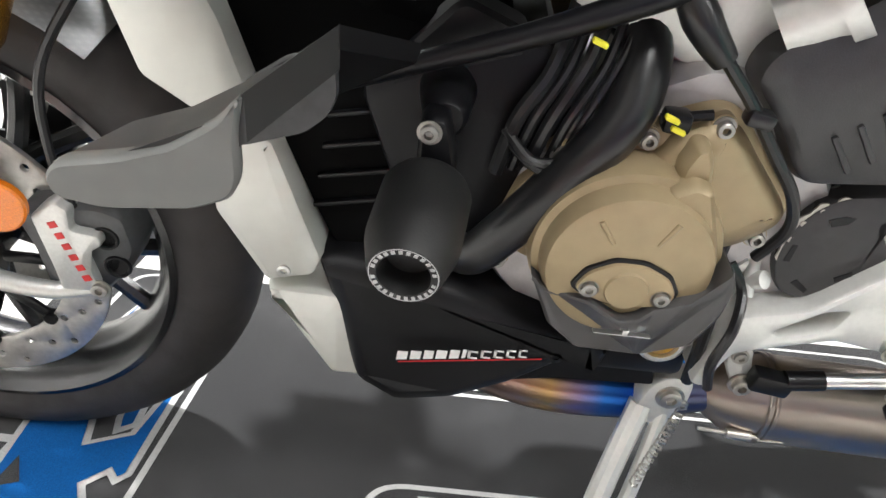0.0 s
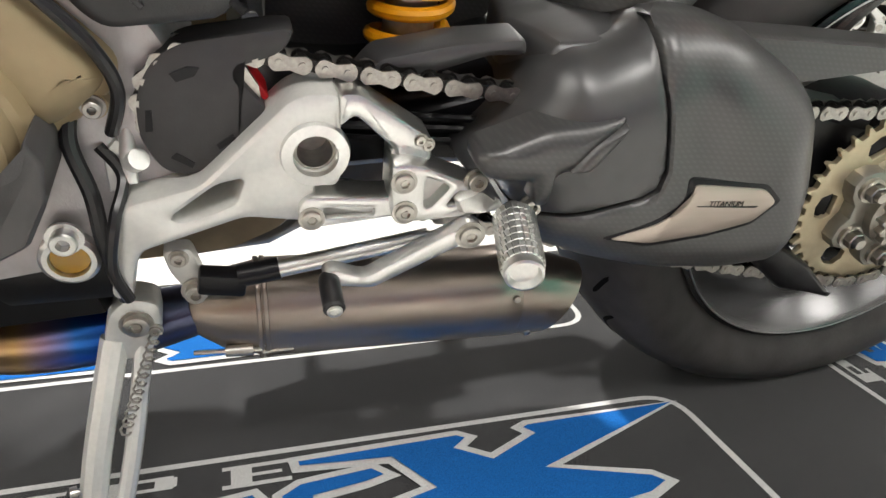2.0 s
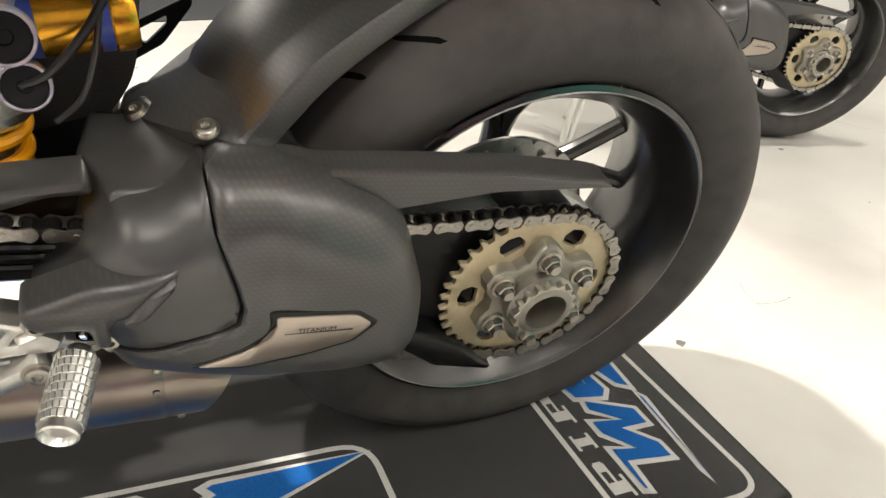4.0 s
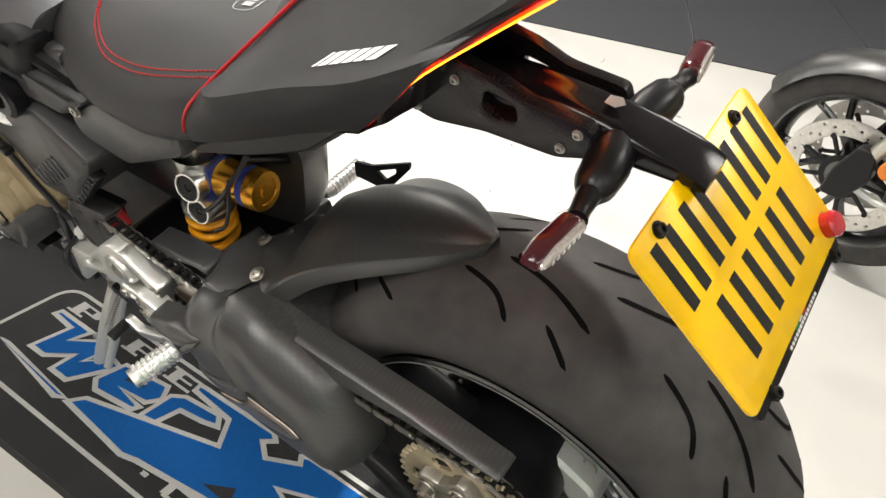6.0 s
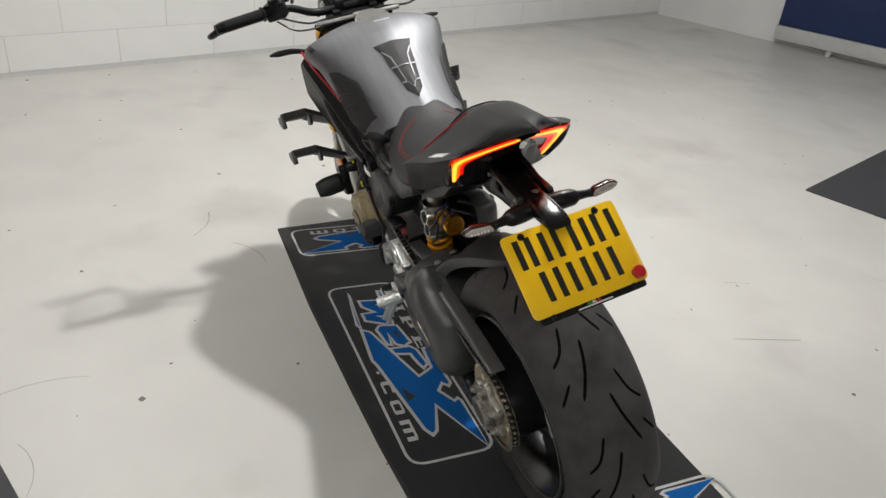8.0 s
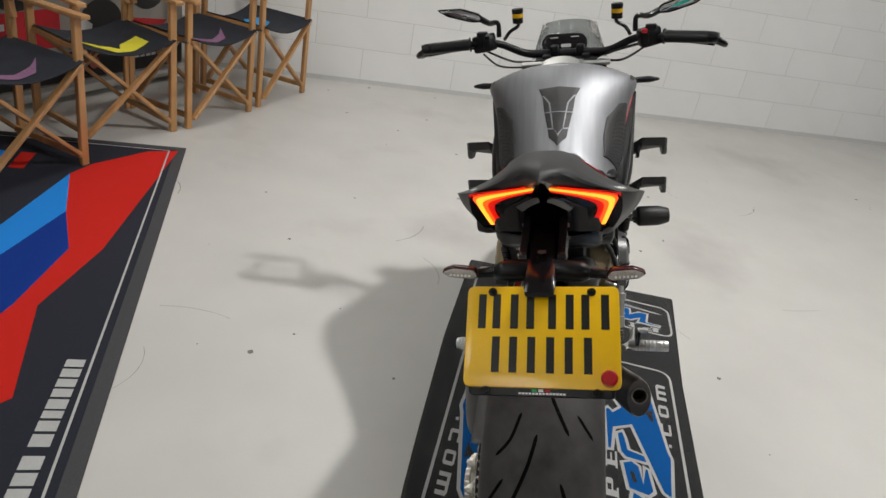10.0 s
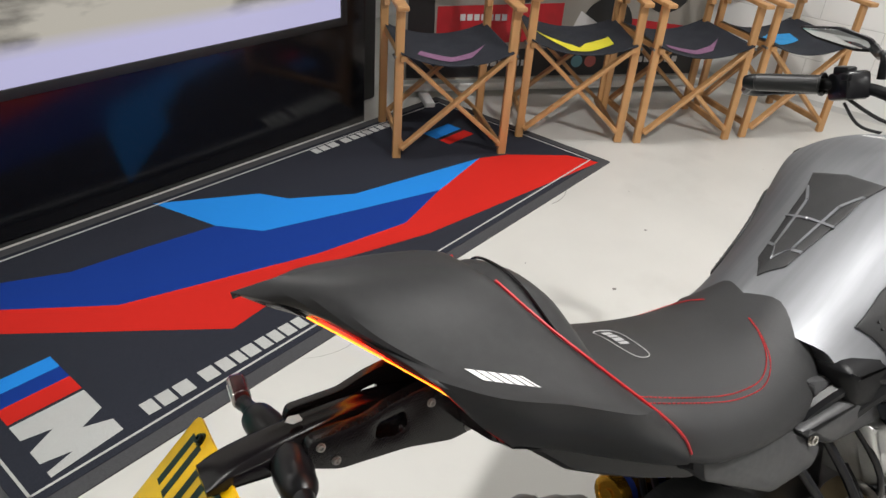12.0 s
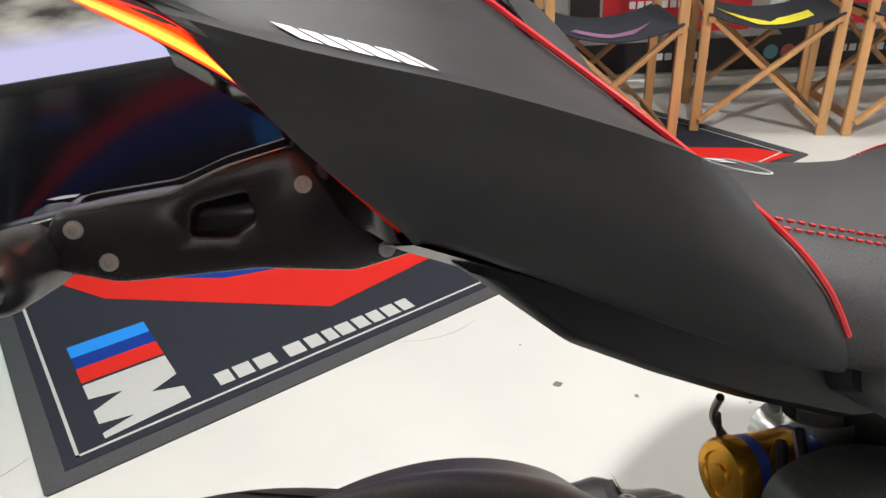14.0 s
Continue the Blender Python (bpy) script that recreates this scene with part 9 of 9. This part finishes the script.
# ---- bars, clocks, screen and mirrors ----
bars = thing("handlebar", "black tapered handlebar with controls", "")
bars.parent = bike
bars.matrix_basis = pose(-1.195, 0.01, -0.012, 0, 0, -4) @ pose(1.07, 0, 0)
bm = B()
add_tube(bm, [(-0.935, -0.405, 1.062), (-0.975, -0.285, 1.064), (-1.010, -0.205, 1.056), (-1.050, -0.130, 1.018), (-1.068, -0.060, 1.010), (-1.070, 0, 1.010),
              (-1.068, 0.060, 1.010), (-1.050, 0.130, 1.018), (-1.010, 0.205, 1.056), (-0.975, 0.285, 1.064), (-0.935, 0.405, 1.062)], [0.010, 0.011, 0.011, 0.012, 0.014, 0.014, 0.014, 0.012, 0.011, 0.011, 0.010], 14, 5)
bike_part("bar_tube", bm, MATT_BLACK, "black handlebar tube", bars)
for s in (-1, 1):
    a, b = Vector((-0.934, s * 0.410, 1.062)), Vector((-0.973, s * 0.285, 1.064))
    bm = B()
    ln = (b - a).length
    prof = [(0, 0.013), (0.004, 0.017), (0.010, 0.0175)]
    for k in range(12):
        prof += [(0.014 + k * 0.008, 0.0168), (0.018 + k * 0.008, 0.0178)]
    prof += [(ln - 0.006, 0.0175), (ln - 0.004, 0.022), (ln, 0.022)]
    add_lathe(bm, prof, a, b - a, 24)
    grip = bike_part("grip", bm, HOSE, "ribbed black rubber grip", bars)
    bike_part("bar_end", add_lathe(B(), [(-0.022, 0.0), (-0.022, 0.013), (-0.006, 0.0165), (0.002, 0.0165)], a, b - a, 20), SATIN_BLACK, parent=grip)
    bm = B()
    c = Vector((-0.990, s * 0.245, 1.063))
    add_box(bm, c, (0.050, 0.062, 0.052), 0.008, pose(0, 0, 0, 10, 0, s * 20))
    add_box(bm, c + Vector((0.010, s * 0.004, 0.028)), (0.026, 0.032, 0.016), 0.004)
    add_box(bm, c + Vector((0.024, -s * 0.012, 0.0)), (0.012, 0.022, 0.026), 0.003)
    sw_ = bike_part("switchgear", bm, SATIN_BLACK, "black switch housing", bars)
    bike_part("button", add_box(B(), c + Vector((0.028, -s * 0.014, 0.020)), (0.010, 0.016, 0.012), 0.002), RED_LINE if s > 0 else SATIN_BLACK, "red engine switch" if s > 0 else "", sw_)
    bm = B()
    add_tube(bm, [(-1.010, s * 0.230, 1.050), (-1.035, s * 0.285, 1.045), (-1.015, s * 0.360, 1.040), (-0.980, s * 0.425, 1.036)], [0.008, 0.007, 0.006, 0.0065], 8)
    bike_part("hand_lever", bm, SATIN_BLACK, "black hand lever", bars)
    bm = B()
    add_tube(bm, [(-0.930, s * 0.415, 1.060), (-0.950, s * 0.448, 1.040), (-1.000, s * 0.452, 1.030), (-1.045, s * 0.430, 1.030)], [0.012, 0.009, 0.008, 0.004], 8)
    bike_part("lever_guard", bm, SATIN_BLACK, "black lever guard", bars)
    # fluid reservoir on its post
    bm = B()
    add_tube(bm, [(-1.030, s * 0.190, 1.065), (-1.050, s * 0.175, 1.085), (-1.052, s * 0.150, 1.100), (-1.055, s * 0.150, 1.112)], 0.0055, 8)
    add_lathe(bm, [(0, 0.013), (0.002, 0.0165), (0.018, 0.0165), (0.030, 0.0165), (0.036, 0.018), (0.044, 0.018), (0.046, 0.014), (0.046, 0)], (-1.055, s * 0.150, 1.108), (0, 0, 1), 24)
    pot = bike_part("fluid_pot", bm, SATIN_BLACK, "small black fluid pot", bars)
    bike_part("fluid_window", add_lathe(B(), [(0.018, 0.0168), (0.030, 0.0168)], (-1.055, s * 0.150, 1.108), (0, 0, 1), 24), material("yellow_fluid", (0.75, 0.42, 0.01), 0.2, coat=0.4), "yellow fluid window", pot)
    # mirror
    bm = B()
    add_tube(bm, [(-1.020, s * 0.205, 1.075), (-1.022, s * 0.205, 1.110), (-1.030, s * 0.215, 1.118), (-1.060, s * 0.240, 1.112), (-1.082, s * 0.270, 1.122)], [0.008, 0.007, 0.008, 0.009, 0.010], 10, 4)
    mir = bike_part("mirror", bm, SATIN_BLACK, "slim black bar mirror", bars)
    M = [(0.258, 1.118), (0.300, 1.120), (0.372, 1.145), (0.402, 1.168), (0.330, 1.166), (0.275, 1.144)]
    tom = lambda y_, h, z_: (-1.085 + 0.37 * (y_ - 0.26) + h, s * y_, z_ - 0.004)
    bike_part("mirror_shell", add_puff(B(), rounded(M, 0.008), [(0.006, -0.012), (0, -0.004), (0, 0.004), (0.003, 0.006)], to=tom), SATIN_BLACK, parent=mir, smooth=40)
    bike_part("mirror_glass", add_plate(B(), rounded(inset(M, 0.005), 0.006), 0.005, 0.0072, 0.0004, to=tom), MIRROR, "mirror glass", mir)
    bike_part("front_indicator", add_tube(B(), [(-1.13, s * 0.17, 0.905), (-1.17, s * 0.215, 0.908), (-1.18, s * 0.26, 0.908), (-1.18, s * 0.29, 0.908)], [0.007, 0.009, 0.010, 0.003], 12, 4), SATIN_BLACK, "slim black front indicator")
bm = B()
add_box(bm, (-1.030, 0, 0.995), (0.05, 0.19, 0.016), 0.005)
add_box(bm, (-1.030, 0.06, 1.006), (0.034, 0.024, 0.016), 0.004)
add_box(bm, (-1.030, -0.06, 1.006), (0.034, 0.024, 0.016), 0.004)
bike_part("top_clamp", bm, MATT_BLACK, "black top clamp", bars)
bm = B()
add_cyl(bm, (-1.005, -0.135, 0.990), (-1.005, 0.135, 0.990), 0.008, n=16)
add_box(bm, (-1.005, 0.02, 0.992), (0.022, 0.07, 0.02), 0.004)
bike_part("steering_damper", bm, ALU, "silver steering damper across the clamp", bars)
for dy in (-0.04, 0.04):
    bike_part("bar_clamp", add_box(B(), (-1.070, dy, 1.016), (0.038, 0.026, 0.040), 0.006), MATT_BLACK, parent=bars)
bm = B()
add_tube(bm, [(-0.985, -0.24, 1.04), (-0.99, -0.16, 1.005), (-1.04, -0.09, 0.99), (-1.08, -0.05, 0.95)], 0.0035, 8)
add_tube(bm, [(-0.99, -0.25, 1.03), (-0.975, -0.20, 0.995), (-0.99, -0.13, 0.985), (-1.06, -0.08, 0.97)], 0.003, 8)
add_tube(bm, [(-0.985, 0.24, 1.04), (-0.985, 0.17, 1.0), (-1.04, 0.09, 0.99), (-1.08, 0.05, 0.95)], 0.0035, 8)
add_tube(bm, [(-1.00, 0.23, 1.045), (-1.03, 0.15, 1.02), (-1.06, 0.10, 1.0), (-1.10, 0.05, 0.96)], 0.004, 8)
loose("control_cable", bm, HOSE, "", bars)
TFT = [(-0.065, -0.035), (0.065, -0.035), (0.073, 0.015), (0.055, 0.038), (-0.055, 0.038), (-0.073, 0.015)]
tot = lambda y_, h, v_: (-1.235 - 0.55 * v_ + 0.85 * h, y_, 1.018 + 0.80 * v_ + 0.5 * h)
dash = bike_part("dashboard", add_puff(B(), rounded(TFT, 0.012), [(0.006, -0.02), (0, -0.012), (0, 0.0), (0.003, 0.004)], to=tot), SATIN_BLACK, "black colour display housing", smooth=40)
bike_part("display", add_plate(B(), rounded(inset(TFT, 0.008), 0.008), 0.003, 0.0045, 0.0003, to=tot), GLOSS_BLACK, "dark glossy display", dash)
bm = B()
for a, b, c, d_ in ((-0.045, 0.02, -0.02, 0.024), (0.02, 0.022, 0.045, 0.026), (-0.01, -0.012, 0.02, 0.0)):
    flat_poly(bm, [(a, b), (c, b), (c, d_), (a, d_)], 0.0048, to=lambda u, v, h: tot(u, h, v))
loose("display_mark", bm, material("display_glow", (0.3, 0.3, 0.3), 0.4), parent=dash, smooth=0)
bm = B()
rows = []
for i in range(7):
    t = i / 6
    w = 0.118 - 0.034 * t
    rows.append([(-1.285 - 0.035 * t + 0.055 * abs(u) ** 2, 0.015 + w * u, 0.975 + 0.108 * t - 0.006 * abs(u) ** 4 * t) for u in (-1, -.8, -.6, -.4, -.2, 0, .2, .4, .6, .8, 1)])
sheet(bm, rows)
bmesh.ops.solidify(bm, geom=list(bm.faces), thickness=0.0025)
bike_part("windscreen", bm, SMOKED, "small smoked windscreen", smooth=50)
bm = B()
skin(bm, [
    [(-1.150, 0.0, 0.985), (-1.150, 0.07, 0.98), (-1.15, 0.12, 0.95), (-1.15, 0.13, 0.90), (-1.15, 0.08, 0.84), (-1.15, 0.0, 0.83)],
    [(-1.230, 0.0, 0.980), (-1.230, 0.07, 0.972), (-1.23, 0.115, 0.94), (-1.23, 0.120, 0.89), (-1.23, 0.07, 0.84), (-1.23, 0.0, 0.83)],
    [(-1.330, 0.0, 0.930), (-1.330, 0.05, 0.922), (-1.33, 0.085, 0.90), (-1.33, 0.085, 0.86), (-1.33, 0.05, 0.83), (-1.33, 0.0, 0.825)],
    [(-1.380, 0.0, 0.880), (-1.380, 0.02, 0.878), (-1.38, 0.04, 0.87), (-1.38, 0.04, 0.855), (-1.38, 0.02, 0.845), (-1.38, 0.0, 0.84)]])
bike_part("headlamp_shell", bm, MATT_BLACK, "black headlamp shell", smooth=45)

# ---- front end ----
FX, FZ = -1.468, 0.302
fork = thing("front_fork", "gold upside-down front fork", "")
fork.parent = bike
for s in (-1, 1):
    lo, hi = Vector((FX + 0.012, s * 0.103, FZ + 0.02)), Vector((-1.165, s * 0.103, 0.97))
    dirn = (hi - lo).normalized()
    bike_part("fork_tube", add_lathe(B(), [(0.24, 0.024), (0.25, 0.0275), (0.70, 0.0275)], lo, dirn, 28), GOLD_ANODISE, "gold anodised fork tube", fork)
    bike_part("fork_slider", add_lathe(B(), [(0.06, 0.019), (0.25, 0.019)], lo, dirn, 24), STEEL, parent=fork)
    bike_part("fork_foot", add_puff(B(), rounded([(FX - 0.03, FZ - 0.035), (FX + 0.03, FZ - 0.035), (FX + 0.075, FZ + 0.05), (FX + 0.065, FZ + 0.13), (FX + 0.02, FZ + 0.13), (FX - 0.02, FZ + 0.04)], 0.015), [(0.003, s * 0.085), (0, s * 0.09), (0, s * 0.118), (0.004, s * 0.122)]), SATIN_BLACK, "black fork foot", fork, 40)
    holes = []
    for j in range(40):
        b_a = 2 * math.pi * j / 40
        rr = (0.128, 0.140, 0.152)[j % 3]
        holes.append(circle(FX + rr * math.cos(b_a), FZ + rr * math.sin(b_a), 0.0042, 8))
    DISC_STEEL = material("brushed_disc_steel", (0.62, 0.60, 0.57), 0.42, 1.0, grain=0.1, grain_scale=150)
    CALIPER_GREY = material("matt_anodised_grey", (0.62, 0.62, 0.60), 0.42, 0.6, grain=0.06, grain_scale=300)
    disc = bike_part("brake_disc", add_plate(B(), circle(FX, FZ, 0.163, 72), s * 0.066, s * 0.071, 0.0005, [circle(FX, FZ, 0.117, 48)] + holes), DISC_STEEL, "drilled front brake disc")
    bm = B()
    for j in range(9):
        a = 2 * math.pi * j / 9
        add_box(bm, (FX + 0.090 * math.cos(a), s * 0.068, FZ + 0.090 * math.sin(a)), (0.064, 0.006, 0.013), 0.003, pose(0, 0, 0, 0, -math.degrees(a), 0))
        add_cyl(bm, (FX + 0.118 * math.cos(a), s * 0.064, FZ + 0.118 * math.sin(a)), (FX + 0.118 * math.cos(a), s * 0.075, FZ + 0.118 * math.sin(a)), 0.007, n=12)
    add_lathe(bm, [(0, 0.062), (0.004, 0.062), (0.004, 0.045)], (FX, s * 0.066, FZ), (0, s, 0), 36)
    bike_part("disc_carrier", bm, SATIN_BLACK, parent=disc)
    CAL = [(-1.367, 0.376), (-1.350, 0.388), (-1.315, 0.392), (-1.288, 0.394), (-1.264, 0.386), (-1.258, 0.350), (-1.272, 0.318), (-1.300, 0.290), (-1.345, 0.275), (-1.352, 0.300), (-1.356, 0.340)]
    cal = bike_part("brake_caliper", add_puff(B(), rounded(CAL, 0.008), [(0.002, s * 0.045), (0, s * 0.05), (0, s * 0.090), (0.004, s * 0.098), (0.010, s * 0.100)]), material("dark_caliper_body", (0.075, 0.077, 0.080), 0.42, 0.3, grain=0.08, grain_scale=200), "monobloc brake caliper with a silver bridge", smooth=40)
    BRIDGE = [(-1.342, 0.386), (-1.318, 0.403), (-1.307, 0.396), (-1.309, 0.374), (-1.285, 0.371), (-1.283, 0.361), (-1.302, 0.347), (-1.295, 0.312), (-1.302, 0.302), (-1.330, 0.300), (-1.334, 0.335)]
    bike_part("caliper_bridge", add_plate(B(), rounded(BRIDGE, 0.004), s * 0.085, s * 0.111, 0.003), CALIPER_GREY, "silver caliper bridge", cal, 40)
    bike_part("caliper_mount", add_tube(B(), [(-1.300, s * 0.104, 0.305), (-1.345, s * 0.106, 0.298), (-1.400, s * 0.106, 0.306), (-1.455, s * 0.106, 0.325)], [0.007, 0.009, 0.010, 0.014], 12), CALIPER_GREY, parent=cal)
    bm = B()
    for x, z in ((-1.296, 0.362), (-1.290, 0.330)):
        add_lathe(bm, [(0, 0.013), (0.003, 0.012), (0.003, 0.010), (0.001, 0.009), (0.001, 0)], (x + 0.012, s * 0.099, z), (0, s, 0), 24)
    bike_part("piston_cap", bm, SATIN_BLACK, parent=cal)
    bm = B()
    for k in range(6):
        x, z = -1.3225 + k * 0.0038, 0.3800 - k * 0.0116
        add_box(bm, (x, s * 0.1113, z), (0.0062, 0.0012, 0.0075), 0, pose(0, 0, 0, 0, 70, 0))
    bike_part("caliper_lettering", bm, material("red_print", (0.62, 0.03, 0.03), 0.5), "red maker's lettering as bars", cal, 0)
    bike_part("caliper_bolt", add_bolt(B(), (-1.294, s * 0.109, 0.309), (0, s, 0), 0.0075, 0.006), STEEL, parent=cal)
    bike_part("amber_reflector", add_lathe(B(), [(0, 0.026), (0.006, 0.026), (0.0075, 0.024), (0.008, 0)], (-1.362, s * 0.118, 0.402), (0.15, s, 0), 40), ORANGE, "round orange reflector", fork)
    bm = B()
    add_tube(bm, [(-1.31, s * 0.095, 0.39), (-1.315, s * 0.10, 0.45), (-1.30, s * 0.105, 0.53), (-1.24, s * 0.10, 0.62), (-1.20, s * 0.06, 0.70)], 0.0042, 8)
    bike_part("brake_hose", bm, HOSE, "black brake hose")
front_prof = [(-0.052, 0.222), (-0.058, 0.236), (-0.0605, 0.248), (-0.058, 0.262), (-0.050, 0.278), (-0.036, 0.2905), (-0.018, 0.2985), (0, 0.3010)]
front_prof = front_prof + [(-d_, r_) for d_, r_ in front_prof[-2::-1]]
front_tyre = bike_part("front_tyre", add_lathe(B(), front_prof, (FX, 0, FZ), (0, 1, 0), 80), RUBBER, "front sports tyre")
frim = [(-0.055, 0.224), (-0.057, 0.217), (-0.050, 0.211), (-0.036, 0.200), (0, 0.190), (0.036, 0.200), (0.050, 0.211), (0.057, 0.217), (0.055, 0.224)]
front_rim = bike_part("front_rim", add_lathe(B(), frim, (FX, 0, FZ), (0, 1, 0), 72), DARK_RIM, "dark forged front rim")
for k in range(5):
    a = 2 * math.pi * k / 5 + 0.9
    bm = B()
    for s in (-1, 1):
        add_tube(bm, [(FX + 0.035 * math.cos(a), 0, FZ + 0.035 * math.sin(a)), (FX + 0.11 * math.cos(a + s * .09), 0, FZ + 0.11 * math.sin(a + s * .09)), (FX + 0.198 * math.cos(a + s * .24), 0, FZ + 0.198 * math.sin(a + s * .24))], [0.016, 0.010, 0.010], 8, 4)
    bike_part("spoke", bm, DARK_RIM, parent=front_rim)
bike_part("front_hub", add_lathe(B(), [(-0.11, 0.014), (-0.075, 0.014), (-0.07, 0.045), (0.07, 0.045), (0.075, 0.014), (0.11, 0.014)], (FX, 0, FZ), (0, 1, 0), 32), DARK_RIM, parent=front_rim)
bm = B()
outer, rows = [], []
for i in range(15):
    a = radians(150 - 100 * i / 14)
    rows.append([((FX + (0.318 - 0.035 * abs(u) ** 2.4) * math.cos(a)), 0.068 * u, FZ + (0.318 - 0.035 * abs(u) ** 2.4) * math.sin(a)) for u in (-1, -.75, -.5, -.25, 0, .25, .5, .75, 1)])
sheet(bm, rows)
bmesh.ops.solidify(bm, geom=list(bm.faces), thickness=0.003)
bike_part("front_mudguard", bm, CARBON, "black front mudguard", smooth=60)


# ---- the second motorcycle, behind ----
second = copy_thing(bike, pose(1.71, 1.08, 0.004, 0, 0, -13) @ pose(0, 0, 0, 12, 0, 0))
tagged(second, "dark naked sports motorcycle of the same kind parked behind", "motorcycle", "motorcycles")
